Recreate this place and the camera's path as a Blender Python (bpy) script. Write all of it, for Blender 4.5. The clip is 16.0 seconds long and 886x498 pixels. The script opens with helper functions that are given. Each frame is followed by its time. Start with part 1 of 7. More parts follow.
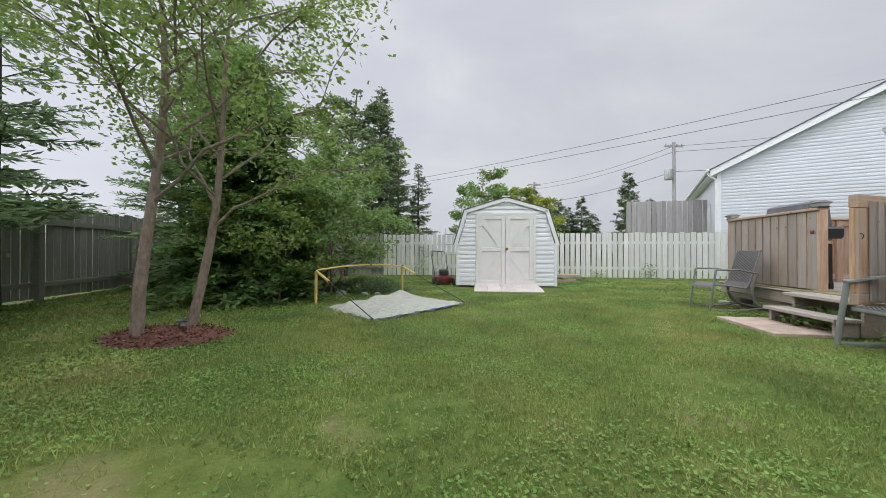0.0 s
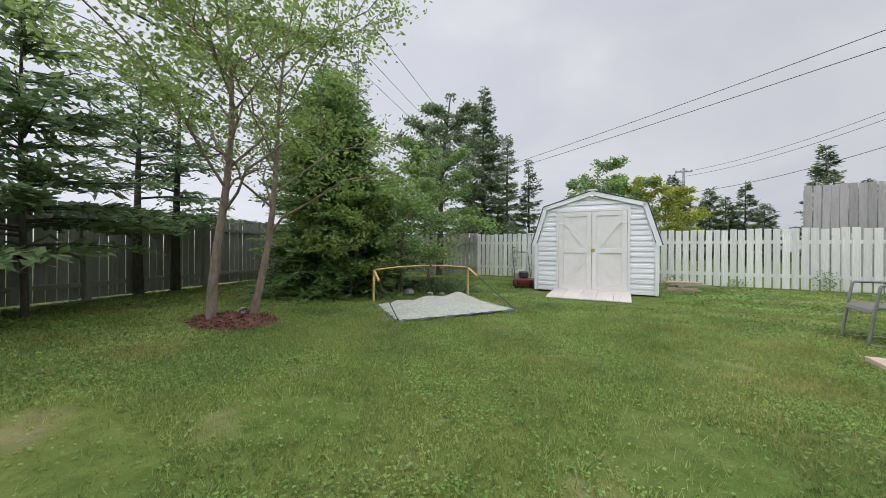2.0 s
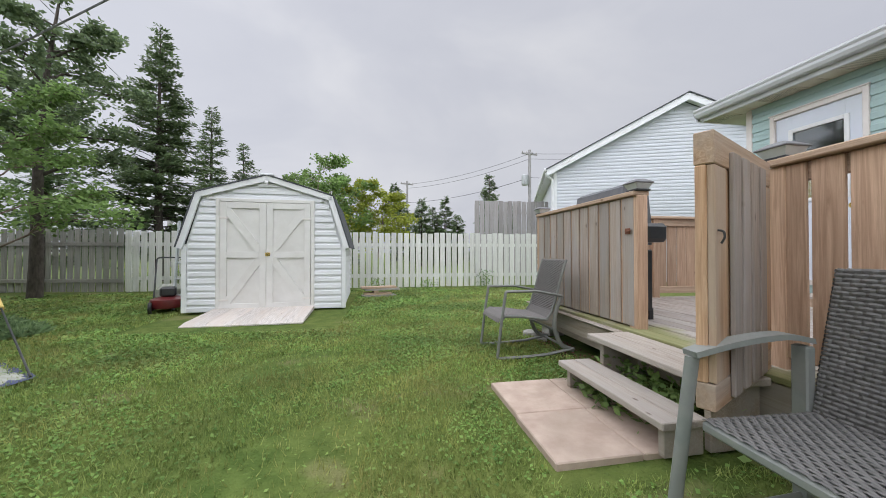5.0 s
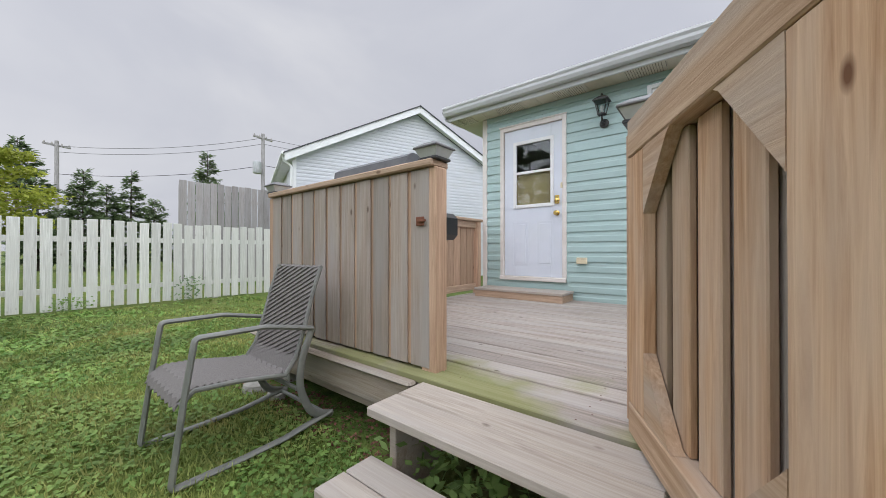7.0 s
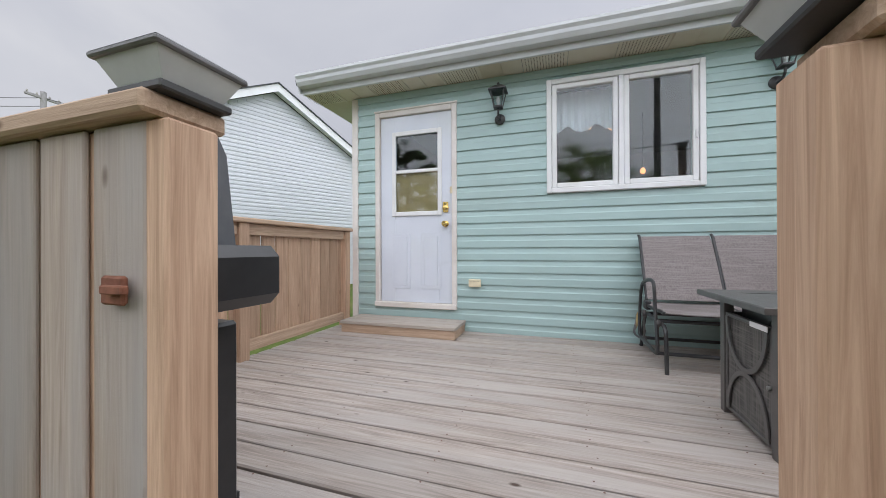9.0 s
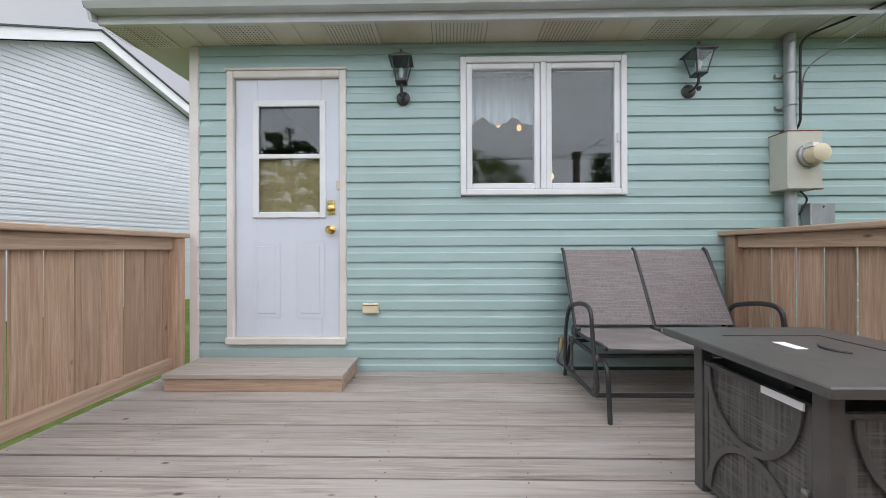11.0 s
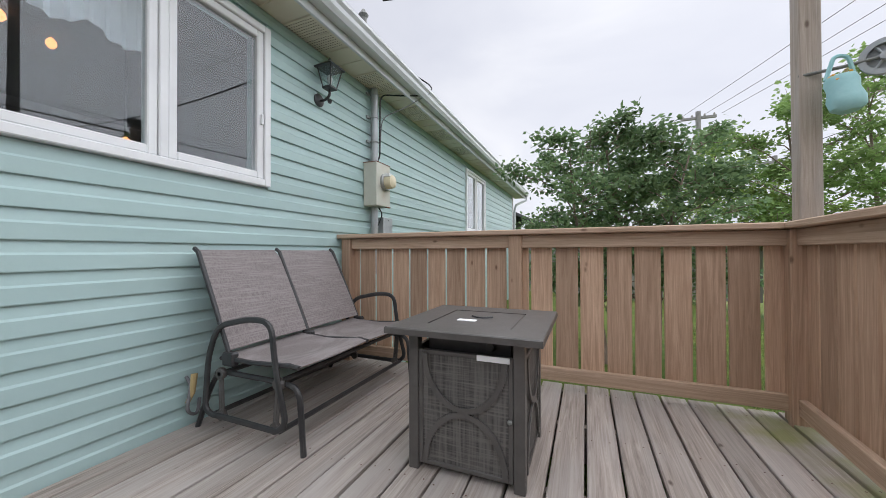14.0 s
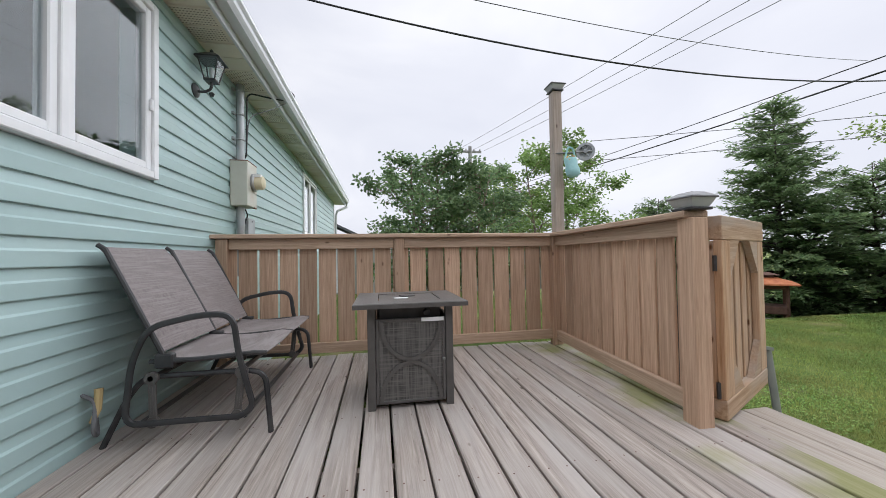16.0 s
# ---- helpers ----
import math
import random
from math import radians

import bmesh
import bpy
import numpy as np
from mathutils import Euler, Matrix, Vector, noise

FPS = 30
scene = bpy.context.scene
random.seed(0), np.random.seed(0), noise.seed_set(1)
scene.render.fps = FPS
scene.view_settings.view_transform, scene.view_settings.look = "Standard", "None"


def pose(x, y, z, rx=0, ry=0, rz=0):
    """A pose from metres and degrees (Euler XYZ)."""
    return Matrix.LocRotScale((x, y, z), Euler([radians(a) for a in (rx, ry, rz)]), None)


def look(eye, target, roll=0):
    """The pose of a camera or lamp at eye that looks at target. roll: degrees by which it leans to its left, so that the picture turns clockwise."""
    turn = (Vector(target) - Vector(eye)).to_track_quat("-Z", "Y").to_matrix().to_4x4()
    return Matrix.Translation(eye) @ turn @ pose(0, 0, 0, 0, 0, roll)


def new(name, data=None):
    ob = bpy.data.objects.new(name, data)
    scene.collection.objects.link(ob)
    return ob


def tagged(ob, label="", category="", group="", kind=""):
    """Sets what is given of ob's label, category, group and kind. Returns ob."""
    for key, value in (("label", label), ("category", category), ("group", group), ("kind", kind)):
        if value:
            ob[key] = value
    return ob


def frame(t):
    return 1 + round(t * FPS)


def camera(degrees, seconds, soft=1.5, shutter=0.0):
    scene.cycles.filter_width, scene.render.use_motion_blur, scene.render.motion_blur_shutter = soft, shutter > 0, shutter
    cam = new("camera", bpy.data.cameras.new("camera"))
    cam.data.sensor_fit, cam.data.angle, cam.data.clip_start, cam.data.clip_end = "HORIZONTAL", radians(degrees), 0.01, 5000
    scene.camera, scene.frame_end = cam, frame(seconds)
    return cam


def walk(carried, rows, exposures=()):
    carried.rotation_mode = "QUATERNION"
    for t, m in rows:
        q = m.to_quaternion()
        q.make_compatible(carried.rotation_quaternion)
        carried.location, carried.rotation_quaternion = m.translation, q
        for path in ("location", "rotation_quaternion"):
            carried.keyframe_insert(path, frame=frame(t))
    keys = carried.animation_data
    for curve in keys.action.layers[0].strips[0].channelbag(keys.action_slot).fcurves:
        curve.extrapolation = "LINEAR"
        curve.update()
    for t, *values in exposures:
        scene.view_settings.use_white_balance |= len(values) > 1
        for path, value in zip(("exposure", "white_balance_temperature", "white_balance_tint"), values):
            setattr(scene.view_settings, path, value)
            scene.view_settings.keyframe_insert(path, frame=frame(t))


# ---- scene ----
cam = camera(104.1, 16.0, soft=0.75)
PATH = [
    (0, (-0.108, 0.169, 0.889), (-0.4, 2.148, 0.905), 0.1),
    (0.5, (0.233, 0.207, 0.917), (-0.397, 2.105, 0.927), 0.1),
    (1, (0.578, 0.317, 0.949), (-0.268, 2.129, 0.959), 0.3),
    (1.5, (0.888, 0.528, 0.961), (-0.073, 2.282, 0.961), 0.3),
    (2, (1.125, 0.769, 0.949), (0.13, 2.504, 0.953), 0.4),
    (2.5, (1.329, 1.046, 0.943), (0.345, 2.787, 0.946), 0.3),
    (3, (1.5, 1.373, 0.922), (0.633, 3.175, 0.928), 0.4),
    (3.5, (1.611, 1.762, 0.953), (1.007, 3.668, 0.96), 0.5),
    (3.8, (1.685, 2.038, 0.989), (1.284, 3.997, 0.989), 0.1),
    (4, (1.744, 2.125, 0.985), (1.469, 4.106, 0.992), 0.6),
    (4.2, (1.82, 2.264, 0.993), (1.674, 4.259, 1.005), 0.6),
    (6.3, (2.44, 3.769, 0.964), (3.599, 5.399, 0.986), -0.3),
    (6.5, (2.511, 3.898, 0.993), (3.804, 5.424, 1.005), -0.1),
    (7, (2.688, 4.135, 1.002), (4.253, 5.38, 1.013), -0.0),
    (7.5, (2.946, 4.345, 1.007), (4.7, 5.306, 1.018), -0.1),
    (8, (3.207, 4.485, 1.04), (5.069, 5.216, 1.047), -0.1),
    (8.2, (3.328, 4.542, 1.065), (5.205, 5.231, 1.073), -0.2),
    (8.9, (3.60, 4.645, 1.20), (5.50, 5.27, 1.207), -0.2),
    (10.3, (4.184, 4.872, 1.318), (6.142, 5.278, 1.315), -0.2),
    (10.5, (4.244, 4.887, 1.329), (6.221, 5.188, 1.331), -0.2),
    (11, (4.385, 4.83, 1.329), (6.384, 4.863, 1.335), -0.2),
    (11.5, (4.536, 4.743, 1.336), (6.514, 4.448, 1.34), 0.0),
    (12, (4.681, 4.727, 1.322), (6.561, 4.044, 1.331), -0.1),
    (12.5, (4.815, 4.81, 1.325), (6.476, 3.696, 1.32), 0.3),
    (13, (4.886, 4.889, 1.308), (6.246, 3.423, 1.312), -0.1),
    (13.5, (4.981, 5.003, 1.294), (6.03, 3.301, 1.313), -0.2),
    (13.6, (4.998, 5.029, 1.294), (5.967, 3.28, 1.318), -0.3),
    (14, (5.079, 5.169, 1.309), (5.844, 3.321, 1.328), -0.2),
    (14.5, (5.207, 5.328, 1.304), (5.688, 3.387, 1.326), -0.4),
    (15, (5.352, 5.517, 1.298), (5.533, 3.525, 1.32), -0.5),
    (15.5, (5.526, 5.703, 1.277), (5.418, 3.706, 1.307), -0.8),
    (16, (5.71, 5.849, 1.253), (5.351, 3.882, 1.297), -1.0),
]
walk(cam, [(t, look(eye, target, roll)) for t, eye, target, roll in PATH])

# ---- light ----
world = bpy.data.worlds.new("overcast_sky")
scene.world = world
world.use_nodes = True
wn, wl = world.node_tree.nodes, world.node_tree.links
for n_ in list(wn):
    wn.remove(n_)
w_out = wn.new("ShaderNodeOutputWorld")
w_bg = wn.new("ShaderNodeBackground")
w_sky = wn.new("ShaderNodeTexSky")
w_sky.sky_type, w_sky.sun_disc = 'NISHITA', False
w_sky.sun_elevation, w_sky.sun_rotation = radians(60), radians(239)
w_sky.air_density, w_sky.dust_density = 1.0, 4.0
w_tc = wn.new("ShaderNodeTexCoord")
w_map = wn.new("ShaderNodeMapping")
w_map.inputs["Scale"].default_value = (1.0, 1.0, 2.2)
w_cl = wn.new("ShaderNodeTexNoise")
w_cl.inputs["Scale"].default_value, w_cl.inputs["Detail"].default_value, w_cl.inputs["Roughness"].default_value = 1.5, 5, 0.5
w_cl.inputs["Distortion"].default_value = 0.4
w_ramp = wn.new("ShaderNodeValToRGB")
SKY = ((0.30, (0.74, 0.765, 0.87, 1)), (0.55, (0.84, 0.86, 0.95, 1)), (0.75, (1.00, 1.01, 1.07, 1)))
w_ramp.color_ramp.elements[0].position, w_ramp.color_ramp.elements[0].color = SKY[0]
w_ramp.color_ramp.elements[1].position, w_ramp.color_ramp.elements[1].color = SKY[2]
w_ramp.color_ramp.elements.new(SKY[1][0]).color = SKY[1][1]
w_sc = wn.new("ShaderNodeMix")
w_sc.data_type, w_sc.blend_type = 'RGBA', 'MULTIPLY'
w_sc.inputs[0].default_value = 1.0
w_sc.inputs[7].default_value = (0.12, 0.12, 0.12, 1)
w_mix = wn.new("ShaderNodeMix")
w_mix.data_type = 'RGBA'
w_mix.inputs[0].default_value = 0.95
w_bg.inputs["Strength"].default_value = 0.62
wl.new(w_tc.outputs["Generated"], w_map.inputs[0])
wl.new(w_map.outputs[0], w_cl.inputs["Vector"])
wl.new(w_cl.outputs[0], w_ramp.inputs[0])
wl.new(w_sky.outputs[0], w_sc.inputs[6])
wl.new(w_sc.outputs[2], w_mix.inputs[6])
wl.new(w_ramp.outputs[0], w_mix.inputs[7])
w_dot = wn.new("ShaderNodeVectorMath")
w_dot.operation = 'DOT_PRODUCT'
w_dot.inputs[1].default_value = (0.6, 0.75, 0.0)
wl.new(w_tc.outputs["Generated"], w_dot.inputs[0])
w_side = wn.new("ShaderNodeMapRange")
w_side.inputs[1].default_value, w_side.inputs[2].default_value, w_side.inputs[3].default_value, w_side.inputs[4].default_value = -1.0, 1.0, 1.20, 0.76
wl.new(w_dot.outputs["Value"], w_side.inputs[0])
w_dim = wn.new("ShaderNodeVectorMath")
w_dim.operation = 'SCALE'
wl.new(w_mix.outputs[2], w_dim.inputs[0])
wl.new(w_side.outputs[0], w_dim.inputs["Scale"])
wl.new(w_dim.outputs[0], w_bg.inputs[0])
wl.new(w_bg.outputs[0], w_out.inputs[0])
sun_data = bpy.data.lights.new("sun", 'SUN')
sun_data.energy, sun_data.angle, sun_data.color = 2.8, radians(150), (0.915, 0.94, 1.0)
sun = new("sun", sun_data)
sun.matrix_world = look((0, 0, 30), (15, 9, 0))
scene.view_settings.exposure = 0.55

# ---- materials ----


def nodes_of(name):
    m = bpy.data.materials.new(name)
    m.use_nodes = True
    return m, m.node_tree.nodes, m.node_tree.links, m.node_tree.nodes["Principled BSDF"]


def math_node(nt, op, a, b):
    n = nt.new("ShaderNodeMath")
    n.operation = op
    n.inputs[0].default_value, n.inputs[1].default_value = (a, b)
    return n


def shaded(name, c1, c2, rough=0.6, metal=0.0, scale=(8, 8, 8), detail=4, bump=0.1, fine=60.0, vary=0.0, island=0.0, dirt=None, spec=0.5, bumpdist=0.004):
    """Two tones by noise at two scales, fine bump, variation from object to object or island to island, optional dirt patches (colour, amount, scale)."""
    m, nt, ln, bs = nodes_of(name)
    tc, oi = nt.new("ShaderNodeTexCoord"), nt.new("ShaderNodeObjectInfo")
    off = nt.new("ShaderNodeVectorMath")
    off.operation = 'MULTIPLY_ADD'
    off.inputs[1].default_value = (1, 1, 1)
    rnd = nt.new("ShaderNodeVectorMath")
    rnd.operation = 'SCALE'
    rnd.inputs[0].default_value = (7.3, 3.1, 5.7)
    ln.new(oi.outputs["Random"], rnd.inputs["Scale"])
    ln.new(tc.outputs["Object"], off.inputs[0])
    ln.new(rnd.outputs[0], off.inputs[2])
    mp = nt.new("ShaderNodeMapping")
    mp.inputs["Scale"].default_value = scale
    ln.new(off.outputs[0], mp.inputs[0])
    n1 = nt.new("ShaderNodeTexNoise")
    n1.inputs["Scale"].default_value, n1.inputs["Detail"].default_value, n1.inputs["Roughness"].default_value = 1.0, detail, 0.62
    ln.new(mp.outputs[0], n1.inputs["Vector"])
    rp = nt.new("ShaderNodeValToRGB")
    rp.color_ramp.elements[0].position, rp.color_ramp.elements[0].color = 0.32, (*c1, 1)
    rp.color_ramp.elements[1].position, rp.color_ramp.elements[1].color = 0.68, (*c2, 1)
    ln.new(n1.outputs[0], rp.inputs[0])
    col = rp.outputs[0]
    if dirt:
        dn = nt.new("ShaderNodeTexNoise")
        dn.inputs["Scale"].default_value, dn.inputs["Detail"].default_value = dirt[2], 6
        ln.new(off.outputs[0], dn.inputs["Vector"])
        dr = nt.new("ShaderNodeMapRange")
        dr.inputs[1].default_value, dr.inputs[2].default_value = 0.5, 0.72
        dr.inputs[4].default_value = dirt[1]
        ln.new(dn.outputs[0], dr.inputs[0])
        dm = nt.new("ShaderNodeMix")
        dm.data_type = 'RGBA'
        dm.inputs[7].default_value = (*dirt[0], 1)
        ln.new(dr.outputs[0], dm.inputs[0])
        ln.new(col, dm.inputs[6])
        col = dm.outputs[2]
    for amount, socket in ((vary, oi.outputs["Random"]), (island, None)):
        if amount:
            if socket is None:
                socket = nt.new("ShaderNodeNewGeometry").outputs["Random Per Island"]
            mr = nt.new("ShaderNodeMapRange")
            mr.inputs[3].default_value, mr.inputs[4].default_value = 1 - amount, 1 + amount
            ln.new(socket, mr.inputs[0])
            hs = nt.new("ShaderNodeHueSaturation")
            ln.new(mr.outputs[0], hs.inputs["Value"])
            ln.new(col, hs.inputs["Color"])
            col = hs.outputs[0]
    ln.new(col, bs.inputs["Base Color"])
    bs.inputs["Roughness"].default_value, bs.inputs["Metallic"].default_value = rough, metal
    bs.inputs["Specular IOR Level"].default_value = spec
    if bump:
        n2 = nt.new("ShaderNodeTexNoise")
        n2.inputs["Scale"].default_value, n2.inputs["Detail"].default_value = fine / max(scale), 5
        ln.new(mp.outputs[0], n2.inputs["Vector"])
        bp = nt.new("ShaderNodeBump")
        bp.inputs["Strength"].default_value, bp.inputs["Distance"].default_value = bump, bumpdist
        ln.new(n2.outputs[0], bp.inputs["Height"])
        ln.new(bp.outputs[0], bs.inputs["Normal"])
    return m


def timber(name, c1, c2, axis, rough=0.75, vary=0.14, grey=None, knots=0.8, algae=0.0):
    """Sawn wood, grain along axis, with knots; grey: weathered tone in patches; algae: green stain close to the deck's outer edge."""
    m, nt, ln, bs = nodes_of(name)
    tc, oi = nt.new("ShaderNodeTexCoord"), nt.new("ShaderNodeObjectInfo")
    rnd = nt.new("ShaderNodeVectorMath")
    rnd.operation = 'SCALE'
    rnd.inputs[0].default_value = (17.3, 13.1, 15.7)
    ln.new(oi.outputs["Random"], rnd.inputs["Scale"])
    off = nt.new("ShaderNodeVectorMath")
    ln.new(tc.outputs["Object"], off.inputs[0])
    ln.new(rnd.outputs[0], off.inputs[1])
    sc = [55.0, 55.0, 55.0]
    sc[axis] = 2.0
    mp = nt.new("ShaderNodeMapping")
    mp.inputs["Scale"].default_value = sc
    ln.new(off.outputs[0], mp.inputs[0])
    n1 = nt.new("ShaderNodeTexNoise")
    n1.inputs["Scale"].default_value, n1.inputs["Detail"].default_value, n1.inputs["Roughness"].default_value = 1.0, 8, 0.68
    n1.inputs["Distortion"].default_value = 1.0
    ln.new(mp.outputs[0], n1.inputs["Vector"])
    rp = nt.new("ShaderNodeValToRGB")
    rp.color_ramp.elements[0].position, rp.color_ramp.elements[0].color = 0.31, (*[v * 0.88 for v in c1], 1)
    rp.color_ramp.elements[1].position, rp.color_ramp.elements[1].color = 0.69, (*[v * 1.06 for v in c2], 1)
    ln.new(n1.outputs[0], rp.inputs[0])
    col = rp.outputs[0]
    if grey:
        dn = nt.new("ShaderNodeTexNoise")
        dn.inputs["Scale"].default_value, dn.inputs["Detail"].default_value = 1.0, 4
        mg = nt.new("ShaderNodeMapping")
        s2 = [7.0, 7.0, 7.0]
        s2[axis] = 1.3
        mg.inputs["Scale"].default_value = s2
        ln.new(off.outputs[0], mg.inputs[0])
        ln.new(mg.outputs[0], dn.inputs["Vector"])
        dr = nt.new("ShaderNodeMapRange")
        dr.inputs[1].default_value, dr.inputs[2].default_value, dr.inputs[4].default_value = 0.4, 0.65, 0.75
        ln.new(dn.outputs[0], dr.inputs[0])
        dm = nt.new("ShaderNodeMix")
        dm.data_type = 'RGBA'
        dm.inputs[7].default_value = (*grey, 1)
        ln.new(dr.outputs[0], dm.inputs[0])
        ln.new(col, dm.inputs[6])
        col = dm.outputs[2]
    kv = nt.new("ShaderNodeTexVoronoi")
    kv.inputs["Scale"].default_value = 1.0
    mk = nt.new("ShaderNodeMapping")
    s3 = [7.0, 7.0, 7.0]
    s3[axis] = 3.2
    mk.inputs["Scale"].default_value = s3
    ln.new(off.outputs[0], mk.inputs[0])
    ln.new(mk.outputs[0], kv.inputs["Vector"])
    kr = nt.new("ShaderNodeMapRange")
    kr.inputs[1].default_value, kr.inputs[2].default_value, kr.inputs[3].default_value, kr.inputs[4].default_value = 0.035, 0.085, knots, 0.0
    ln.new(kv.outputs["Distance"], kr.inputs[0])
    km = nt.new("ShaderNodeMix")
    km.data_type = 'RGBA'
    km.inputs[7].default_value = (c1[0] * 0.36, c1[1] * 0.30, c1[2] * 0.28, 1)
    ln.new(kr.outputs[0], km.inputs[0])
    ln.new(col, km.inputs[6])
    col = km.outputs[2]
    if algae:
        ge = nt.new("ShaderNodeNewGeometry")
        sx = nt.new("ShaderNodeSeparateXYZ")
        ln.new(ge.outputs["Position"], sx.inputs[0])
        ax = nt.new("ShaderNodeMapRange")
        ax.inputs[1].default_value, ax.inputs[2].default_value, ax.inputs[3].default_value, ax.inputs[4].default_value = 3.95, 4.85, 0.56, 0.0
        ln.new(sx.outputs[0], ax.inputs[0])
        an = nt.new("ShaderNodeTexNoise")
        an.inputs["Scale"].default_value, an.inputs["Detail"].default_value = 2.6, 5
        ln.new(ge.outputs["Position"], an.inputs["Vector"])
        ad = math_node(nt, 'ADD', 0, 0)
        ln.new(ax.outputs[0], ad.inputs[0])
        ln.new(an.outputs[0], ad.inputs[1])
        ar = nt.new("ShaderNodeMapRange")
        ar.inputs[1].default_value, ar.inputs[2].default_value, ar.inputs[4].default_value = 0.84, 1.06, algae
        ln.new(ad.outputs[0], ar.inputs[0])
        am = nt.new("ShaderNodeMix")
        am.data_type = 'RGBA'
        am.inputs[7].default_value = (0.20, 0.22, 0.045, 1)
        ln.new(ar.outputs[0], am.inputs[0])
        ln.new(col, am.inputs[6])
        col = am.outputs[2]
    mr = nt.new("ShaderNodeMapRange")
    mr.inputs[3].default_value, mr.inputs[4].default_value = 1 - vary, 1 + vary
    ln.new(oi.outputs["Random"], mr.inputs[0])
    hs = nt.new("ShaderNodeHueSaturation")
    ln.new(mr.outputs[0], hs.inputs["Value"])
    ln.new(col, hs.inputs["Color"])
    ln.new(hs.outputs[0], bs.inputs["Base Color"])
    bs.inputs["Roughness"].default_value = rough
    bs.inputs["Specular IOR Level"].default_value = 0.25
    bp = nt.new("ShaderNodeBump")
    bp.inputs["Strength"].default_value, bp.inputs["Distance"].default_value = 0.55, 0.004
    ln.new(n1.outputs[0], bp.inputs["Height"])
    ln.new(bp.outputs[0], bs.inputs["Normal"])
    return m


def leafy(name, c1, c2, trans=0.35, rough=0.5, dry=0.0):
    """Leaves: colour from leaf to leaf, some light through them."""
    m, nt, ln, bs = nodes_of(name)
    ge = nt.new("ShaderNodeNewGeometry")
    rp = nt.new("ShaderNodeValToRGB")
    rp.color_ramp.elements[0].color, rp.color_ramp.elements[1].color = (*c1, 1), (*c2, 1)
    ln.new(ge.outputs["Random Per Island"], rp.inputs[0])
    ns = nt.new("ShaderNodeTexNoise")
    ns.inputs["Scale"].default_value = 1.3
    ln.new(ge.outputs["Position"], ns.inputs["Vector"])
    mr = nt.new("ShaderNodeMapRange")
    mr.inputs[1].default_value, mr.inputs[2].default_value, mr.inputs[3].default_value, mr.inputs[4].default_value = 0.3, 0.7, 0.72, 1.28
    ln.new(ns.outputs[0], mr.inputs[0])
    hs = nt.new("ShaderNodeHueSaturation")
    ln.new(mr.outputs[0], hs.inputs["Value"])
    tone = rp.outputs[0]
    if dry:
        dn = nt.new("ShaderNodeTexNoise")
        dn.inputs["Scale"].default_value, dn.inputs["Detail"].default_value, dn.inputs["Roughness"].default_value = 0.75, 6, 0.65
        ln.new(ge.outputs["Position"], dn.inputs["Vector"])
        dr = nt.new("ShaderNodeMapRange")
        dr.inputs[1].default_value, dr.inputs[2].default_value, dr.inputs[4].default_value = 0.48, 0.66, dry
        ln.new(dn.outputs[0], dr.inputs[0])
        dm = nt.new("ShaderNodeMix")
        dm.data_type = 'RGBA'
        dm.inputs[7].default_value = (0.46, 0.37, 0.15, 1)
        ln.new(dr.outputs[0], dm.inputs[0])
        ln.new(tone, dm.inputs[6])
        tone = dm.outputs[2]
    ln.new(tone, hs.inputs["Color"])
    ln.new(hs.outputs[0], bs.inputs["Base Color"])
    bs.inputs["Roughness"].default_value = rough
    bs.inputs["Specular IOR Level"].default_value = 0.3
    tr = nt.new("ShaderNodeBsdfTranslucent")
    ln.new(hs.outputs[0], tr.inputs[0])
    mx = nt.new("ShaderNodeMixShader")
    mx.inputs[0].default_value = trans
    out = nt["Material Output"]
    ln.new(bs.outputs[0], mx.inputs[1])
    ln.new(tr.outputs[0], mx.inputs[2])
    ln.new(mx.outputs[0], out.inputs[0])
    return m


def woven(name, c1, c2, c3, sx, sy, rough=0.7):
    """Sling fabric: threads across and along, with slubs."""
    m, nt, ln, bs = nodes_of(name)
    tc = nt.new("ShaderNodeTexCoord")
    cols = []
    for s in ((sx, sx, 5), (5, 5, sy)):
        mp = nt.new("ShaderNodeMapping")
        mp.inputs["Scale"].default_value = s
        ln.new(tc.outputs["Object"], mp.inputs[0])
        nn = nt.new("ShaderNodeTexNoise")
        nn.inputs["Scale"].default_value, nn.inputs["Detail"].default_value = 1.0, 4
        ln.new(mp.outputs[0], nn.inputs["Vector"])
        cols.append(nn.outputs[0])
    r1 = nt.new("ShaderNodeValToRGB")
    r1.color_ramp.elements[0].position, r1.color_ramp.elements[0].color = 0.36, (*c1, 1)
    r1.color_ramp.elements[1].position, r1.color_ramp.elements[1].color = 0.62, (*c2, 1)
    ln.new(cols[0], r1.inputs[0])
    mx = nt.new("ShaderNodeMix")
    mx.data_type = 'RGBA'
    mx.inputs[7].default_value = (*c3, 1)
    mr = nt.new("ShaderNodeMapRange")
    mr.inputs[1].default_value, mr.inputs[2].default_value, mr.inputs[4].default_value = 0.45, 0.65, 0.8
    ln.new(cols[1], mr.inputs[0])
    ln.new(mr.outputs[0], mx.inputs[0])
    ln.new(r1.outputs[0], mx.inputs[6])
    ln.new(mx.outputs[2], bs.inputs["Base Color"])
    bs.inputs["Roughness"].default_value = rough
    bp = nt.new("ShaderNodeBump")
    bp.inputs["Strength"].default_value, bp.inputs["Distance"].default_value = 0.4, 0.002
    ln.new(cols[0], bp.inputs["Height"])
    ln.new(bp.outputs[0], bs.inputs["Normal"])
    return m


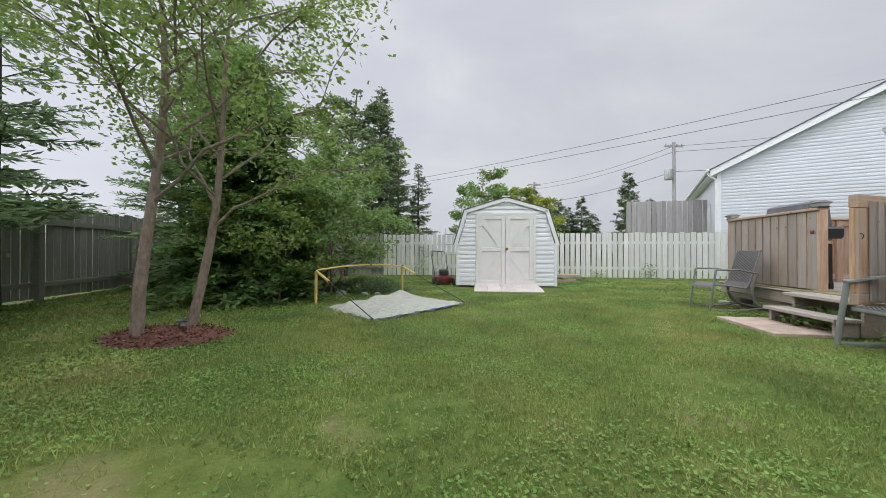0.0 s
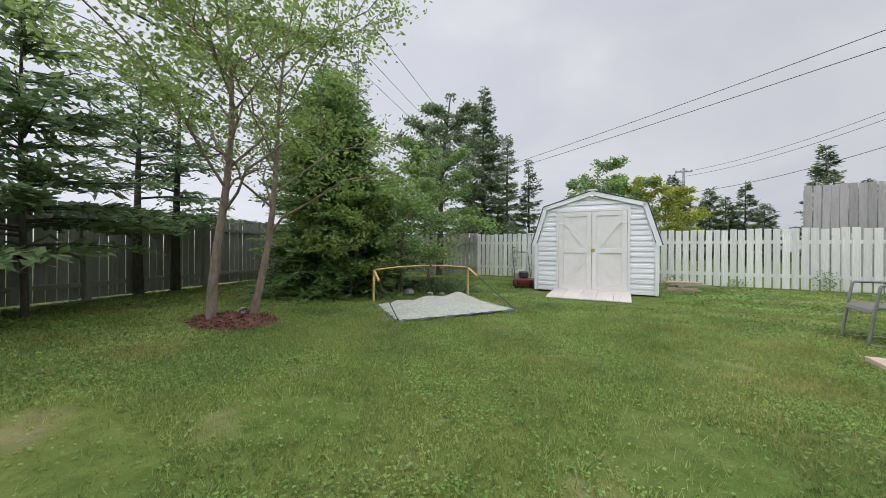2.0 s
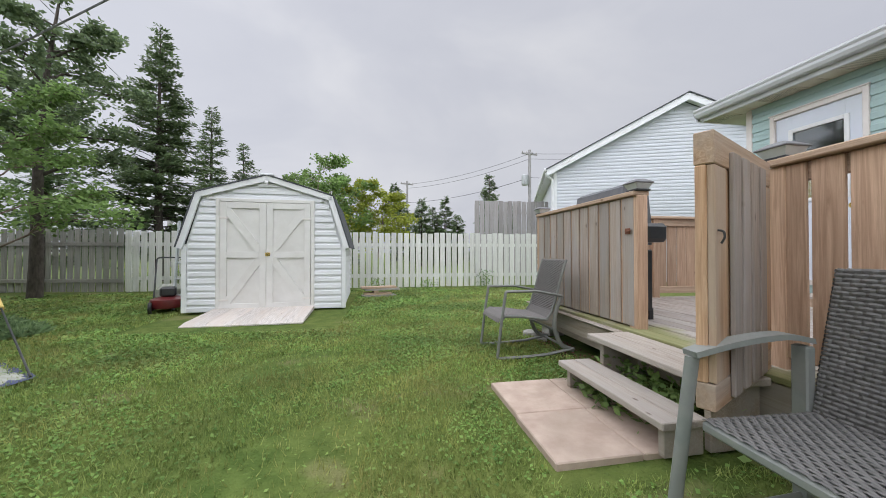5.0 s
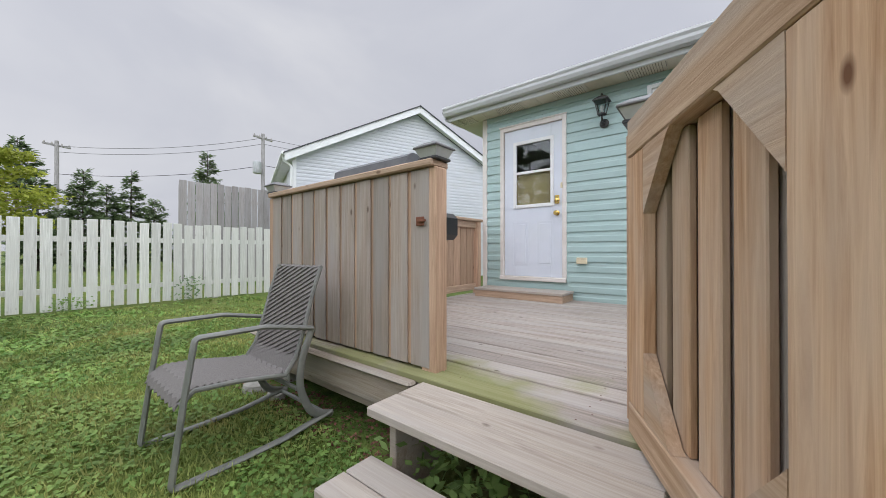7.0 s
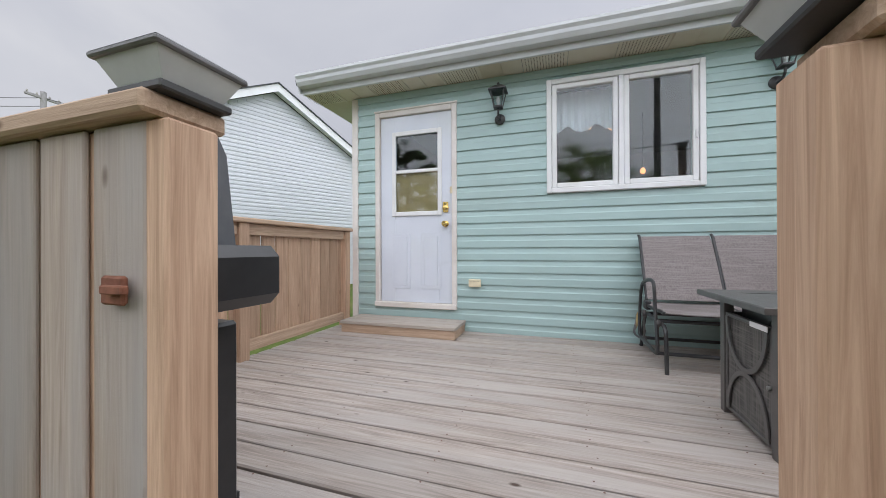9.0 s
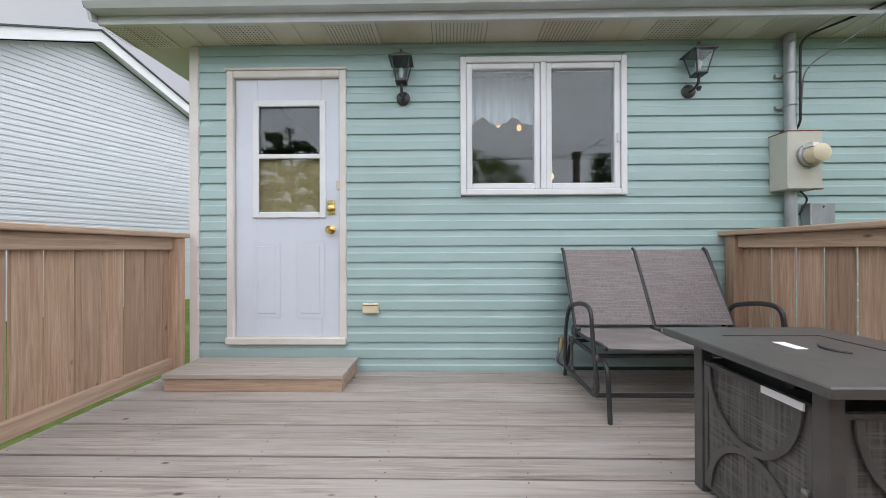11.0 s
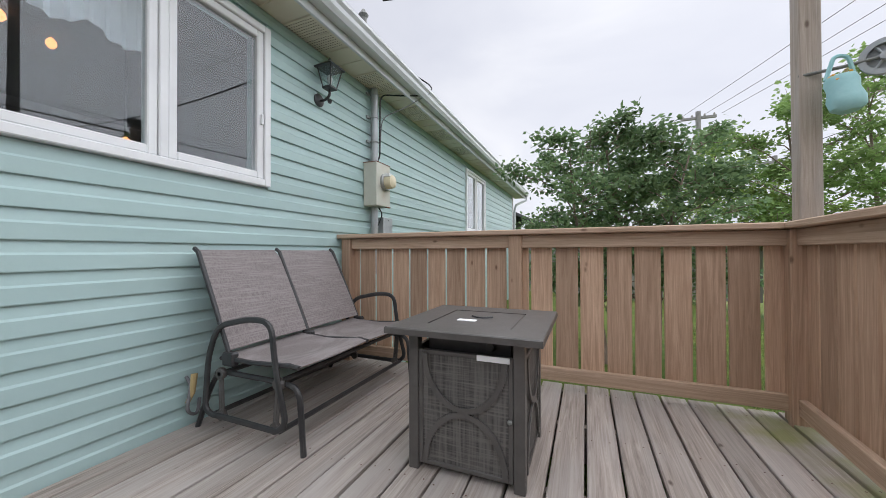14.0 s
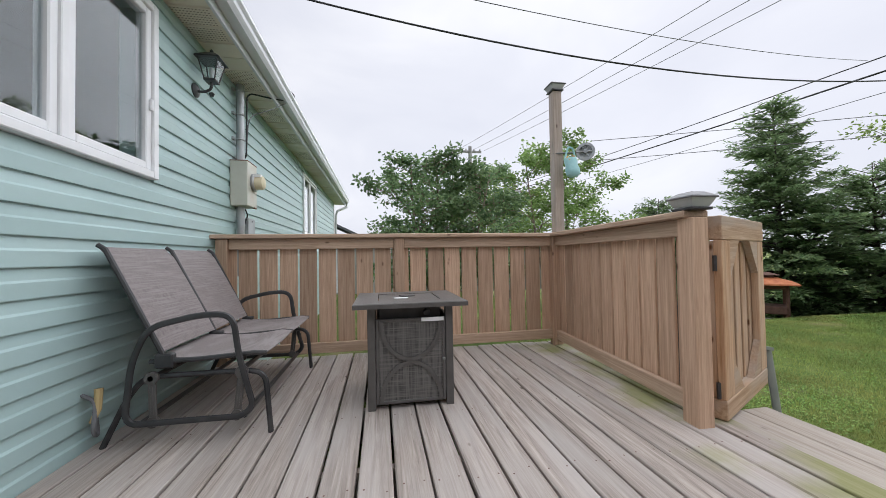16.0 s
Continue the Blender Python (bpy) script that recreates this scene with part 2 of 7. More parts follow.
def pane(name, rough=0.0, tint=(0.88, 0.92, 0.93)):
    """Clear double glazing: light passes, the surface gloss rises towards grazing."""
    m, nt, ln, bs = nodes_of(name)
    nt.remove(bs)
    tr, gl, fr, mx = nt.new("ShaderNodeBsdfTransparent"), nt.new("ShaderNodeBsdfGlossy"), nt.new("ShaderNodeLayerWeight"), nt.new("ShaderNodeMixShader")
    tr.inputs[0].default_value = (*tint, 1)
    gl.inputs["Roughness"].default_value = rough
    fr.inputs["Blend"].default_value = 0.5
    pw, ml, ad = math_node(nt, 'POWER', 0, 5.0), math_node(nt, 'MULTIPLY', 0, 0.93), math_node(nt, 'ADD', 0, 0.065)
    ln.new(fr.outputs["Facing"], pw.inputs[0])
    ln.new(pw.outputs[0], ml.inputs[0])
    ln.new(ml.outputs[0], ad.inputs[0])
    ln.new(ad.outputs[0], mx.inputs[0])
    ln.new(tr.outputs[0], mx.inputs[1])
    ln.new(gl.outputs[0], mx.inputs[2])
    ln.new(mx.outputs[0], nt["Material Output"].inputs[0])
    return m


def glow(name, colour, strength):
    m, nt, ln, bs = nodes_of(name)
    bs.inputs["Emission Color"].default_value = (*colour, 1)
    bs.inputs["Emission Strength"].default_value = strength
    return m


CEDAR_Z = timber("cedar_upright", (0.38, 0.24, 0.16), (0.55, 0.385, 0.275), 2, vary=0.20)
CEDAR_X = timber("cedar_along", (0.40, 0.275, 0.19), (0.55, 0.405, 0.30), 0, vary=0.1)
CEDAR_Y = timber("cedar_lengthwise", (0.40, 0.275, 0.19), (0.55, 0.405, 0.30), 1, vary=0.1)
WEATH_Z = timber("weathered_cedar_upright", (0.28, 0.225, 0.185), (0.40, 0.335, 0.285), 2, grey=(0.345, 0.32, 0.305), vary=0.13)
WEATH_Y = timber("weathered_cedar_lengthwise", (0.31, 0.25, 0.195), (0.43, 0.365, 0.305), 1, grey=(0.36, 0.33, 0.30), vary=0.1)
GATE_Z = timber("new_spruce_upright", (0.34, 0.185, 0.095), (0.52, 0.35, 0.225), 2, grey=(0.43, 0.35, 0.28), vary=0.24, knots=1.0)
GATE_X = timber("new_spruce_along", (0.35, 0.215, 0.125), (0.50, 0.36, 0.25), 0, grey=(0.41, 0.35, 0.30), vary=0.12)
DECK_Y = timber("weathered_deck_board", (0.235, 0.195, 0.168), (0.46, 0.40, 0.358), 1, grey=(0.405, 0.37, 0.345), vary=0.12, algae=0.70, knots=1.0)
STEP_Y = timber("weathered_step_board", (0.34, 0.29, 0.245), (0.48, 0.425, 0.37), 1, grey=(0.40, 0.365, 0.335), vary=0.08)
GREYFENCE = timber("old_grey_fence_board", (0.26, 0.25, 0.22), (0.40, 0.385, 0.35), 2, grey=(0.32, 0.325, 0.30), vary=0.14, knots=0.3)
GREYRAIL = timber("old_grey_fence_rail", (0.26, 0.24, 0.21), (0.38, 0.36, 0.33), 1, grey=(0.30, 0.305, 0.28), vary=0.1, knots=0.3)
TALLFENCE = timber("silvered_fence_board", (0.26, 0.24, 0.23), (0.38, 0.36, 0.35), 2, grey=(0.36, 0.35, 0.35), vary=0.14, knots=0.3)
WHITEFENCE = timber("whitewashed_fence_board", (0.56, 0.56, 0.52), (0.76, 0.76, 0.73), 2, grey=(0.64, 0.64, 0.60), vary=0.10, knots=0.35)
SIDING = shaded("mint_vinyl_siding", (0.362, 0.498, 0.490), (0.392, 0.528, 0.520), 0.5, scale=(2, 2, 2), bump=0.05, fine=90, vary=0.03, dirt=((0.34, 0.44, 0.42), 0.5, 1.2))
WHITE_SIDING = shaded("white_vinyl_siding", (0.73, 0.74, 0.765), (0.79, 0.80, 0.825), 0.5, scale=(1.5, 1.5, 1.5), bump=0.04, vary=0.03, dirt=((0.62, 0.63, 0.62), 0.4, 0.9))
# Darker and bluer than the shed's white siding; for the neighbour's house.
PALE_SIDING = shaded("darker_white_vinyl_siding", (0.57, 0.59, 0.63), (0.63, 0.65, 0.69), 0.55, scale=(1.5, 1.5, 1.5), bump=0.04, vary=0.03, dirt=((0.52, 0.53, 0.52), 0.4, 0.9))
WHITE = shaded("white_paint", (0.74, 0.75, 0.76), (0.80, 0.81, 0.82), 0.45, scale=(3, 3, 3), bump=0.05, dirt=((0.60, 0.60, 0.56), 0.35, 2.0))
DOOR_WHITE = shaded("white_steel_door_paint", (0.62, 0.66, 0.74), (0.67, 0.71, 0.79), 0.4, scale=(2, 2, 2), bump=0.03, dirt=((0.58, 0.62, 0.60), 0.3, 1.6))
TRIM = shaded("off_white_painted_trim", (0.68, 0.64, 0.60), (0.76, 0.72, 0.69), 0.5, scale=(6, 6, 6), bump=0.08, dirt=((0.50, 0.42, 0.34), 0.4, 3.0))
SHED_DOOR = shaded("cream_white_door_paint", (0.68, 0.665, 0.64), (0.74, 0.725, 0.70), 0.6, scale=(4, 4, 4), bump=0.1, dirt=((0.55, 0.52, 0.47), 0.4, 2.5))
RAMP = timber("worn_painted_ramp", (0.50, 0.44, 0.40), (0.70, 0.66, 0.63), 1, grey=(0.62, 0.54, 0.48), vary=0.05)
SOFFIT = shaded("cream_vinyl_soffit", (0.62, 0.58, 0.48), (0.68, 0.64, 0.54), 0.55, scale=(3, 3, 3), bump=0.05, dirt=((0.50, 0.42, 0.28), 0.5, 1.1))
SOFFIT_HOLE = shaded("soffit_perforation", (0.10, 0.09, 0.07), (0.14, 0.12, 0.09), 0.9, bump=0)
GUTTER = shaded("pale_grey_aluminium_gutter", (0.56, 0.58, 0.60), (0.64, 0.66, 0.68), 0.35, scale=(1, 1.5, 8), bump=0.04, dirt=((0.46, 0.47, 0.46), 0.5, 1.4))
SHINGLE = shaded("grey_asphalt_shingle", (0.055, 0.058, 0.065), (0.10, 0.105, 0.115), 0.9, scale=(30, 30, 30), bump=0.5, fine=200, vary=0.15)
BLACK = shaded("black_powder_coat", (0.022, 0.022, 0.024), (0.04, 0.04, 0.042), 0.4, scale=(10, 10, 10), bump=0.06, dirt=((0.07, 0.065, 0.06), 0.3, 5.0))
CHARCOAL = shaded("charcoal_powder_coat", (0.070, 0.065, 0.062), (0.098, 0.091, 0.087), 0.36, scale=(12, 12, 12), bump=0.1, fine=300, dirt=((0.11, 0.10, 0.095), 0.35, 4.0))
GREYMETAL = shaded("taupe_painted_steel", (0.15, 0.155, 0.145), (0.20, 0.205, 0.19), 0.45, scale=(12, 12, 12), bump=0.06, dirt=((0.26, 0.24, 0.21), 0.3, 6.0))
GALV = shaded("galvanised_pipe", (0.34, 0.36, 0.37), (0.46, 0.48, 0.49), 0.5, metal=0.5, scale=(14, 14, 5), bump=0.1, dirt=((0.28, 0.24, 0.20), 0.4, 4.0))
METERBOX = shaded("beige_meter_enamel", (0.50, 0.50, 0.43), (0.56, 0.56, 0.49), 0.5, scale=(5, 5, 5), bump=0.06, dirt=((0.38, 0.22, 0.10), 0.35, 5.0))
RESIN = shaded("grey_green_painted_arm", (0.20, 0.215, 0.205), (0.25, 0.265, 0.25), 0.5, scale=(9, 9, 9), bump=0.08, dirt=((0.30, 0.29, 0.26), 0.4, 6.0))
RUST = shaded("rust", (0.13, 0.05, 0.03), (0.25, 0.10, 0.06), 0.9, scale=(25, 25, 25), bump=0.4)
BRASS = shaded("polished_brass", (0.72, 0.50, 0.16), (0.80, 0.60, 0.24), 0.22, metal=1.0, scale=(10, 10, 10), bump=0.02)
SLING = woven("grey_brown_sling_fabric", (0.155, 0.130, 0.128), (0.235, 0.205, 0.20), (0.275, 0.245, 0.24), 150, 190)
WICKER = woven("grey_brown_wicker_sling", (0.105, 0.095, 0.09), (0.19, 0.175, 0.168), (0.15, 0.138, 0.13), 150, 60)
MESHWEAVE = woven("charcoal_mesh_panel", (0.045, 0.042, 0.040), (0.12, 0.112, 0.105), (0.15, 0.14, 0.13), 110, 130)
WICKER_STRAND = shaded("wicker_strand", (0.10, 0.098, 0.095), (0.17, 0.165, 0.16), 0.6, scale=(20, 20, 20), bump=0.1, vary=0.12)
BARK = shaded("tan_grey_bark", (0.16, 0.115, 0.09), (0.31, 0.24, 0.195), 0.9, scale=(22, 22, 9), bump=0.6, fine=80, bumpdist=0.01)
DARKBARK = shaded("dark_conifer_bark", (0.05, 0.04, 0.033), (0.12, 0.10, 0.085), 0.95, scale=(18, 18, 7), bump=0.6, fine=80, bumpdist=0.01)
LEAF_LIGHT = leafy("bright_green_leaves", (0.17, 0.26, 0.06), (0.34, 0.45, 0.14), 0.5)
LEAF_MID = leafy("mid_green_leaves", (0.14, 0.23, 0.07), (0.29, 0.42, 0.14), 0.45)
LEAF_DEEP = leafy("deep_green_leaves", (0.105, 0.18, 0.085), (0.235, 0.34, 0.155), 0.42)
LEAF_YELLOW = leafy("yellow_green_leaves", (0.24, 0.29, 0.04), (0.42, 0.45, 0.08), 0.45)
NEEDLE = leafy("dark_green_needles", (0.13, 0.21, 0.10), (0.29, 0.39, 0.19), 0.45, 0.6)
NEEDLE_FAR = leafy("grey_green_needles", (0.11, 0.16, 0.085), (0.22, 0.29, 0.14), 0.38, 0.6)
NEEDLE_BRIGHT = leafy("fresh_green_needles", (0.12, 0.22, 0.075), (0.27, 0.40, 0.15), 0.42, 0.6)
BLADE = leafy("grass_blades", (0.155, 0.225, 0.055), (0.39, 0.455, 0.15), 0.4, 0.6, 0.62)
CLOVER = leafy("clover_leaves", (0.10, 0.205, 0.042), (0.25, 0.39, 0.10), 0.35, 0.6, 0.25)
MULCH = shaded("red_brown_bark_mulch", (0.09, 0.035, 0.022), (0.22, 0.10, 0.07), 0.95, scale=(40, 40, 40), bump=0.6, island=0.4)
STONE = shaded("grey_field_stone", (0.24, 0.23, 0.21), (0.42, 0.41, 0.38), 0.9, scale=(9, 9, 9), bump=0.5)
PAVER = shaded("pinkish_concrete_slab", (0.40, 0.30, 0.24), (0.52, 0.41, 0.34), 0.9, scale=(7, 7, 7), bump=0.3, fine=160, vary=0.08, dirt=((0.34, 0.27, 0.21), 0.6, 3.0))
CONCRETE = shaded("grey_concrete", (0.30, 0.29, 0.27), (0.42, 0.41, 0.38), 0.9, scale=(6, 6, 6), bump=0.3)
NET = shaded("off_white_fabric_sheet", (0.30, 0.31, 0.26), (0.46, 0.46, 0.40), 0.85, scale=(22, 22, 22), bump=0.4, dirt=((0.34, 0.35, 0.28), 0.6, 4.0))
NAVY = shaded("navy_fabric_border", (0.05, 0.06, 0.13), (0.09, 0.10, 0.19), 0.8, scale=(12, 12, 12), bump=0.1)
YELLOW = shaded("yellow_foam_sleeve", (0.62, 0.44, 0.12), (0.74, 0.55, 0.20), 0.7, scale=(10, 10, 10), bump=0.1)
GLASS = pane("window_glass")
LANTERN_GLASS = pane("lantern_glass", 0.12)
# Dark wall colour makes the interior look unlit; also used on far panes.
ROOM = shaded("darkened_room_wall", (0.10, 0.10, 0.105), (0.13, 0.13, 0.135), 0.9, bump=0)
CURTAIN = shaded("white_sheer_curtain", (0.75, 0.76, 0.80), (0.85, 0.86, 0.9), 0.9, scale=(4, 4, 4), bump=0.05)
CARDBOARD = shaded("tan_blind", (0.38, 0.28, 0.13), (0.44, 0.33, 0.16), 0.8, scale=(4, 4, 4), bump=0.04)
BULB = glow("warm_bulb", (1.0, 0.36, 0.10), 1.4)
WIRE = shaded("black_cable", (0.012, 0.012, 0.013), (0.02, 0.02, 0.02), 0.6, bump=0)
GREYWIRE = shaded("grey_cable", (0.13, 0.13, 0.14), (0.18, 0.18, 0.19), 0.6, bump=0)
TEAL = shaded("faded_aqua_fabric", (0.28, 0.52, 0.54), (0.38, 0.62, 0.63), 0.8, scale=(8, 8, 8), bump=0.2)
ORANGE = shaded("orange_plastic", (0.75, 0.32, 0.03), (0.8, 0.4, 0.06), 0.5, bump=0.05)
RED = shaded("red_enamel", (0.10, 0.012, 0.014), (0.16, 0.02, 0.02), 0.4, bump=0.05)
COPPER = shaded("rusted_copper_roof", (0.36, 0.10, 0.035), (0.52, 0.19, 0.08), 0.7, scale=(10, 10, 10), bump=0.2)
IRON = shaded("brown_cast_iron", (0.09, 0.045, 0.035), (0.16, 0.08, 0.06), 0.8, scale=(12, 12, 12), bump=0.2)
BBQ = shaded("black_barbecue_enamel", (0.018, 0.018, 0.02), (0.03, 0.03, 0.032), 0.35, bump=0.03)
BBQLID = shaded("dark_grey_barbecue_cover", (0.09, 0.095, 0.105), (0.13, 0.135, 0.145), 0.6, bump=0.1)
PAPER = shaded("white_paper_label", (0.78, 0.78, 0.78), (0.84, 0.84, 0.84), 0.7, bump=0)
IVORY = shaded("ivory_plastic", (0.66, 0.58, 0.40), (0.72, 0.64, 0.46), 0.5, bump=0.02)
POLEWOOD = shaded("grey_utility_pole", (0.26, 0.25, 0.25), (0.36, 0.35, 0.35), 0.9, scale=(8, 8, 3), bump=0.2)
CAP = shaded("dark_grey_metal_post_cap", (0.11, 0.11, 0.115), (0.16, 0.16, 0.165), 0.45, scale=(14, 14, 14), bump=0.05)
CAPGLASS = shaded("frosted_cap_lens", (0.42, 0.43, 0.42), (0.52, 0.53, 0.52), 0.3, bump=0)
FARWALL = shaded("blue_grey_far_house_wall", (0.22, 0.28, 0.34), (0.27, 0.33, 0.39), 0.7, scale=(1, 1, 1), bump=0.05)

# ---- mesh helpers ----


class Shape:
    """Gathers vertices and faces of one mesh."""

    def __init__(self):
        self.v, self.f = [], []

    def add(self, verts, faces, m=None):
        k = len(self.v)
        self.v += [tuple(m @ Vector(p)) if m else tuple(p) for p in verts]
        self.f += [tuple(i + k for i in q) for q in faces]
        return self

    def box(self, x0, y0, z0, x1, y1, z1, c=0.0, m=None):
        """A box, its edges cut off by c."""
        if c <= 0:
            vs = [(x, y, z) for x in (x0, x1) for y in (y0, y1) for z in (z0, z1)]
            fs = [(0, 1, 3, 2), (4, 6, 7, 5), (0, 4, 5, 1), (2, 3, 7, 6), (0, 2, 6, 4), (1, 5, 7, 3)]
            return self.add(vs, fs, m)
        vs, at = [], {}
        lo, hi = (x0, y0, z0), (x1, y1, z1)
        for s in [(a, b, d) for a in (0, 1) for b in (0, 1) for d in (0, 1)]:
            for k in range(3):
                p = [(hi[i] if s[i] else lo[i]) if i == k else (hi[i] - c if s[i] else lo[i] + c) for i in range(3)]
                at[s, k] = len(vs)
                vs.append(p)
        fs = []
        for k in range(3):
            a, b = [i for i in range(3) if i != k]
            for e in (0, 1):
                ring = []
                for u, w in ((0, 0), (1, 0), (1, 1), (0, 1)):
                    s = [0, 0, 0]
                    s[k], s[a], s[b] = e, u, w
                    ring.append(at[tuple(s), k])
                fs.append(tuple(ring if (e == 1) != (k == 1) else ring[::-1]))
            for u in (0, 1):
                for w in (0, 1):
                    s0, s1 = [0, 0, 0], [0, 0, 0]
                    s0[k], s1[k] = 0, 1
                    s0[a] = s1[a] = u
                    s0[b] = s1[b] = w
                    s0, s1 = tuple(s0), tuple(s1)
                    fs.append((at[s0, a], at[s1, a], at[s1, b], at[s0, b]))
        for s in [(a, b, d) for a in (0, 1) for b in (0, 1) for d in (0, 1)]:
            fs.append((at[s, 0], at[s, 1], at[s, 2]))
        return self.add(vs, fs, m)

    def tube(self, path, r, n=8, r2=None, closed=False, flat=1.0):
        """A round bar along points; r may run to r2; flat squeezes it sideways."""
        pts = [Vector(p) for p in path]
        k0, cnt = len(self.v), len(pts)
        side = None
        for i, p in enumerate(pts):
            if closed:
                d = pts[(i + 1) % cnt] - pts[i - 1]
            else:
                d = pts[min(i + 1, cnt - 1)] - pts[max(i - 1, 0)]
            d.normalize()
            if side is None:
                side = d.cross(Vector((0, 0, 1)) if abs(d.z) < 0.9 else Vector((0, 1, 0)))
            side = side - d * side.dot(d)
            side.normalize()
            up = side.cross(d)
            rr = r if r2 is None else r + (r2 - r) * i / (cnt - 1)
            for j in range(n):
                a = 2 * math.pi * j / n
                self.v.append(tuple(p + side * math.cos(a) * rr * flat + up * math.sin(a) * rr))
        for i in range(cnt if closed else cnt - 1):
            b = k0 + ((i + 1) % cnt) * n
            for j in range(n):
                self.f.append((k0 + i * n + j, k0 + i * n + (j + 1) % n, b + (j + 1) % n, b + j))
        if not closed:
            self.f.append(tuple(k0 + j for j in range(n))[::-1])
            self.f.append(tuple(k0 + (cnt - 1) * n + j for j in range(n)))
        return self

    def lathe(self, prof, n=20, m=None):
        """Turned shape from (radius, height) pairs."""
        vs = [(r * math.cos(2 * math.pi * j / n), r * math.sin(2 * math.pi * j / n), z) for r, z in prof for j in range(n)]
        fs = [(i * n + j, i * n + (j + 1) % n, (i + 1) * n + (j + 1) % n, (i + 1) * n + j) for i in range(len(prof) - 1) for j in range(n)]
        fs += [tuple(range(n))[::-1], tuple((len(prof) - 1) * n + j for j in range(n))]
        return self.add(vs, fs, m)

    def prism(self, prof, a, b, axis, m=None):
        """A profile of (u, w) pairs drawn from a to b along axis."""
        n = len(prof)

        def at(u, w, t):
            return {0: (t, u, w), 1: (u, t, w), 2: (u, w, t)}[axis]
        vs = [at(u, w, a) for u, w in prof] + [at(u, w, b) for u, w in prof]
        fs = [tuple(range(n)), tuple(range(n, 2 * n))[::-1]] + [(i, i + n, (i + 1) % n + n, (i + 1) % n) for i in range(n)]
        return self.add(vs, fs, m)

    def sheet(self, grid, thick=0.0):
        """A surface from rows of points, given thickness along -z or its normal."""
        h, w, k = len(grid), len(grid[0]), len(self.v)
        self.v += [tuple(p) for row in grid for p in row]
        self.f += [(k + i * w + j, k + i * w + j + 1, k + (i + 1) * w + j + 1, k + (i + 1) * w + j) for i in range(h - 1) for j in range(w - 1)]
        if thick:
            a, b = Vector(grid[0][1]) - Vector(grid[0][0]), Vector(grid[1][0]) - Vector(grid[0][0])
            nrm = a.cross(b).normalized() * thick
            k2 = len(self.v)
            self.v += [tuple(Vector(p) - nrm) for row in grid for p in row]
            self.f += [(k2 + i * w + j, k2 + (i + 1) * w + j, k2 + (i + 1) * w + j + 1, k2 + i * w + j + 1) for i in range(h - 1) for j in range(w - 1)]
            edge = [j for j in range(w)] + [i * w + w - 1 for i in range(1, h)] + [(h - 1) * w + j for j in range(w - 2, -1, -1)] + [i * w for i in range(h - 2, 0, -1)]
            self.f += [(k + edge[i], k2 + edge[i], k2 + edge[(i + 1) % len(edge)], k + edge[(i + 1) % len(edge)]) for i in range(len(edge))]
        return self

    def mesh(self, name, material, smooth=False):
        me = bpy.data.meshes.new(name)
        me.from_pydata(self.v, [], self.f)
        bm = bmesh.new()
        bm.from_mesh(me)
        bmesh.ops.recalc_face_normals(bm, faces=bm.faces)
        bm.to_mesh(me)
        bm.free()
        if smooth:
            me.polygons.foreach_set("use_smooth", [True] * len(me.polygons))
            me.set_sharp_from_angle(angle=radians(40))
        me.materials.append(material)
        return me


def part(name, shape, material, parent, label="", smooth=False, m=None):
    ob = new(name, shape if isinstance(shape, bpy.types.Mesh) else shape.mesh(name, material, smooth))
    ob.parent = parent
    if m is not None:
        ob.matrix_basis = m
    return tagged(ob, label)


def thing(name, m, label, category, group="", kind=""):
    ob = new(name)
    ob.empty_display_size = 0.1
    ob.matrix_basis = m
    return tagged(ob, label, category, group, kind)


def single(name, shape, material, label, category, m=None, group="", kind="", smooth=False):
    ob = new(name, shape if isinstance(shape, bpy.types.Mesh) else shape.mesh(name, material, smooth))
    if m is not None:
        ob.matrix_basis = m
    return tagged(ob, label, category, group, kind)


def bend(pts, r=0.05, n=5):
    """Rounds the corners of a polyline."""
    pts = [Vector(p) for p in pts]
    out = [pts[0]]
    for a, b, c in zip(pts, pts[1:], pts[2:]):
        d0, d1 = (a - b), (c - b)
        k = min(r, d0.length * 0.49, d1.length * 0.49)
        p0, p1 = b + d0.normalized() * k, b + d1.normalized() * k
        for i in range(n + 1):
            t = i / n
            out.append(p0 * (1 - t) ** 2 + b * 2 * t * (1 - t) + p1 * t * t)
    out.append(pts[-1])
    return out


def raw_mesh(name, verts, faces, material):
    """A mesh from arrays of vertices and of equal faces."""
    me = bpy.data.meshes.new(name)
    verts, faces = np.asarray(verts, np.float32), np.asarray(faces, np.int32)
    k = faces.shape[1]
    me.vertices.add(len(verts))
    me.vertices.foreach_set("co", verts.ravel())
    me.loops.add(faces.size)
    me.loops.foreach_set("vertex_index", faces.ravel())
    me.polygons.add(len(faces))
    me.polygons.foreach_set("loop_start", np.arange(0, faces.size, k, dtype=np.int32))
    me.update(calc_edges=True)
    me.materials.append(material)
    return me


# ---- ground ----
DECK_Z = 0.39


def ground_z(x, y):
    """Level by the deck and the shed; falls away behind the start of the walk."""
    s = min(max((1.1 - y) / 2.6, 0.0), 1.0)
    e = min(max((2.6 - x) / 2.5, 0.0), 1.0)
    return -0.50 * s * s * (3 - 2 * s) * e + 0.012 * math.sin(x * 1.7) * math.cos(y * 1.3)


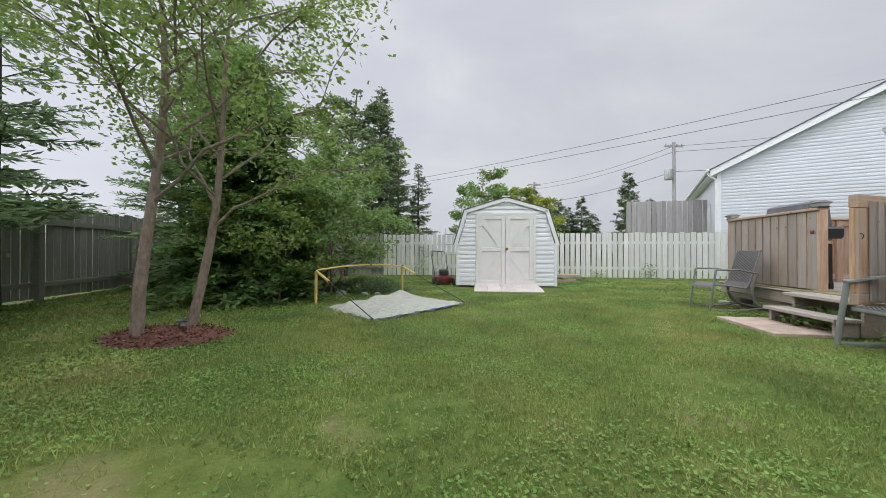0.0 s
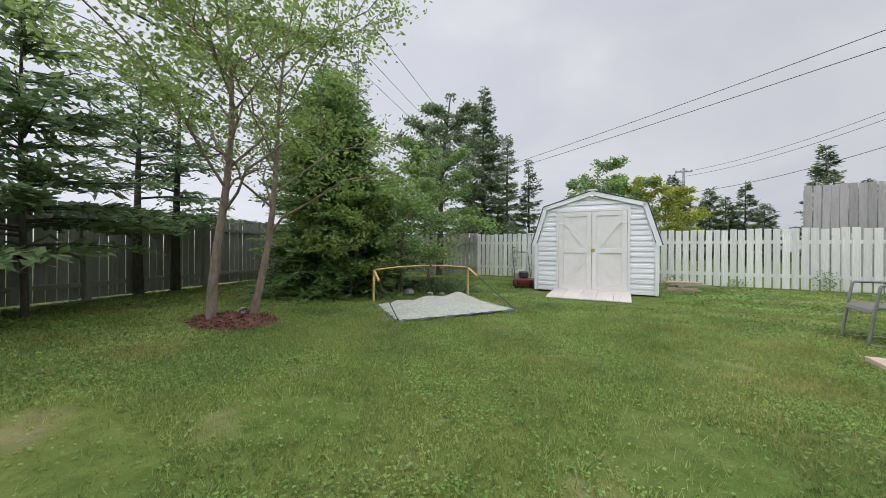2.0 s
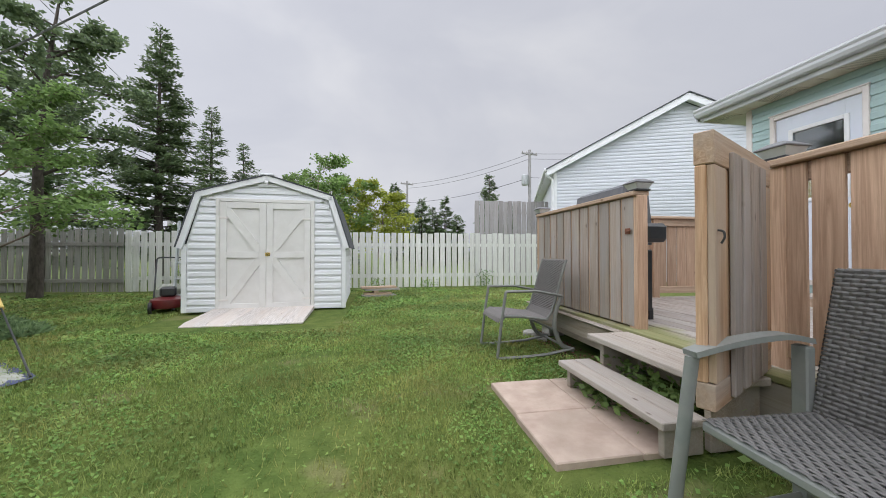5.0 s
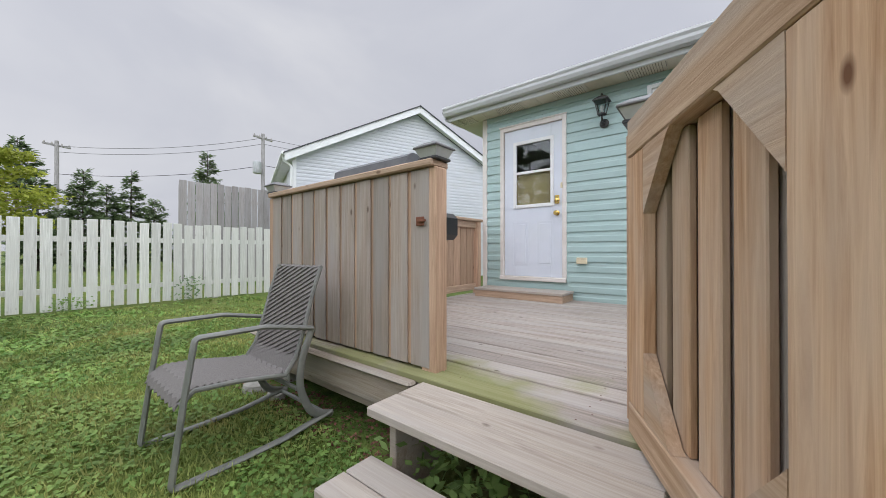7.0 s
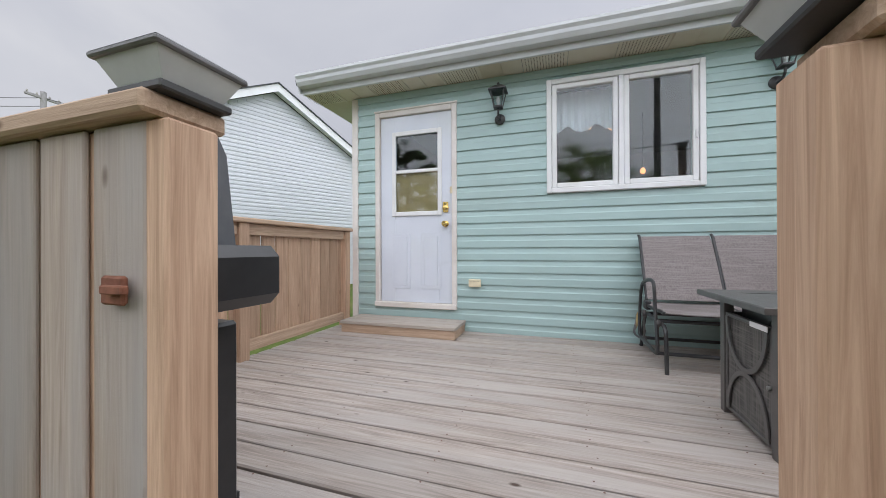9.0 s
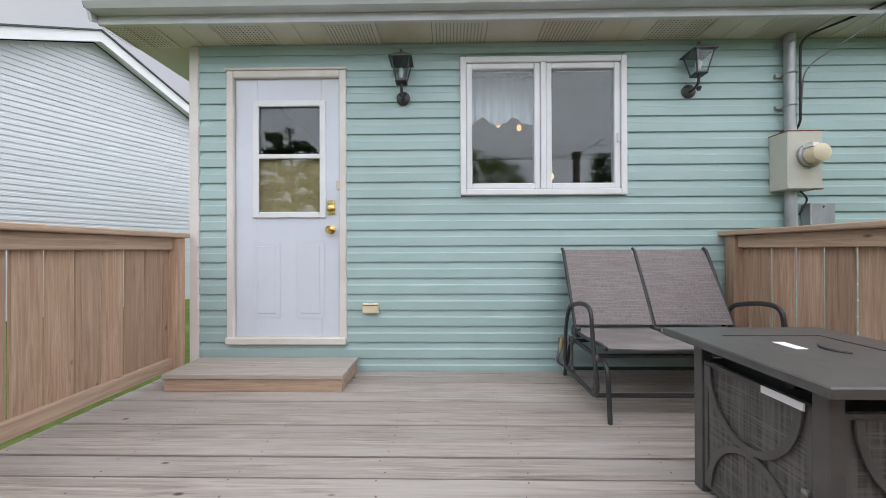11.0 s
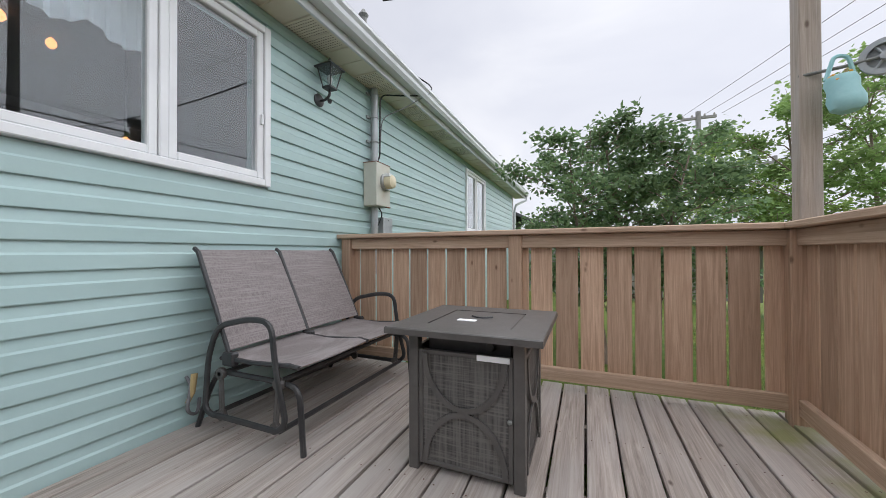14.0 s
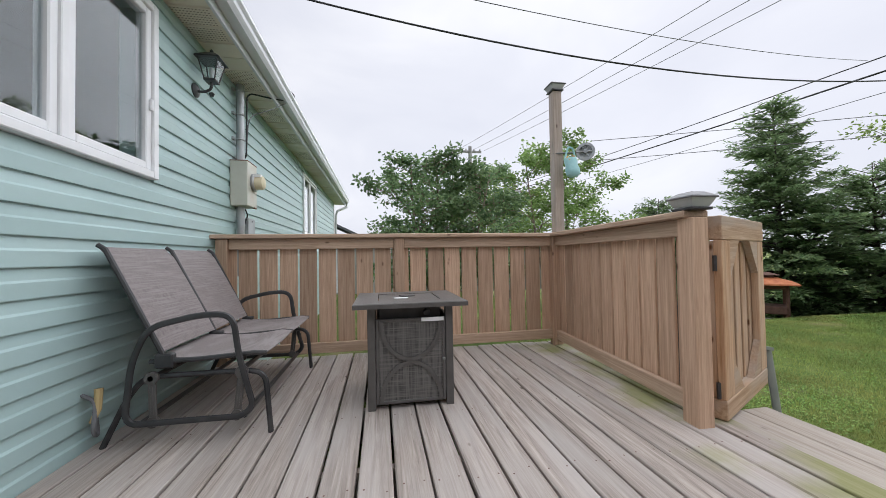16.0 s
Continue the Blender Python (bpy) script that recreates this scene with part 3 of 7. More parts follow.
def ground_grid():
    def axis(a, b, step):
        far = [6, 15, 40, 120, 400, 1500]
        mid = list(np.arange(a, b + 0.001, step))
        return [a - d for d in far[::-1]] + mid + [b + d for d in far]
    xs, ys = axis(-12, 9, 0.25), axis(-6, 16, 0.25)
    vs = [(x, y, ground_z(x, y)) for y in ys for x in xs]
    w = len(xs)
    fs = [(j * w + i, j * w + i + 1, (j + 1) * w + i + 1, (j + 1) * w + i) for j in range(len(ys) - 1) for i in range(w - 1)]
    return vs, fs


def lawn_material():
    m, nt, ln, bs = nodes_of("lawn")
    ge = nt.new("ShaderNodeNewGeometry")
    cols = []
    for s, a, b in ((0.55, (0.07, 0.125, 0.028), (0.185, 0.195, 0.055)), (7.0, (0.055, 0.10, 0.022), (0.155, 0.205, 0.055))):
        n = nt.new("ShaderNodeTexNoise")
        n.inputs["Scale"].default_value, n.inputs["Detail"].default_value = s, 6
        ln.new(ge.outputs["Position"], n.inputs["Vector"])
        r = nt.new("ShaderNodeValToRGB")
        r.color_ramp.elements[0].position, r.color_ramp.elements[0].color = 0.35, (*a, 1)
        r.color_ramp.elements[1].position, r.color_ramp.elements[1].color = 0.65, (*b, 1)
        ln.new(n.outputs[0], r.inputs[0])
        cols.append(r.outputs[0])
    mx = nt.new("ShaderNodeMix")
    mx.data_type = 'RGBA'
    mx.inputs[0].default_value = 0.5
    ln.new(cols[0], mx.inputs[6])
    ln.new(cols[1], mx.inputs[7])
    n = nt.new("ShaderNodeTexNoise")
    n.inputs["Scale"].default_value, n.inputs["Detail"].default_value = 1.4, 7
    ln.new(ge.outputs["Position"], n.inputs["Vector"])
    mr = nt.new("ShaderNodeMapRange")
    mr.inputs[1].default_value, mr.inputs[2].default_value, mr.inputs[4].default_value = 0.58, 0.72, 0.75
    ln.new(n.outputs[0], mr.inputs[0])
    dm = nt.new("ShaderNodeMix")
    dm.data_type = 'RGBA'
    dm.inputs[7].default_value = (0.29, 0.235, 0.135, 1)
    ln.new(mr.outputs[0], dm.inputs[0])
    ln.new(mx.outputs[2], dm.inputs[6])
    ln.new(dm.outputs[2], bs.inputs["Base Color"])
    bs.inputs["Roughness"].default_value = 0.95
    bs.inputs["Specular IOR Level"].default_value = 0.1
    n2 = nt.new("ShaderNodeTexNoise")
    n2.inputs["Scale"].default_value, n2.inputs["Detail"].default_value = 45, 4
    ln.new(ge.outputs["Position"], n2.inputs["Vector"])
    bp = nt.new("ShaderNodeBump")
    bp.inputs["Strength"].default_value, bp.inputs["Distance"].default_value = 0.8, 0.03
    ln.new(n2.outputs[0], bp.inputs["Height"])
    ln.new(bp.outputs[0], bs.inputs["Normal"])
    return m


gv, gf = ground_grid()
ground = new("ground", raw_mesh("ground", gv, gf, lawn_material()))
ground.data.polygons.foreach_set("use_smooth", [True] * len(gf))
tagged(ground, "green lawn with clover and bare brownish patches", "lawn", kind="structure")


def grass():
    """Blades and clover over the lawn, thicker along the line walked."""
    rng = np.random.default_rng(4)
    n = 980000
    x = rng.uniform(-9.5, 6.0, n)
    y = rng.uniform(-2.0, 12.3, n)
    d = np.hypot((x - np.clip(x, -0.3, 2.9)), (y - np.clip(y, 0.3, 4.3)))
    keep = rng.random(n) < np.clip(1.25 - d * 0.16, 0.12, 1)
    keep &= ~((x > 3.8) & (y < 7.1)) & ~((x > 2.82) & (x < 3.95) & (y > 4.2) & (y < 5.33))
    keep &= ~((np.abs(x - 0.2) < 1.3) & (y > 7.5) & (y < 11.4)) & ~(((x + 3.45) / 0.62) ** 2 + ((y - 3.3) / 0.45) ** 2 < 1)
    keep &= x > -6.6 - 0.32 * y + 0.1
    patch = np.sin(x * 2.1 + 1.3 * np.sin(y * 1.7)) * np.cos(y * 1.9 + np.sin(x * 1.3))
    keep &= ~((patch > 0.72) & (rng.random(n) < 0.75))
    keep &= ~((((x + 1.25) / 0.75) ** 2 + ((y - 1.25) / 0.32) ** 2 < 1) & (rng.random(n) < 0.85))
    x, y, patch = x[keep], y[keep], patch[keep]
    z = np.array([ground_z(a, b) for a, b in zip(x, y)])
    n = len(x)
    clover = (rng.random(n) < np.where(patch < -0.1, 0.50, 0.16))
    dist = np.clip(np.hypot(x - 1, y - 2) / 5, 0.6, 2.0)
    out = []
    for sel, kind in ((~clover, "blade"), (clover, "clover")):
        px, py, pz, k = x[sel], y[sel], z[sel], int(sel.sum())
        a = rng.uniform(0, 2 * np.pi, k)
        if kind == "blade":
            h, w = rng.uniform(0.018, 0.050, k), rng.uniform(0.0035, 0.0075, k) * dist[sel]
            lean = rng.uniform(0.006, 0.035, k)
            b = rng.uniform(0, 2 * np.pi, k)
            v = np.stack([np.stack([px - w * np.cos(a), py - w * np.sin(a), pz - 0.004], 1), np.stack([px + w * np.cos(a), py + w * np.sin(a), pz - 0.004], 1),
                          np.stack([px + lean * np.cos(b), py + lean * np.sin(b), pz + h], 1)], 1)
            out.append((raw_mesh("grass", v.reshape(-1, 3), np.arange(k * 3).reshape(-1, 3), BLADE), "grass", "short mown grass blades over the lawn"))
        else:
            s, h = rng.uniform(0.009, 0.019, k) * dist[sel], rng.uniform(0.008, 0.028, k)
            t1, t2 = rng.normal(0, 0.3, k), rng.normal(0, 0.3, k)
            q = []
            for c, e in ((1, 0), (0.2, 0.9), (-1, 0.1), (0, -0.9)):
                q.append(np.stack([px + s * (c * np.cos(a) - e * np.sin(a)), py + s * (c * np.sin(a) + e * np.cos(a)), pz + h + s * (c * t1 + e * t2)], 1))
            out.append((raw_mesh("clover", np.stack(q, 1).reshape(-1, 3), np.arange(k * 4).reshape(-1, 4), CLOVER), "clover", "small round clover leaves in the lawn"))
    for me, nm, lb in out:
        tagged(new(nm, me), lb, "grass", kind="stuff")


# ---- fences round the yard ----


def fence_run(name, p, q, height, board_w, gap, material, rail_mat, label, rails, proud=True, post_step=2.4, rail_side=-1, cap=None, jitter=0.02, z0=0.03, lo_rail_label=""):
    """Boards nailed on rails between posts, from p to q; each board a part."""
    d = Vector((q[0] - p[0], q[1] - p[1], 0))
    length = d.length
    rot = math.degrees(math.atan2(d.y, d.x))
    th = thing(name, pose(p[0], p[1], 0, 0, 0, rot), label, "fence", kind="structure")
    rng = random.Random(len(name) * 7 + int(height * 100))
    meshes = [Shape().box(-board_w / 2, -0.009, 0, board_w / 2, 0.009, height + k * jitter, 0.003).mesh("board", material) for k in (-1, -0.4, 0, 0.3, 0.8)]
    n = int(length / (board_w + gap))
    step = length / n
    for i in range(n):
        part("board", rng.choice(meshes), material, th, m=pose(step * (i + 0.5), rng.uniform(-0.002, 0.002), z0 + rng.uniform(-0.006, 0.006), 0, rng.uniform(-0.3, 0.3), rng.uniform(-0.8, 0.8)))
    for z in rails:
        part("rail", Shape().box(0, -0.020, -0.045, length, 0.020, 0.045, 0.003), rail_mat, th, m=pose(0, rail_side * 0.030, z))
    post = Shape().box(-0.045, -0.045, 0, 0.045, 0.045, height - 0.10, 0.005).mesh("post", rail_mat)
    for i in range(int(length / post_step) + 1):
        part("post", post, rail_mat, th, m=pose(min(0.05 + i * post_step, length - 0.05), rail_side * 0.096, 0))
    return th


def make_fences():
    fence_run("fence_north", (-4.2, 12.62), (9.3, 12.42), 1.50, 0.135, 0.034, WHITEFENCE, WHITEFENCE, "white-painted wooden board fence with peeling paint and small gaps", (0.35, 1.2), rail_side=1)
    fence_run("fence_northwest", (-10.9, 13.4), (-4.2, 12.62), 1.55, 0.135, 0.03, GREYFENCE, GREYRAIL, "unpainted grey wooden board fence under the trees", (0.3, 1.2))
    fence_run("fence_west", (-6.8, 0.6), (-10.9, 13.4), 1.72, 0.14, 0.009, GREYFENCE, GREYRAIL, "old grey wooden board fence with a rail near its foot", (0.28, 1.42), rail_side=-1)
    fence_run("fence_far", (5.97, 17.19), (9.25, 16.95), 3.18, 0.19, 0.004, TALLFENCE, TALLFENCE, "tall silvered wooden privacy fence behind the white fence", (0.5, 1.6, 2.7), rail_side=1)
    fence_run("fence_south", (-5.0, -5.0), (16.0, -7.5), 1.6, 0.14, 0.02, GREYFENCE, GREYRAIL, "grey wooden board fence closing the yard", (0.3, 1.3))


# ---- house ----
WALL_X = 7.08
COURSE = 0.1245


def lap_profile(c):
    """One course of siding, seen from its end: depth and height."""
    return [(0.0, 0.0), (-0.017, 0.0), (-0.018, 0.004), (-0.017, c * 0.52), (-0.010, c * 0.60), (-0.004, c - 0.004), (-0.004, c + 0.006), (0.0, c + 0.006)]


def siding(parent, spans, z0, count, course, material, x=0.0):
    """Courses from z0 up; spans(z_low, z_high) gives the stretches (a, b) along y that the course covers."""
    cache = {}
    for i in range(count):
        z = z0 + i * course
        for a, b in spans(z, z + course):
            key = round(b - a, 3)
            if key not in cache:
                cache[key] = Shape().prism(lap_profile(course), 0, b - a, 1).mesh("siding_board", material)
            part("siding_board", cache[key], material, parent, m=pose(x, a, z))


DOOR = (5.625, 6.565, 0.62, 2.735)
WIN = (3.465, 4.737, 1.750, 2.815)
WIN2 = (-1.95, -0.68, 1.66, 2.82)


def make_house():
    house = thing("house", pose(0, 0, 0), "single-storey house with mint green vinyl siding and white trim", "house", kind="structure")
    w = Shape()
    y0, y1, zt = -5.0, 6.84, 2.96
    cuts = sorted([DOOR, WIN, WIN2])
    y = y0
    for a, b, lo, hi in cuts:
        w.box(WALL_X + 0.004, y, -0.2, WALL_X + 0.15, a + 0.03, zt)
        w.box(WALL_X + 0.004, a + 0.03, -0.2, WALL_X + 0.15, b - 0.03, lo + 0.03)
        w.box(WALL_X + 0.004, a + 0.03, hi - 0.03, WALL_X + 0.15, b - 0.03, zt)
        y = b - 0.03
    w.box(WALL_X + 0.004, y, -0.2, WALL_X + 0.15, y1, zt)
    w.box(WALL_X + 0.15, y1 - 0.15, -0.2, 15.0, y1, zt)
    w.box(WALL_X + 0.15, y0, -0.2, 15.0, y0 + 0.15, zt)
    w.box(14.85, y0 + 0.15, -0.2, 15.0, y1 - 0.15, zt)
    part("wall", w, SIDING, house)

    def spans(lo, hi):
        out, at = [], y0 + 0.03
        for a, b, l, h in sorted([DOOR, WIN, WIN2]):
            if hi > l + 0.01 and lo < h - 0.01:
                out.append((at, a + 0.004))
                at = b - 0.004
        out.append((at, y1 - 0.055))
        return out
    siding(house, spans, 0.243, 22, COURSE, SIDING, WALL_X)
    part("frieze", Shape().box(WALL_X - 0.020, y0, 2.895, WALL_X + 0.003, y1, 2.935, 0.004), SIDING, house)
    part("corner_post", Shape().box(WALL_X - 0.026, y1 - 0.052, 0.25, WALL_X + 0.04, y1 + 0.02, 2.93, 0.005), TRIM, house, "off-white corner trim")
    part("corner_post", Shape().box(WALL_X - 0.026, y0 - 0.02, 0.25, WALL_X + 0.04, y0 + 0.05, 2.93, 0.005), TRIM, house, "off-white corner trim")
    # eave: soffit panels with perforations, fascia, gutter
    for i in range(32):
        a = y0 - 0.45 + i * 0.4
        if a > y1 + 0.44:
            break
        b = min(a + 0.396, y1 + 0.45)
        s = Shape().box(6.80, a, 2.938, WALL_X + 0.003, b, 2.946)
        s.box(6.80, b - 0.012, 2.930, WALL_X + 0.003, b - 0.002, 2.938).box(6.80, a + 0.19, 2.932, WALL_X + 0.003, a + 0.198, 2.938)
        pn = part("soffit_panel", s, SOFFIT, house)
        if i % 2 == 1 and -1 < a < 7:
            h = Shape()
            for u in range(14):
                for v in range(11):
                    yy, xx = a + 0.03 + u * 0.0255, 6.83 + v * 0.022
                    h.add([(xx, yy, 2.9365), (xx + 0.011, yy, 2.9365), (xx + 0.011, yy + 0.008, 2.9365), (xx, yy + 0.008, 2.9365)], [(0, 1, 2, 3)])
            part("perforations", h, SOFFIT_HOLE, pn)
    part("soffit_return", Shape().box(WALL_X + 0.003, y1 + 0.02, 2.938, 12.0, y1 + 0.45, 2.946), SOFFIT, house)
    part("fascia", Shape().box(6.775, y0 - 0.46, 2.925, 6.798, y1 + 0.46, 3.06, 0.003), GUTTER, house, "pale grey aluminium fascia")
    g = [(6.773, 2.985), (6.695, 2.985), (6.672, 3.02), (6.668, 3.05), (6.650, 3.075), (6.650, 3.10), (6.664, 3.10), (6.672, 3.075), (6.684, 3.05), (6.690, 3.025), (6.702, 3.0), (6.773, 3.0)]
    part("gutter", Shape().prism(g, y0 - 0.46, y1 + 0.46, 1), GUTTER, house, "pale grey aluminium gutter")
    part("gutter_end", Shape().prism([(6.773, 2.985), (6.695, 2.985), (6.672, 3.02), (6.65, 3.10), (6.773, 3.10)], y1 + 0.455, y1 + 0.463, 1), GUTTER, house)
    part("downspout", Shape().tube([(6.72, y0 - 0.38, 3.0), (6.73, y0 - 0.36, 2.86), (6.98, y0 - 0.1, 2.70), (7.02, y0 - 0.06, 2.55), (7.02, y0 - 0.06, 0.2)], 0.035, 8), GUTTER, house)
    roof = Shape().prism([(6.70, 3.06), (11.0, 4.62), (15.4, 3.02), (15.4, 2.97), (11.0, 4.55), (6.72, 3.01)], y0 - 0.5, y1 + 0.5, 1)
    part("roof", roof, SHINGLE, house, "dark grey shingle roof")
    gable = Shape().prism([(7.1, 2.96), (11.0, 4.5), (14.9, 2.96)], y1 - 0.06, y1, 1)
    part("gable", gable, SIDING, house)
    part("gable", Shape().prism([(7.1, 2.96), (11.0, 4.5), (14.9, 2.96)], y0, y0 + 0.06, 1), SIDING, house)
    part("barge_board", Shape().prism([(6.70, 3.09), (11.0, 4.66), (11.0, 4.48), (6.74, 2.93)], y1 + 0.462, y1 + 0.485, 1), GUTTER, house)
    part("foundation", Shape().box(WALL_X + 0.01, y0, -0.3, WALL_X + 0.12, y1, 0.31), CONCRETE, house)
    # Closed box; the room's dimness is put into its wall colour.
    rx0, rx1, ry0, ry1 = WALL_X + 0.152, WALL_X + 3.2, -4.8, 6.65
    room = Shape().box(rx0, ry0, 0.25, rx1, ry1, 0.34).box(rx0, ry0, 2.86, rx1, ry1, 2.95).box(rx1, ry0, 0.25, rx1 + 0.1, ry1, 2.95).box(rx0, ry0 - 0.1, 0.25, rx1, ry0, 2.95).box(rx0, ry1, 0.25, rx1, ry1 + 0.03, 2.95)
    part("room_wall", room, ROOM, house, "room behind the glass, dimness put into its dark grey walls")
    # window seen from the deck
    for k, (a, b, lo, hi) in enumerate((WIN, WIN2)):
        win = thing("window_%d" % (k + 1), pose(WALL_X, 0, 0), "white vinyl double casement window with dark reflecting glass", "window", kind="structure")
        t = Shape()
        t.box(-0.045, a, lo, 0.03, a + 0.045, hi, 0.005).box(-0.045, b - 0.045, lo, 0.03, b, hi, 0.005)
        t.box(-0.045, a + 0.045, hi - 0.045, 0.03, b - 0.045, hi, 0.005).box(-0.045, a + 0.045, lo, 0.03, b - 0.045, lo + 0.045, 0.005)
        part("window_frame", t, WHITE, win)
        mid = (a + b) / 2
        part("mullion", Shape().box(-0.04, mid - 0.02, lo + 0.045, 0.03, mid + 0.02, hi - 0.045, 0.004), WHITE, win)
        for u0, u1 in ((a + 0.047, mid - 0.022), (mid + 0.022, b - 0.047)):
            z0, z1 = lo + 0.047, hi - 0.047
            f = Shape().box(-0.03, u0, z0, 0.03, u0 + 0.045, z1, 0.006).box(-0.03, u1 - 0.045, z0, 0.03, u1, z1, 0.006)
            f.box(-0.03, u0 + 0.045, z0, 0.03, u1 - 0.045, z0 + 0.045, 0.006).box(-0.03, u0 + 0.045, z1 - 0.045, 0.03, u1 - 0.045, z1, 0.006)
            part("sash", f, WHITE, win)
            gl = part("pane", Shape().box(-0.008, u0 + 0.040, z0 + 0.040, -0.002, u1 - 0.040, z1 - 0.040), GLASS, win)
            gl.visible_shadow = False
        part("latch", Shape().box(-0.05, a + 0.06, lo + 0.40, -0.03, a + 0.075, lo + 0.47, 0.004), WHITE, win)
    cur = Shape()
    grid = []
    for r in range(9):
        row = []
        for c in range(41):
            u = c / 40
            z = 2.78 - (r / 8) * (0.33 + 0.07 * abs(math.sin(u * math.pi * 2.5 + 0.4)))
            row.append((WALL_X + 0.22 + 0.018 * math.sin(u * 60) * (0.4 + r / 12), 4.05 + u * 0.66, z))
        grid.append(row)
    single("curtain", cur.sheet(grid, 0.002), CURTAIN, "white sheer scalloped valance hanging inside the window", "curtain", smooth=True)
    for xx, yy, zz in ((1.40, 4.24, 2.80), (1.52, 3.97, 2.80), (1.25, 3.66, 2.15)):
        lamp = thing("pendant_bulb", pose(WALL_X + xx, yy, 2.86), "small warm glowing ceiling spotlight in the dim room", "lamp", "ceiling spotlights")
        part("cord", Shape().tube([(0, 0, 0), (0, 0, zz - 2.86 + 0.04)], 0.008, 6), BLACK, lamp)
        part("bulb", Shape().lathe([(0.010, 0.05), (0.026, 0.03), (0.030, 0.0), (0.014, -0.024)], 14, Matrix.Translation((0, 0, zz - 2.86))), BULB, lamp, smooth=True)


def make_door():
    a, b, lo, hi = DOOR
    d = thing("door_1", pose(WALL_X, 0, 0), "white steel house door with a half window, brass knob and deadbolt, closed", "door", kind="structure")
    t = Shape()
    t.box(-0.03, a, lo, 0.05, a + 0.055, hi, 0.006).box(-0.03, b - 0.055, lo, 0.05, b, hi, 0.006).box(-0.03, a + 0.055, hi - 0.055, 0.05, b - 0.055, hi, 0.006)
    t.box(-0.04, a - 0.01, hi, 0.02, b + 0.01, hi + 0.018, 0.004)
    part("door_frame", t, TRIM, d, "off-white painted frame")
    part("threshold", Shape().box(-0.05, a, lo - 0.02, 0.05, b, lo + 0.035, 0.006), TRIM, d)
    s0, s1, z0, z1 = a + 0.06, b - 0.06, lo + 0.038, hi - 0.058
    g0, g1, gl, gh = a + 0.20, b - 0.235, 1.62, 2.47
    slab = Shape()
    slab.box(0.0, s0, z0, 0.04, g0, z1, 0.003).box(0.0, g1, z0, 0.04, s1, z1, 0.003).box(0.0, g0, z0, 0.04, g1, gl).box(0.0, g0, gh, 0.04, g1, z1)
    part("slab", slab, DOOR_WHITE, d)
    f = Shape()
    f.box(-0.016, g0 - 0.035, gl - 0.035, 0.0, g0 + 0.012, gh + 0.035, 0.005).box(-0.016, g1 - 0.012, gl - 0.035, 0.0, g1 + 0.035, gh + 0.035, 0.005)
    f.box(-0.016, g0 + 0.012, gl - 0.035, 0.0, g1 - 0.012, gl + 0.012, 0.005).box(-0.016, g0 + 0.012, gh - 0.012, 0.0, g1 - 0.012, gh + 0.035, 0.005)
    f.box(-0.014, g0 + 0.012, 2.05, 0.0, g1 - 0.012, 2.085, 0.004)
    part("glazing_frame", f, WHITE, d)
    up = part("pane", Shape().box(0.006, g0, 2.07, 0.012, g1, gh), GLASS, d, "upper clear pane")
    lw = part("pane", Shape().box(0.002, g0, gl, 0.008, g1, 2.07), GLASS, d, "lower pane with a tan blind behind it")
    up.visible_shadow = lw.visible_shadow = False
    part("blind", Shape().box(0.022, g0 - 0.002, gl, 0.026, g1 + 0.002, 2.06), CARDBOARD, d, "tan blind behind the lower pane")
    for c in (s0 + 0.23, s1 - 0.245):
        p = Shape()
        for k, (hw, dep) in enumerate(((0.11, 0.004), (0.075, 0.008))):
            p.box(-dep, c - hw, 0.80 + k * 0.035, 0.0, c + hw, 1.40 - k * 0.035, 0.003)
        part("raised_panel", p, DOOR_WHITE, d)
    part("knob", Shape().lathe([(0.033, 0.0), (0.033, 0.008), (0.014, 0.012), (0.013, 0.03), (0.028, 0.045), (0.030, 0.06), (0.018, 0.072)], 18, Matrix.Translation((0, s0 + 0.065, 1.49)) @ pose(0, 0, 0, 0, -90, 0)), BRASS, d, "brass knob", smooth=True)
    part("deadbolt", Shape().lathe([(0.034, 0.0), (0.034, 0.012), (0.026, 0.02), (0.02, 0.022)], 18, Matrix.Translation((0, s0 + 0.065, 1.655)) @ pose(0, 0, 0, 0, -90, 0)).box(-0.018, s0 + 0.035, 1.61, 0.0, s0 + 0.095, 1.72, 0.006), BRASS, d, "brass deadbolt", smooth=True)
    for z in (0.85, 1.62, 2.40):
        part("hinge", Shape().box(-0.036, b - 0.066, z - 0.05, -0.028, b - 0.045, z + 0.05, 0.003).tube([(-0.036, b - 0.057, z - 0.052), (-0.036, b - 0.057, z + 0.052)], 0.007), TRIM, d)
    part("strike", Shape().box(-0.042, a + 0.045, 1.80, -0.03, a + 0.07, 1.87, 0.003), IVORY, d)


make_fences()
make_house()
make_door()


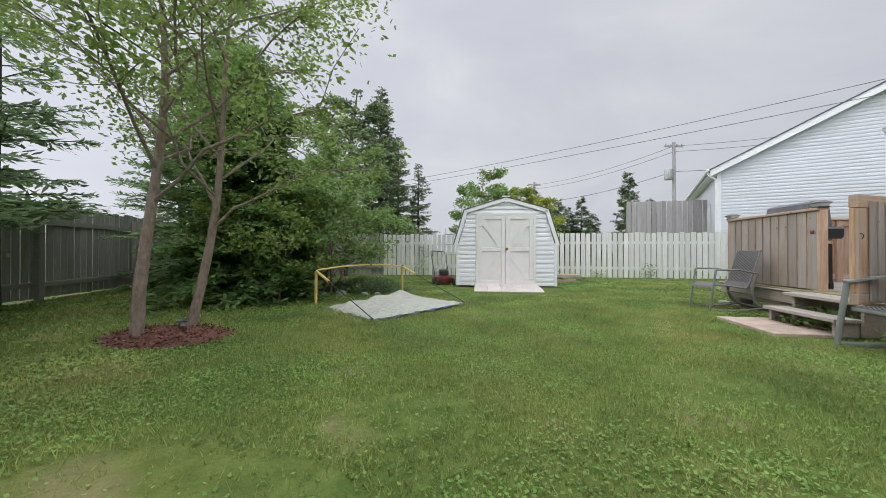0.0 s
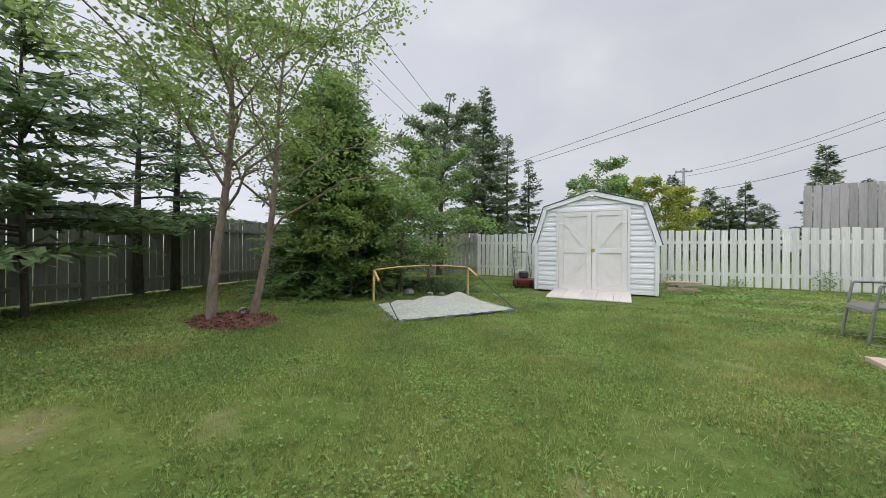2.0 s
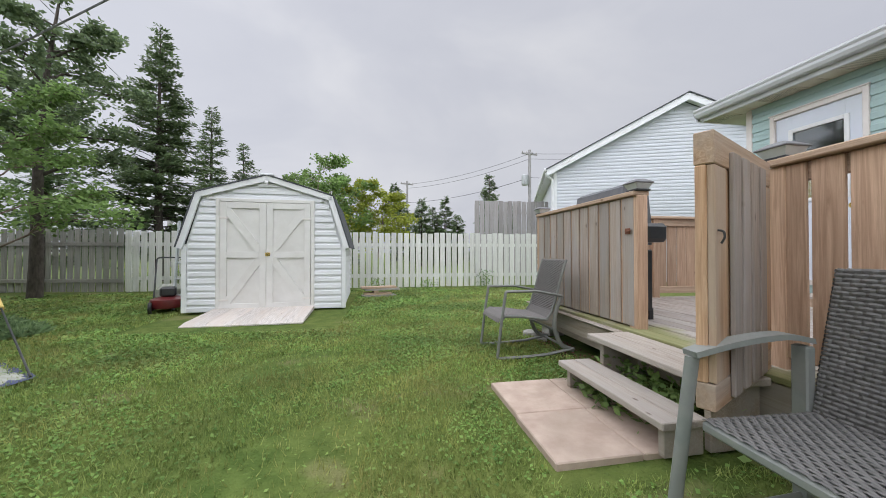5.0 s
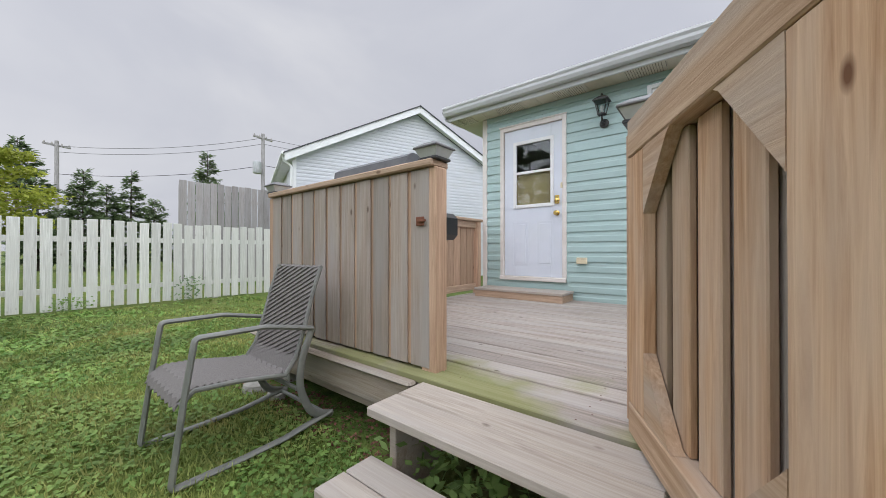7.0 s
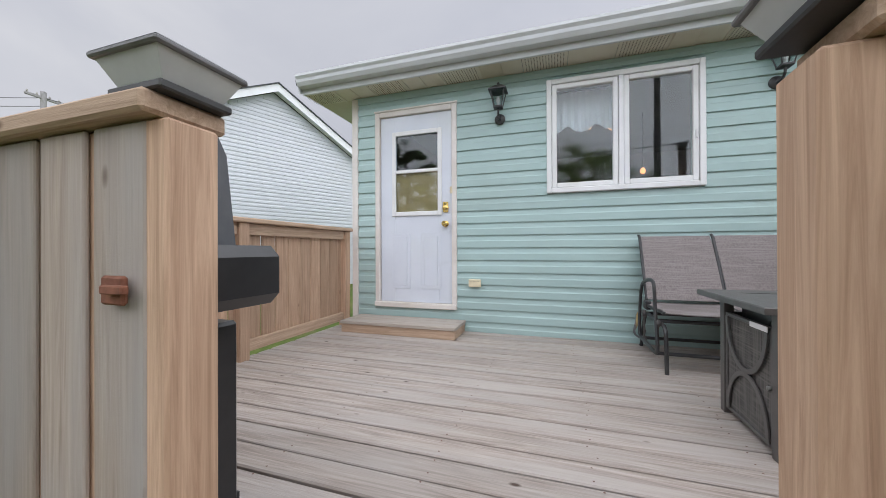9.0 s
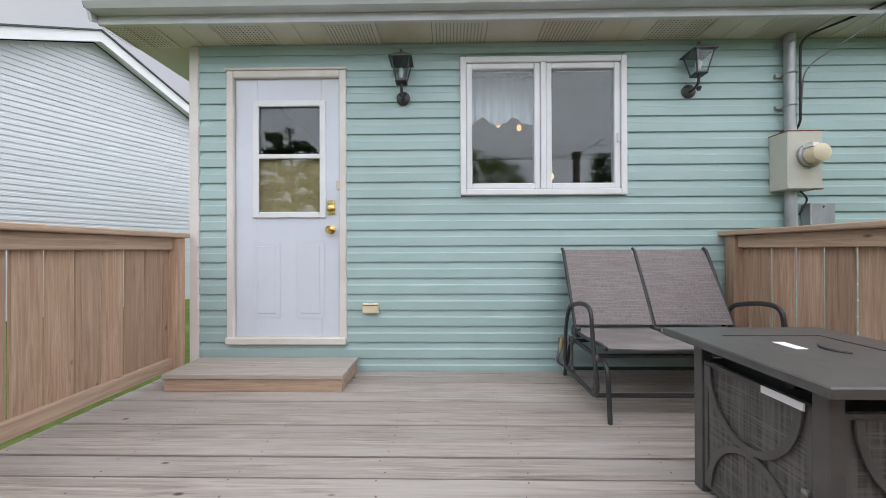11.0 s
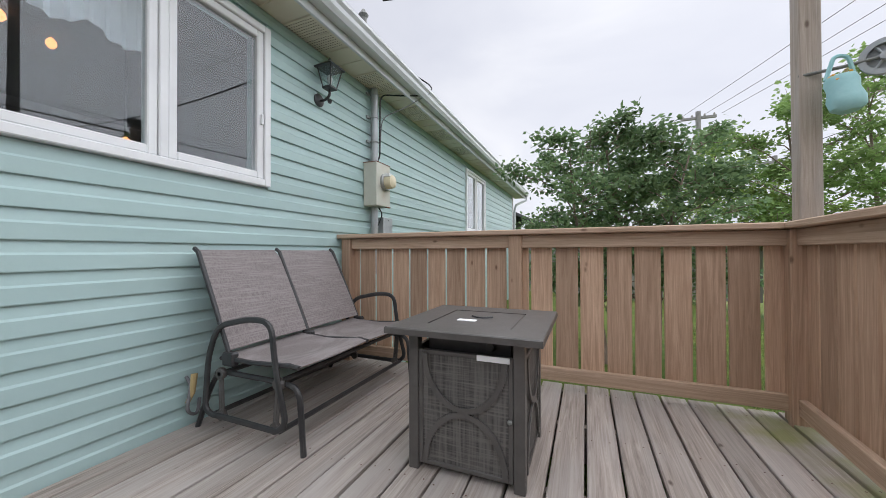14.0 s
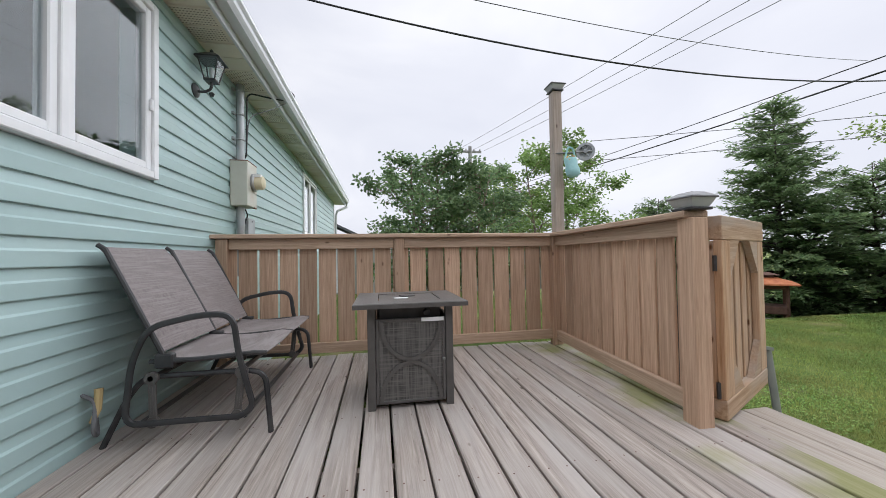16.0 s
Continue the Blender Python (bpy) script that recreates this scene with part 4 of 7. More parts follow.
# ---- deck ----
def make_deck():
    dk = thing("deck", pose(0, 0, 0), "weathered wooden deck with gaps between long boards and green algae at its edge", "deck", kind="structure")
    x0, pitch, n = 3.932, 0.1445, 21
    rng = random.Random(5)
    bd = [Shape().box(-0.0665, 0, -0.036, 0.0665, 4.36, 0, c).mesh("deck_board", DECK_Y) for c in (0.004, 0.006)]
    for i in range(n):
        part("deck_board", bd[i % 2], DECK_Y, dk, m=pose(x0 + pitch * (i + 0.5) + rng.uniform(-0.0012, 0.0012), 2.6 + rng.uniform(-0.006, 0.006), DECK_Z + rng.uniform(-0.0015, 0.0015), 0, 0, rng.uniform(-0.03, 0.03)))
    part("deck_board", Shape().box(x0 + pitch * n + 0.004, 2.6, DECK_Z - 0.036, 7.056, 6.96, DECK_Z, 0.005), DECK_Y, dk)
    sc = Shape()
    for i in range(n):
        for yy in np.arange(2.72, 6.95, 0.6):
            for o in (-0.04, 0.045):
                cx, cy = x0 + pitch * (i + 0.5) + o + rng.uniform(-0.01, 0.01), yy + rng.uniform(-0.02, 0.02)
                sc.add([(cx + 0.0042 * math.cos(a), cy + 0.0042 * math.sin(a), DECK_Z + 0.0022) for a in (0, 1.05, 2.1, 3.14, 4.2, 5.24)], [(0, 1, 2, 3, 4, 5)])
    tagged(part("screw_heads", sc, IRON, dk, "dark screw heads"), kind="stuff")
    s = Shape()
    s.box(3.945, 2.62, 0.13, 4.013, 6.94, DECK_Z - 0.038, 0.003)
    part("rim_joist", s, WEATH_Y, dk)
    part("rim_joist", Shape().box(4.015, 2.62, 0.13, 7.05, 2.655, DECK_Z - 0.038, 0.003), WEATH_Y, dk)
    part("rim_joist", Shape().box(4.015, 6.905, 0.13, 7.05, 6.94, DECK_Z - 0.038, 0.003), WEATH_Y, dk)
    for yy in np.arange(3.1, 6.8, 0.6):
        part("joist", Shape().box(4.015, yy, 0.16, 7.05, yy + 0.038, DECK_Z - 0.038), WEATH_Y, dk)
    part("skirt_board", Shape().box(3.905, 5.30, 0.19, 3.944, 7.00, 0.345, 0.004), WEATH_Y, dk, "grey-brown skirt board")
    part("ledge", Shape().box(3.87, 5.28, 0.346, 3.931, 7.02, 0.372, 0.012), WEATH_Y, dk)
    for yy in (2.7, 4.3, 5.4, 6.8):
        part("footing", Shape().box(4.02, yy - 0.1, -0.1, 4.22, yy + 0.1, 0.13, 0.01), CONCRETE, dk)


def post_cap(x, y, z, name="post_cap"):
    c = thing(name, pose(x, y, z), "grey metal post cap light with a frosted band", "post cap", "post caps")
    part("base", Shape().box(-0.062, -0.062, 0, 0.062, 0.062, 0.014, 0.003), BLACK, c)
    k = Shape()
    k.add([(-0.050, -0.050, 0.014), (0.050, -0.050, 0.014), (0.050, 0.050, 0.014), (-0.050, 0.050, 0.014), (-0.072, -0.072, 0.058), (0.072, -0.072, 0.058), (0.072, 0.072, 0.058), (-0.072, 0.072, 0.058)],
          [(0, 1, 2, 3), (4, 5, 6, 7), (0, 1, 5, 4), (1, 2, 6, 5), (2, 3, 7, 6), (3, 0, 4, 7)])
    part("lens", k, CAPGLASS, c, "frosted lens")
    r = Shape()
    r.box(-0.080, -0.080, 0.058, 0.080, 0.080, 0.068, 0.003)
    r.add([(-0.078, -0.078, 0.068), (0.078, -0.078, 0.068), (0.078, 0.078, 0.068), (-0.078, 0.078, 0.068), (-0.04, -0.04, 0.092), (0.04, -0.04, 0.092), (0.04, 0.04, 0.092), (-0.04, 0.04, 0.092)],
          [(0, 1, 2, 3), (4, 5, 6, 7), (0, 1, 5, 4), (1, 2, 6, 5), (2, 3, 7, 6), (3, 0, 4, 7)])
    part("lid", r, CAP, c)
    return c


RAIL_TOP = 1.465


def panel(name, length, m, label, posts, slat_w, gap, tight, face_mat, frame_mat, lo=DECK_Z + 0.05, both=False, post_w=0.09, top=RAIL_TOP):
    """A deck rail: posts, cap, top and bottom rails and upright boards; local x along it, local +y its deck side."""
    th = thing(name, m, label, "railing", kind="structure")
    rng = random.Random(int(length * 1000))
    part("cap_rail", Shape().box(-0.02, -0.075, top - 0.036, length + 0.02, 0.068, top, 0.006), frame_mat, th)
    for u in posts:
        part("post", Shape().box(u - post_w / 2, -0.045, 0.36, u + post_w / 2, 0.045, top - 0.037, 0.005), CEDAR_Z, th)
    us = sorted(posts)
    for u0, u1 in zip(us[:-1], us[1:]):
        a, b = u0 + post_w / 2 + 0.001, u1 - post_w / 2 - 0.001
        part("top_rail", Shape().box(a, -0.018, top - 0.127, b, 0.020, top - 0.038, 0.004), frame_mat, th)
        part("bottom_rail", Shape().box(a, -0.018, lo, b, 0.020, lo + 0.089, 0.004), frame_mat, th)
    pitch = slat_w + gap
    n = int(length / pitch)
    d = 0.005 if tight else 0.009
    ms = [Shape().box(-slat_w / 2, -d, lo + 0.01, slat_w / 2, d, top - 0.040, 0.003).mesh("slat", face_mat) for _ in range(2)]
    back = Shape().box(-0.035, -0.009, lo + 0.01, 0.035, 0.009, top - 0.040, 0.003).mesh("backing_slat", CEDAR_Z) if tight else None
    for i in range(n):
        y = -0.044 if tight else -0.029
        if tight and i:
            part("backing_slat", back, CEDAR_Z, th, m=pose(length * i / n, -0.029, 0))
        part("slat", ms[i % 2], face_mat, th, m=pose(length * (i + 0.5) / n, y + rng.uniform(-0.001, 0.001), 0, 0, rng.uniform(-0.15, 0.15), 0))
    return th


make_deck()
# rails: south, west, north, and the screen beside the steps
panel("railing_south", 3.05, pose(4.0, 2.70, 0), "reddish cedar deck railing of upright boards with gaps, beside the bench", (0.0, 1.54, 2.99), 0.143, 0.010, False, CEDAR_Z, CEDAR_X)
panel("railing_west", 1.62, pose(4.14, 4.345, 0, 0, 0, -94), "cedar deck railing of close overlapping boards beside the gate", (0.0, 1.63), 0.128, 0.014, False, CEDAR_Z, CEDAR_X, post_w=0.10)
panel("railing_north", 2.99, pose(7.05, 6.92, 0, 0, 0, 180), "cedar deck railing of upright boards beside the house door", (0.06, 1.41, 2.99), 0.136, 0.010, False, CEDAR_Z, CEDAR_X)
panel("privacy_screen", 1.685, pose(4.06, 6.95, 0, 0, 0, -90), "weathered cedar privacy screen of overlapping boards beside the steps", (0.0, 1.665), 0.128, 0.017, True, WEATH_Z, CEDAR_X, lo=DECK_Z + 0.005, post_w=0.10)
for px, py in ((4.06, 6.95), (4.06, 5.285), (4.14, 4.345)):
    post_cap(px, py, RAIL_TOP)
tall = thing("tall_post", pose(3.975, 2.70, RAIL_TOP), "tall square weathered post rising above the deck's corner", "post")
part("shaft", Shape().box(-0.046, -0.046, 0.0, 0.046, 0.046, 1.40, 0.005), WEATH_Z, tall)
post_cap(3.975, 2.70, RAIL_TOP + 1.40)
latch = thing("latch_plate", pose(4.003, 5.335, 1.155), "small rusty iron gate latch on the screen's post", "latch")
part("plate", Shape().box(-0.010, -0.035, -0.025, 0.0, 0.02, 0.022, 0.004), RUST, latch)
part("tongue", Shape().box(-0.022, -0.052, -0.006, -0.010, 0.0, 0.008, 0.002), RUST, latch)


def make_gate():
    L, H, SW, RH = 0.835, 1.045, 0.135, 0.125
    g = thing("gate", pose(3.995, 4.372, 0.395, 0, 0, 206.4), "new reddish spruce deck gate with corner gussets, standing open", "gate")
    # local x from hinge to free end; local -y is the side with the gussets
    for u in (0.0, L - SW):
        part("stile", Shape().box(u, 0.0, 0.101, u + SW, 0.038, H - RH - 0.001, 0.004), GATE_Z, g)
        part("backing_stile", Shape().box(u + 0.004, 0.0385, 0.104, u + SW - 0.004, 0.064, H - RH - 0.004, 0.003), GATE_Z, g)
    part("top_rail", Shape().box(0.0, -0.003, H - RH, L, 0.064, H, 0.004), GATE_X, g)
    part("bottom_rail", Shape().box(0.0, -0.002, 0.0, L, 0.062, 0.10, 0.004), GATE_X, g)
    for cx, cz, sx, sz in ((SW + 0.001, H - RH - 0.001, 1, -1), (L - SW - 0.001, H - RH - 0.001, -1, -1), (SW + 0.001, 0.101, 1, 1), (L - SW - 0.001, 0.101, -1, 1)):
        b = Shape().prism([(cx, cz), (cx + sx * 0.185, cz), (cx + sx * 0.165, cz + sz * 0.012), (cx + sx * 0.012, cz + sz * 0.185), (cx, cz + sz * 0.20)], 0.001, 0.036, 1)
        part("gusset", b, GATE_X, g, "triangular corner gusset")
    # boards behind the frame, every other one set further back
    x0, x1, n = SW - 0.02, L - SW + 0.02, 9
    w = (x1 - x0) / n
    near = Shape().box(-w / 2 - 0.013, 0.0395, 0.102, w / 2 + 0.013, 0.058, H - RH - 0.004, 0.003).mesh("board", GATE_Z)
    far = Shape().box(-w / 2 - 0.016, 0.0630, 0.02, w / 2 + 0.013, 0.080, H - 0.06, 0.003).mesh("board", WEATH_Z)
    for i in range(n):
        part("board", far if i % 2 else near, WEATH_Z if i % 2 else GATE_Z, g, m=pose(x0 + w * (i + 0.5), 0, 0))
    part("handle", Shape().tube(bend([(L - 0.03, 0.062, 0.672), (L - 0.03, 0.082, 0.668), (L - 0.03, 0.086, 0.645), (L - 0.03, 0.074, 0.622)], 0.01), 0.0042, 8), BLACK, g, "black iron pull handle", smooth=True)
    for z in (0.15, 0.80):
        part("hinge", Shape().tube([(-0.012, 0.03, z - 0.04), (-0.012, 0.03, z + 0.04)], 0.01, 8), BLACK, g, "black strap hinge")


def make_steps():
    s = thing("steps", pose(0, 0, 0), "weathered two-tread wooden deck steps", "steps", kind="structure")
    for x0, x1, z, a, b in ((3.325, 3.58, 0.205, 4.25, 5.20), (3.58, 3.926, DECK_Z - 0.012, 4.24, 5.24)):
        n = 2
        w = (x1 - x0) / n
        for i in range(n):
            part("tread", Shape().box(x0 + w * i + 0.003, a, z - 0.038, x0 + w * (i + 1) - 0.003, b, z, 0.005), STEP_Y, s)
    for y in (4.30, 5.13):
        part("lower_leg", Shape().box(3.38, y, 0.01, 3.60, y + 0.038, 0.166, 0.004), WEATH_Y, s)
        part("upper_leg", Shape().box(3.64, y, 0.01, 3.93, y + 0.038, DECK_Z - 0.051, 0.004), WEATH_Y, s)


def make_pad():
    p = thing("paving", pose(0, 0, 0), "pinkish-brown concrete paving slabs at the foot of the steps", "paving", kind="structure")
    for x0, y0, x1, y1 in ((2.85, 4.33, 3.30, 4.82), (2.86, 4.825, 3.31, 5.32), (3.305, 4.33, 3.62, 4.82), (3.315, 4.825, 3.62, 5.32)):
        part("slab", Shape().box(x0, y0, -0.05, x1, y1, 0.028, 0.006), PAVER, p)
    ds = thing("door_step", pose(6.655, 5.53, DECK_Z), "low weathered wooden step box under the house door", "step")
    for i in range(3):
        part("tread", Shape().box(i * 0.131, 0, 0.085, i * 0.131 + 0.127, 1.22, 0.115, 0.003), STEP_Y, ds)
    part("riser", Shape().box(0.01, 0.01, 0.0, 0.04, 1.21, 0.084, 0.003), CEDAR_Y, ds)
    for y in (0.01, 1.18):
        part("side", Shape().box(0.042, y, 0.0, 0.385, y + 0.03, 0.084, 0.003), CEDAR_Y, ds)


make_gate()
make_steps()
make_pad()


def make_glider():
    """Two-seat glider bench; local -x is its front, y along its length."""
    W = 1.10
    g = thing("glider_bench", pose(6.62, 3.45, DECK_Z), "dark metal glider loveseat with grey-brown sling seats against the house wall", "bench")
    for side in (-1, 1):
        y = side * W / 2
        # stand: two legs joined by a low bar
        yi = y - side * 0.035
        part("stand", Shape().tube(bend([(-0.36, yi, 0.0), (-0.335, yi, 0.305), (-0.20, yi, 0.315), (0.20, yi, 0.315), (0.27, yi, 0.22), (0.37, yi, 0.0)], 0.07), 0.0135, 8), BLACK, g, "black metal stand", smooth=True)
        part("armrest", Shape().tube(bend([(0.02, y, 0.108), (0.262, y, 0.108), (0.232, y, 0.40), (0.165, y, 0.555), (-0.06, y, 0.605), (-0.20, y, 0.60), (-0.225, y, 0.40), (-0.29, y, 0.15), (-0.24, y, 0.105), (0.02, y, 0.108)], 0.07), 0.0150, 8, flat=0.8), BLACK, g, "curved black metal armrest loop", smooth=True)
        for u in (-0.235, 0.155):
            lk = Matrix.Translation((u, y - side * 0.012, 0.315)) @ pose(0, 0, 0, 0, -6 if u < 0 else 2, 0)
            part("swing_link", Shape().box(-0.017, -0.005, -0.205, 0.017, 0.005, 0.0, 0.003, lk).box(-0.006, -0.008, -0.17, 0.006, 0.008, -0.035, 0.002, lk).lathe([(0.028, -0.012), (0.031, 0), (0.028, 0.012)], 16, lk @ pose(0, 0, 0, 90)).lathe([(0.026, -0.011), (0.028, 0), (0.026, 0.011)], 16, lk @ pose(0, 0, -0.205, 90)), CHARCOAL, g, "grey riveted swing link")
    for u, z in ((-0.25, 0.108), (0.20, 0.108), (-0.24, 0.33), (0.155, 0.315)):
        part("cross_bar", Shape().tube([(u, -W / 2, z), (u, W / 2, z)], 0.013, 8), BLACK, g)
    for k in (-1, 1):
        y0, y1 = (-W / 2 + 0.03, -0.012) if k < 0 else (0.012, W / 2 - 0.03)
        seat = []
        for i in range(9):
            t = i / 8
            x, z = -0.345 + t * 0.50, 0.418 - 0.012 * t - 0.022 * math.sin(t * math.pi) + (0.0 if t > 0.06 else -0.02)
            seat.append([(x, y0 + (y1 - y0) * j / 6, z - 0.008 * math.sin(j / 6 * math.pi)) for j in range(7)])
        part("seat", Shape().sheet(seat, 0.006), SLING, g, "grey-brown woven sling seat", smooth=True)
        back = []
        for i in range(11):
            t = i / 10
            x, z = 0.115 + 0.235 * t + 0.02 * t * t, 0.43 + 0.505 * t
            if t > 0.95:
                x += 0.02
            back.append([(x + 0.012 * math.sin(j / 6 * math.pi), y0 + (y1 - y0) * j / 6, z) for j in range(7)])
        part("backrest", Shape().sheet(back, 0.006), SLING, g, "grey-brown woven sling back", smooth=True)
    for y in (-W / 2 + 0.025, 0.0, W / 2 - 0.025):
        part("seat_rail", Shape().tube([(-0.345, y, 0.398), (-0.29, y, 0.402), (-0.05, y, 0.388), (0.17, y, 0.388)], 0.012, 8), BLACK, g)
        part("back_rail", Shape().tube([(0.10, y, 0.37), (0.12, y, 0.43), (0.245, y, 0.695), (0.355, y, 0.925), (0.385, y, 0.945)], 0.012, 8), BLACK, g)
        part("bracket", Shape().box(0.065, y - 0.02, 0.355, 0.145, y + 0.02, 0.425, 0.008), BLACK, g)


def make_fire_table():
    """Square gas fire table with mesh panels."""
    f = thing("fire_table", pose(5.54, 3.605, DECK_Z), "square charcoal metal gas fire table with woven mesh side panels", "fire table")
    T = 0.322
    H = 0.61
    hole = 0.185
    ring = [(sx * b, sy * b, h) for b, h in ((hole, H - 0.028), (T, H - 0.028), (T, H - 0.004), (T - 0.004, H), (hole, H)) for sx, sy in ((-1, -1), (1, -1), (1, 1), (-1, 1))]
    top = Shape().add(ring, [(r * 4 + q, r * 4 + (q + 1) % 4, ((r + 1) % 5) * 4 + (q + 1) % 4, ((r + 1) % 5) * 4 + q) for r in range(5) for q in range(4)])
    part("tabletop", top, CHARCOAL, f)
    part("lid", Shape().box(-hole + 0.004, -hole + 0.004, H - 0.02, hole - 0.004, hole - 0.004, H - 0.002, 0.003), CHARCOAL, f, "flush burner lid")
    part("lid_slot", Shape().tube(bend([(-0.05, -0.04, H + 0.001), (-0.02, -0.012, H + 0.001), (0.02, -0.012, H + 0.001), (0.05, -0.04, H + 0.001)], 0.03), 0.004, 6), BLACK, f)
    part("label", Shape().box(0.0, 0.045, H - 0.0015, 0.085, 0.085, H + 0.001), PAPER, f, "white paper label")
    B = 0.224
    leg = Shape().box(-0.022, -0.022, 0.0, 0.022, 0.022, H - 0.029, 0.003).mesh("leg", CHARCOAL)
    for u in (-B, B):
        for v in (-B, B):
            part("leg", leg, CHARCOAL, f, m=pose(u, v, 0))
    part("burner_box", Shape().box(-0.18, -0.18, H - 0.12, 0.18, 0.18, H - 0.03), BLACK, f, "black burner box")
    pan = Shape().box(-B + 0.03, -0.004, 0.045, B - 0.03, 0.004, 0.495).mesh("mesh_panel", MESHWEAVE)
    fr = Shape()
    a, lo, hi = B - 0.024, 0.03, 0.51
    fr.box(-a, -0.010, lo, -a + 0.018, 0.010, hi, 0.002).box(a - 0.018, -0.010, lo, a, 0.010, hi, 0.002).box(-a + 0.018, -0.010, lo, a - 0.018, 0.010, lo + 0.018, 0.002).box(-a + 0.018, -0.010, hi - 0.018, a - 0.018, 0.010, hi, 0.002)
    fr = fr.mesh("panel_frame", CHARCOAL)
    arcs = []
    zm, zh, wx = (lo + hi) / 2, (hi - lo) / 2 - 0.016, B - 0.055
    for sd in (-1, 1):
        rows = []
        for i in range(33):
            al = math.pi * (i / 32 - 0.5)
            nx, nz = math.sin(al) * zh, -math.cos(al) * wx
            ln_ = math.hypot(nx, nz)
            cx, cz = wx * math.sin(al), zm + sd * (0.010 + zh * (1 - math.cos(al)) * 0.97)
            rows.append([(cx - nx / ln_ * 0.011, 0.012, cz - sd * nz / ln_ * 0.011), (cx + nx / ln_ * 0.011, 0.012, cz + sd * nz / ln_ * 0.011)])
        arcs.append(Shape().sheet(rows, 0.006).mesh("scroll_bar", CHARCOAL))
    for rot in (0, 90, 180, 270):
        m = pose(0, 0, 0, 0, 0, rot) @ pose(0, B + 0.006, 0)
        p = part("side_panel", pan, MESHWEAVE, f, m=m)
        part("panel_frame", fr, CHARCOAL, p)
        for arc in arcs:
            part("scroll_bar", arc, CHARCOAL, p, m=pose(0, 0.004 if arc is arcs[0] else 0.001, 0))
    part("warning_label", Shape().box(-0.19, B + 0.026, 0.492, -0.06, B + 0.03, 0.514), PAPER, f, "white paper sticker")
    part("door_knob", Shape().lathe([(0.008, 0), (0.010, 0.012), (0.004, 0.016)], 10, pose(-B + 0.035, B + 0.016, 0.27, -90)), GREYMETAL, f)
    part("control_knob", Shape().lathe([(0.02, 0), (0.017, 0.025)], 14, pose(-0.10, 0.18, H - 0.075, -90)), BLACK, f)


def make_lantern(y, z, group="wall lanterns"):
    l = thing("wall_lantern", pose(WALL_X - 0.017, y, z), "black metal coach lantern with rippled glass on the siding", "lamp", group)
    part("back_plate", Shape().lathe([(0.052, 0.0), (0.052, 0.010), (0.034, 0.022)], 20, pose(0, 0, 0, 0, -90)), BLACK, l, smooth=True)
    part("arm", Shape().tube(bend([(-0.01, 0, -0.005), (-0.07, 0, -0.01), (-0.115, 0, 0.02), (-0.115, 0, 0.07)], 0.03), 0.010, 8).lathe([(0.012, -0.03), (0.02, -0.01), (0.012, 0.0)], 10, pose(-0.115, 0, -0.01)), BLACK, l, smooth=True)
    b0, b1 = 0.036, 0.066
    g = Shape().add([(-0.115 + sx * b, sy * b, h) for h, b in ((0.085, b0), (0.225, b1)) for sx, sy in ((-1, -1), (1, -1), (1, 1), (-1, 1))], [(0, 1, 5, 4), (1, 2, 6, 5), (2, 3, 7, 6), (3, 0, 4, 7)])
    gl = part("lantern_glass", g, LANTERN_GLASS, l, "rippled clear glass")
    gl.visible_shadow = False
    c = Shape()
    for sx, sy in ((-1, -1), (1, -1), (1, 1), (-1, 1)):
        c.tube([(-0.115 + sx * b0, sy * b0, 0.08), (-0.115 + sx * b1, sy * b1, 0.228)], 0.005, 6)
    c.box(-0.115 - 0.042, -0.042, 0.068, -0.115 + 0.042, 0.042, 0.086, 0.003)
    part("cage", c, BLACK, l)
    part("bulb", Shape().lathe([(0.010, 0.087), (0.012, 0.11), (0.022, 0.15), (0.016, 0.175), (0.004, 0.185)], 12, pose(-0.115, 0, 0)), CAPGLASS, l, "unlit frosted bulb", smooth=True)
    r = Shape()
    r.add([(-0.115 + sx * b, sy * b, h) for h, b in ((0.228, 0.085), (0.238, 0.083), (0.285, 0.028)) for sx, sy in ((-1, -1), (1, -1), (1, 1), (-1, 1))],
          [(3, 2, 1, 0), (0, 1, 5, 4), (1, 2, 6, 5), (2, 3, 7, 6), (3, 0, 4, 7), (4, 5, 9, 8), (5, 6, 10, 9), (6, 7, 11, 10), (7, 4, 8, 11), (8, 9, 10, 11)])
    r.lathe([(0.022, 0.285), (0.012, 0.295), (0.014, 0.305), (0.004, 0.322)], 10, pose(-0.115, 0, 0))
    part("lantern_roof", r, BLACK, l)


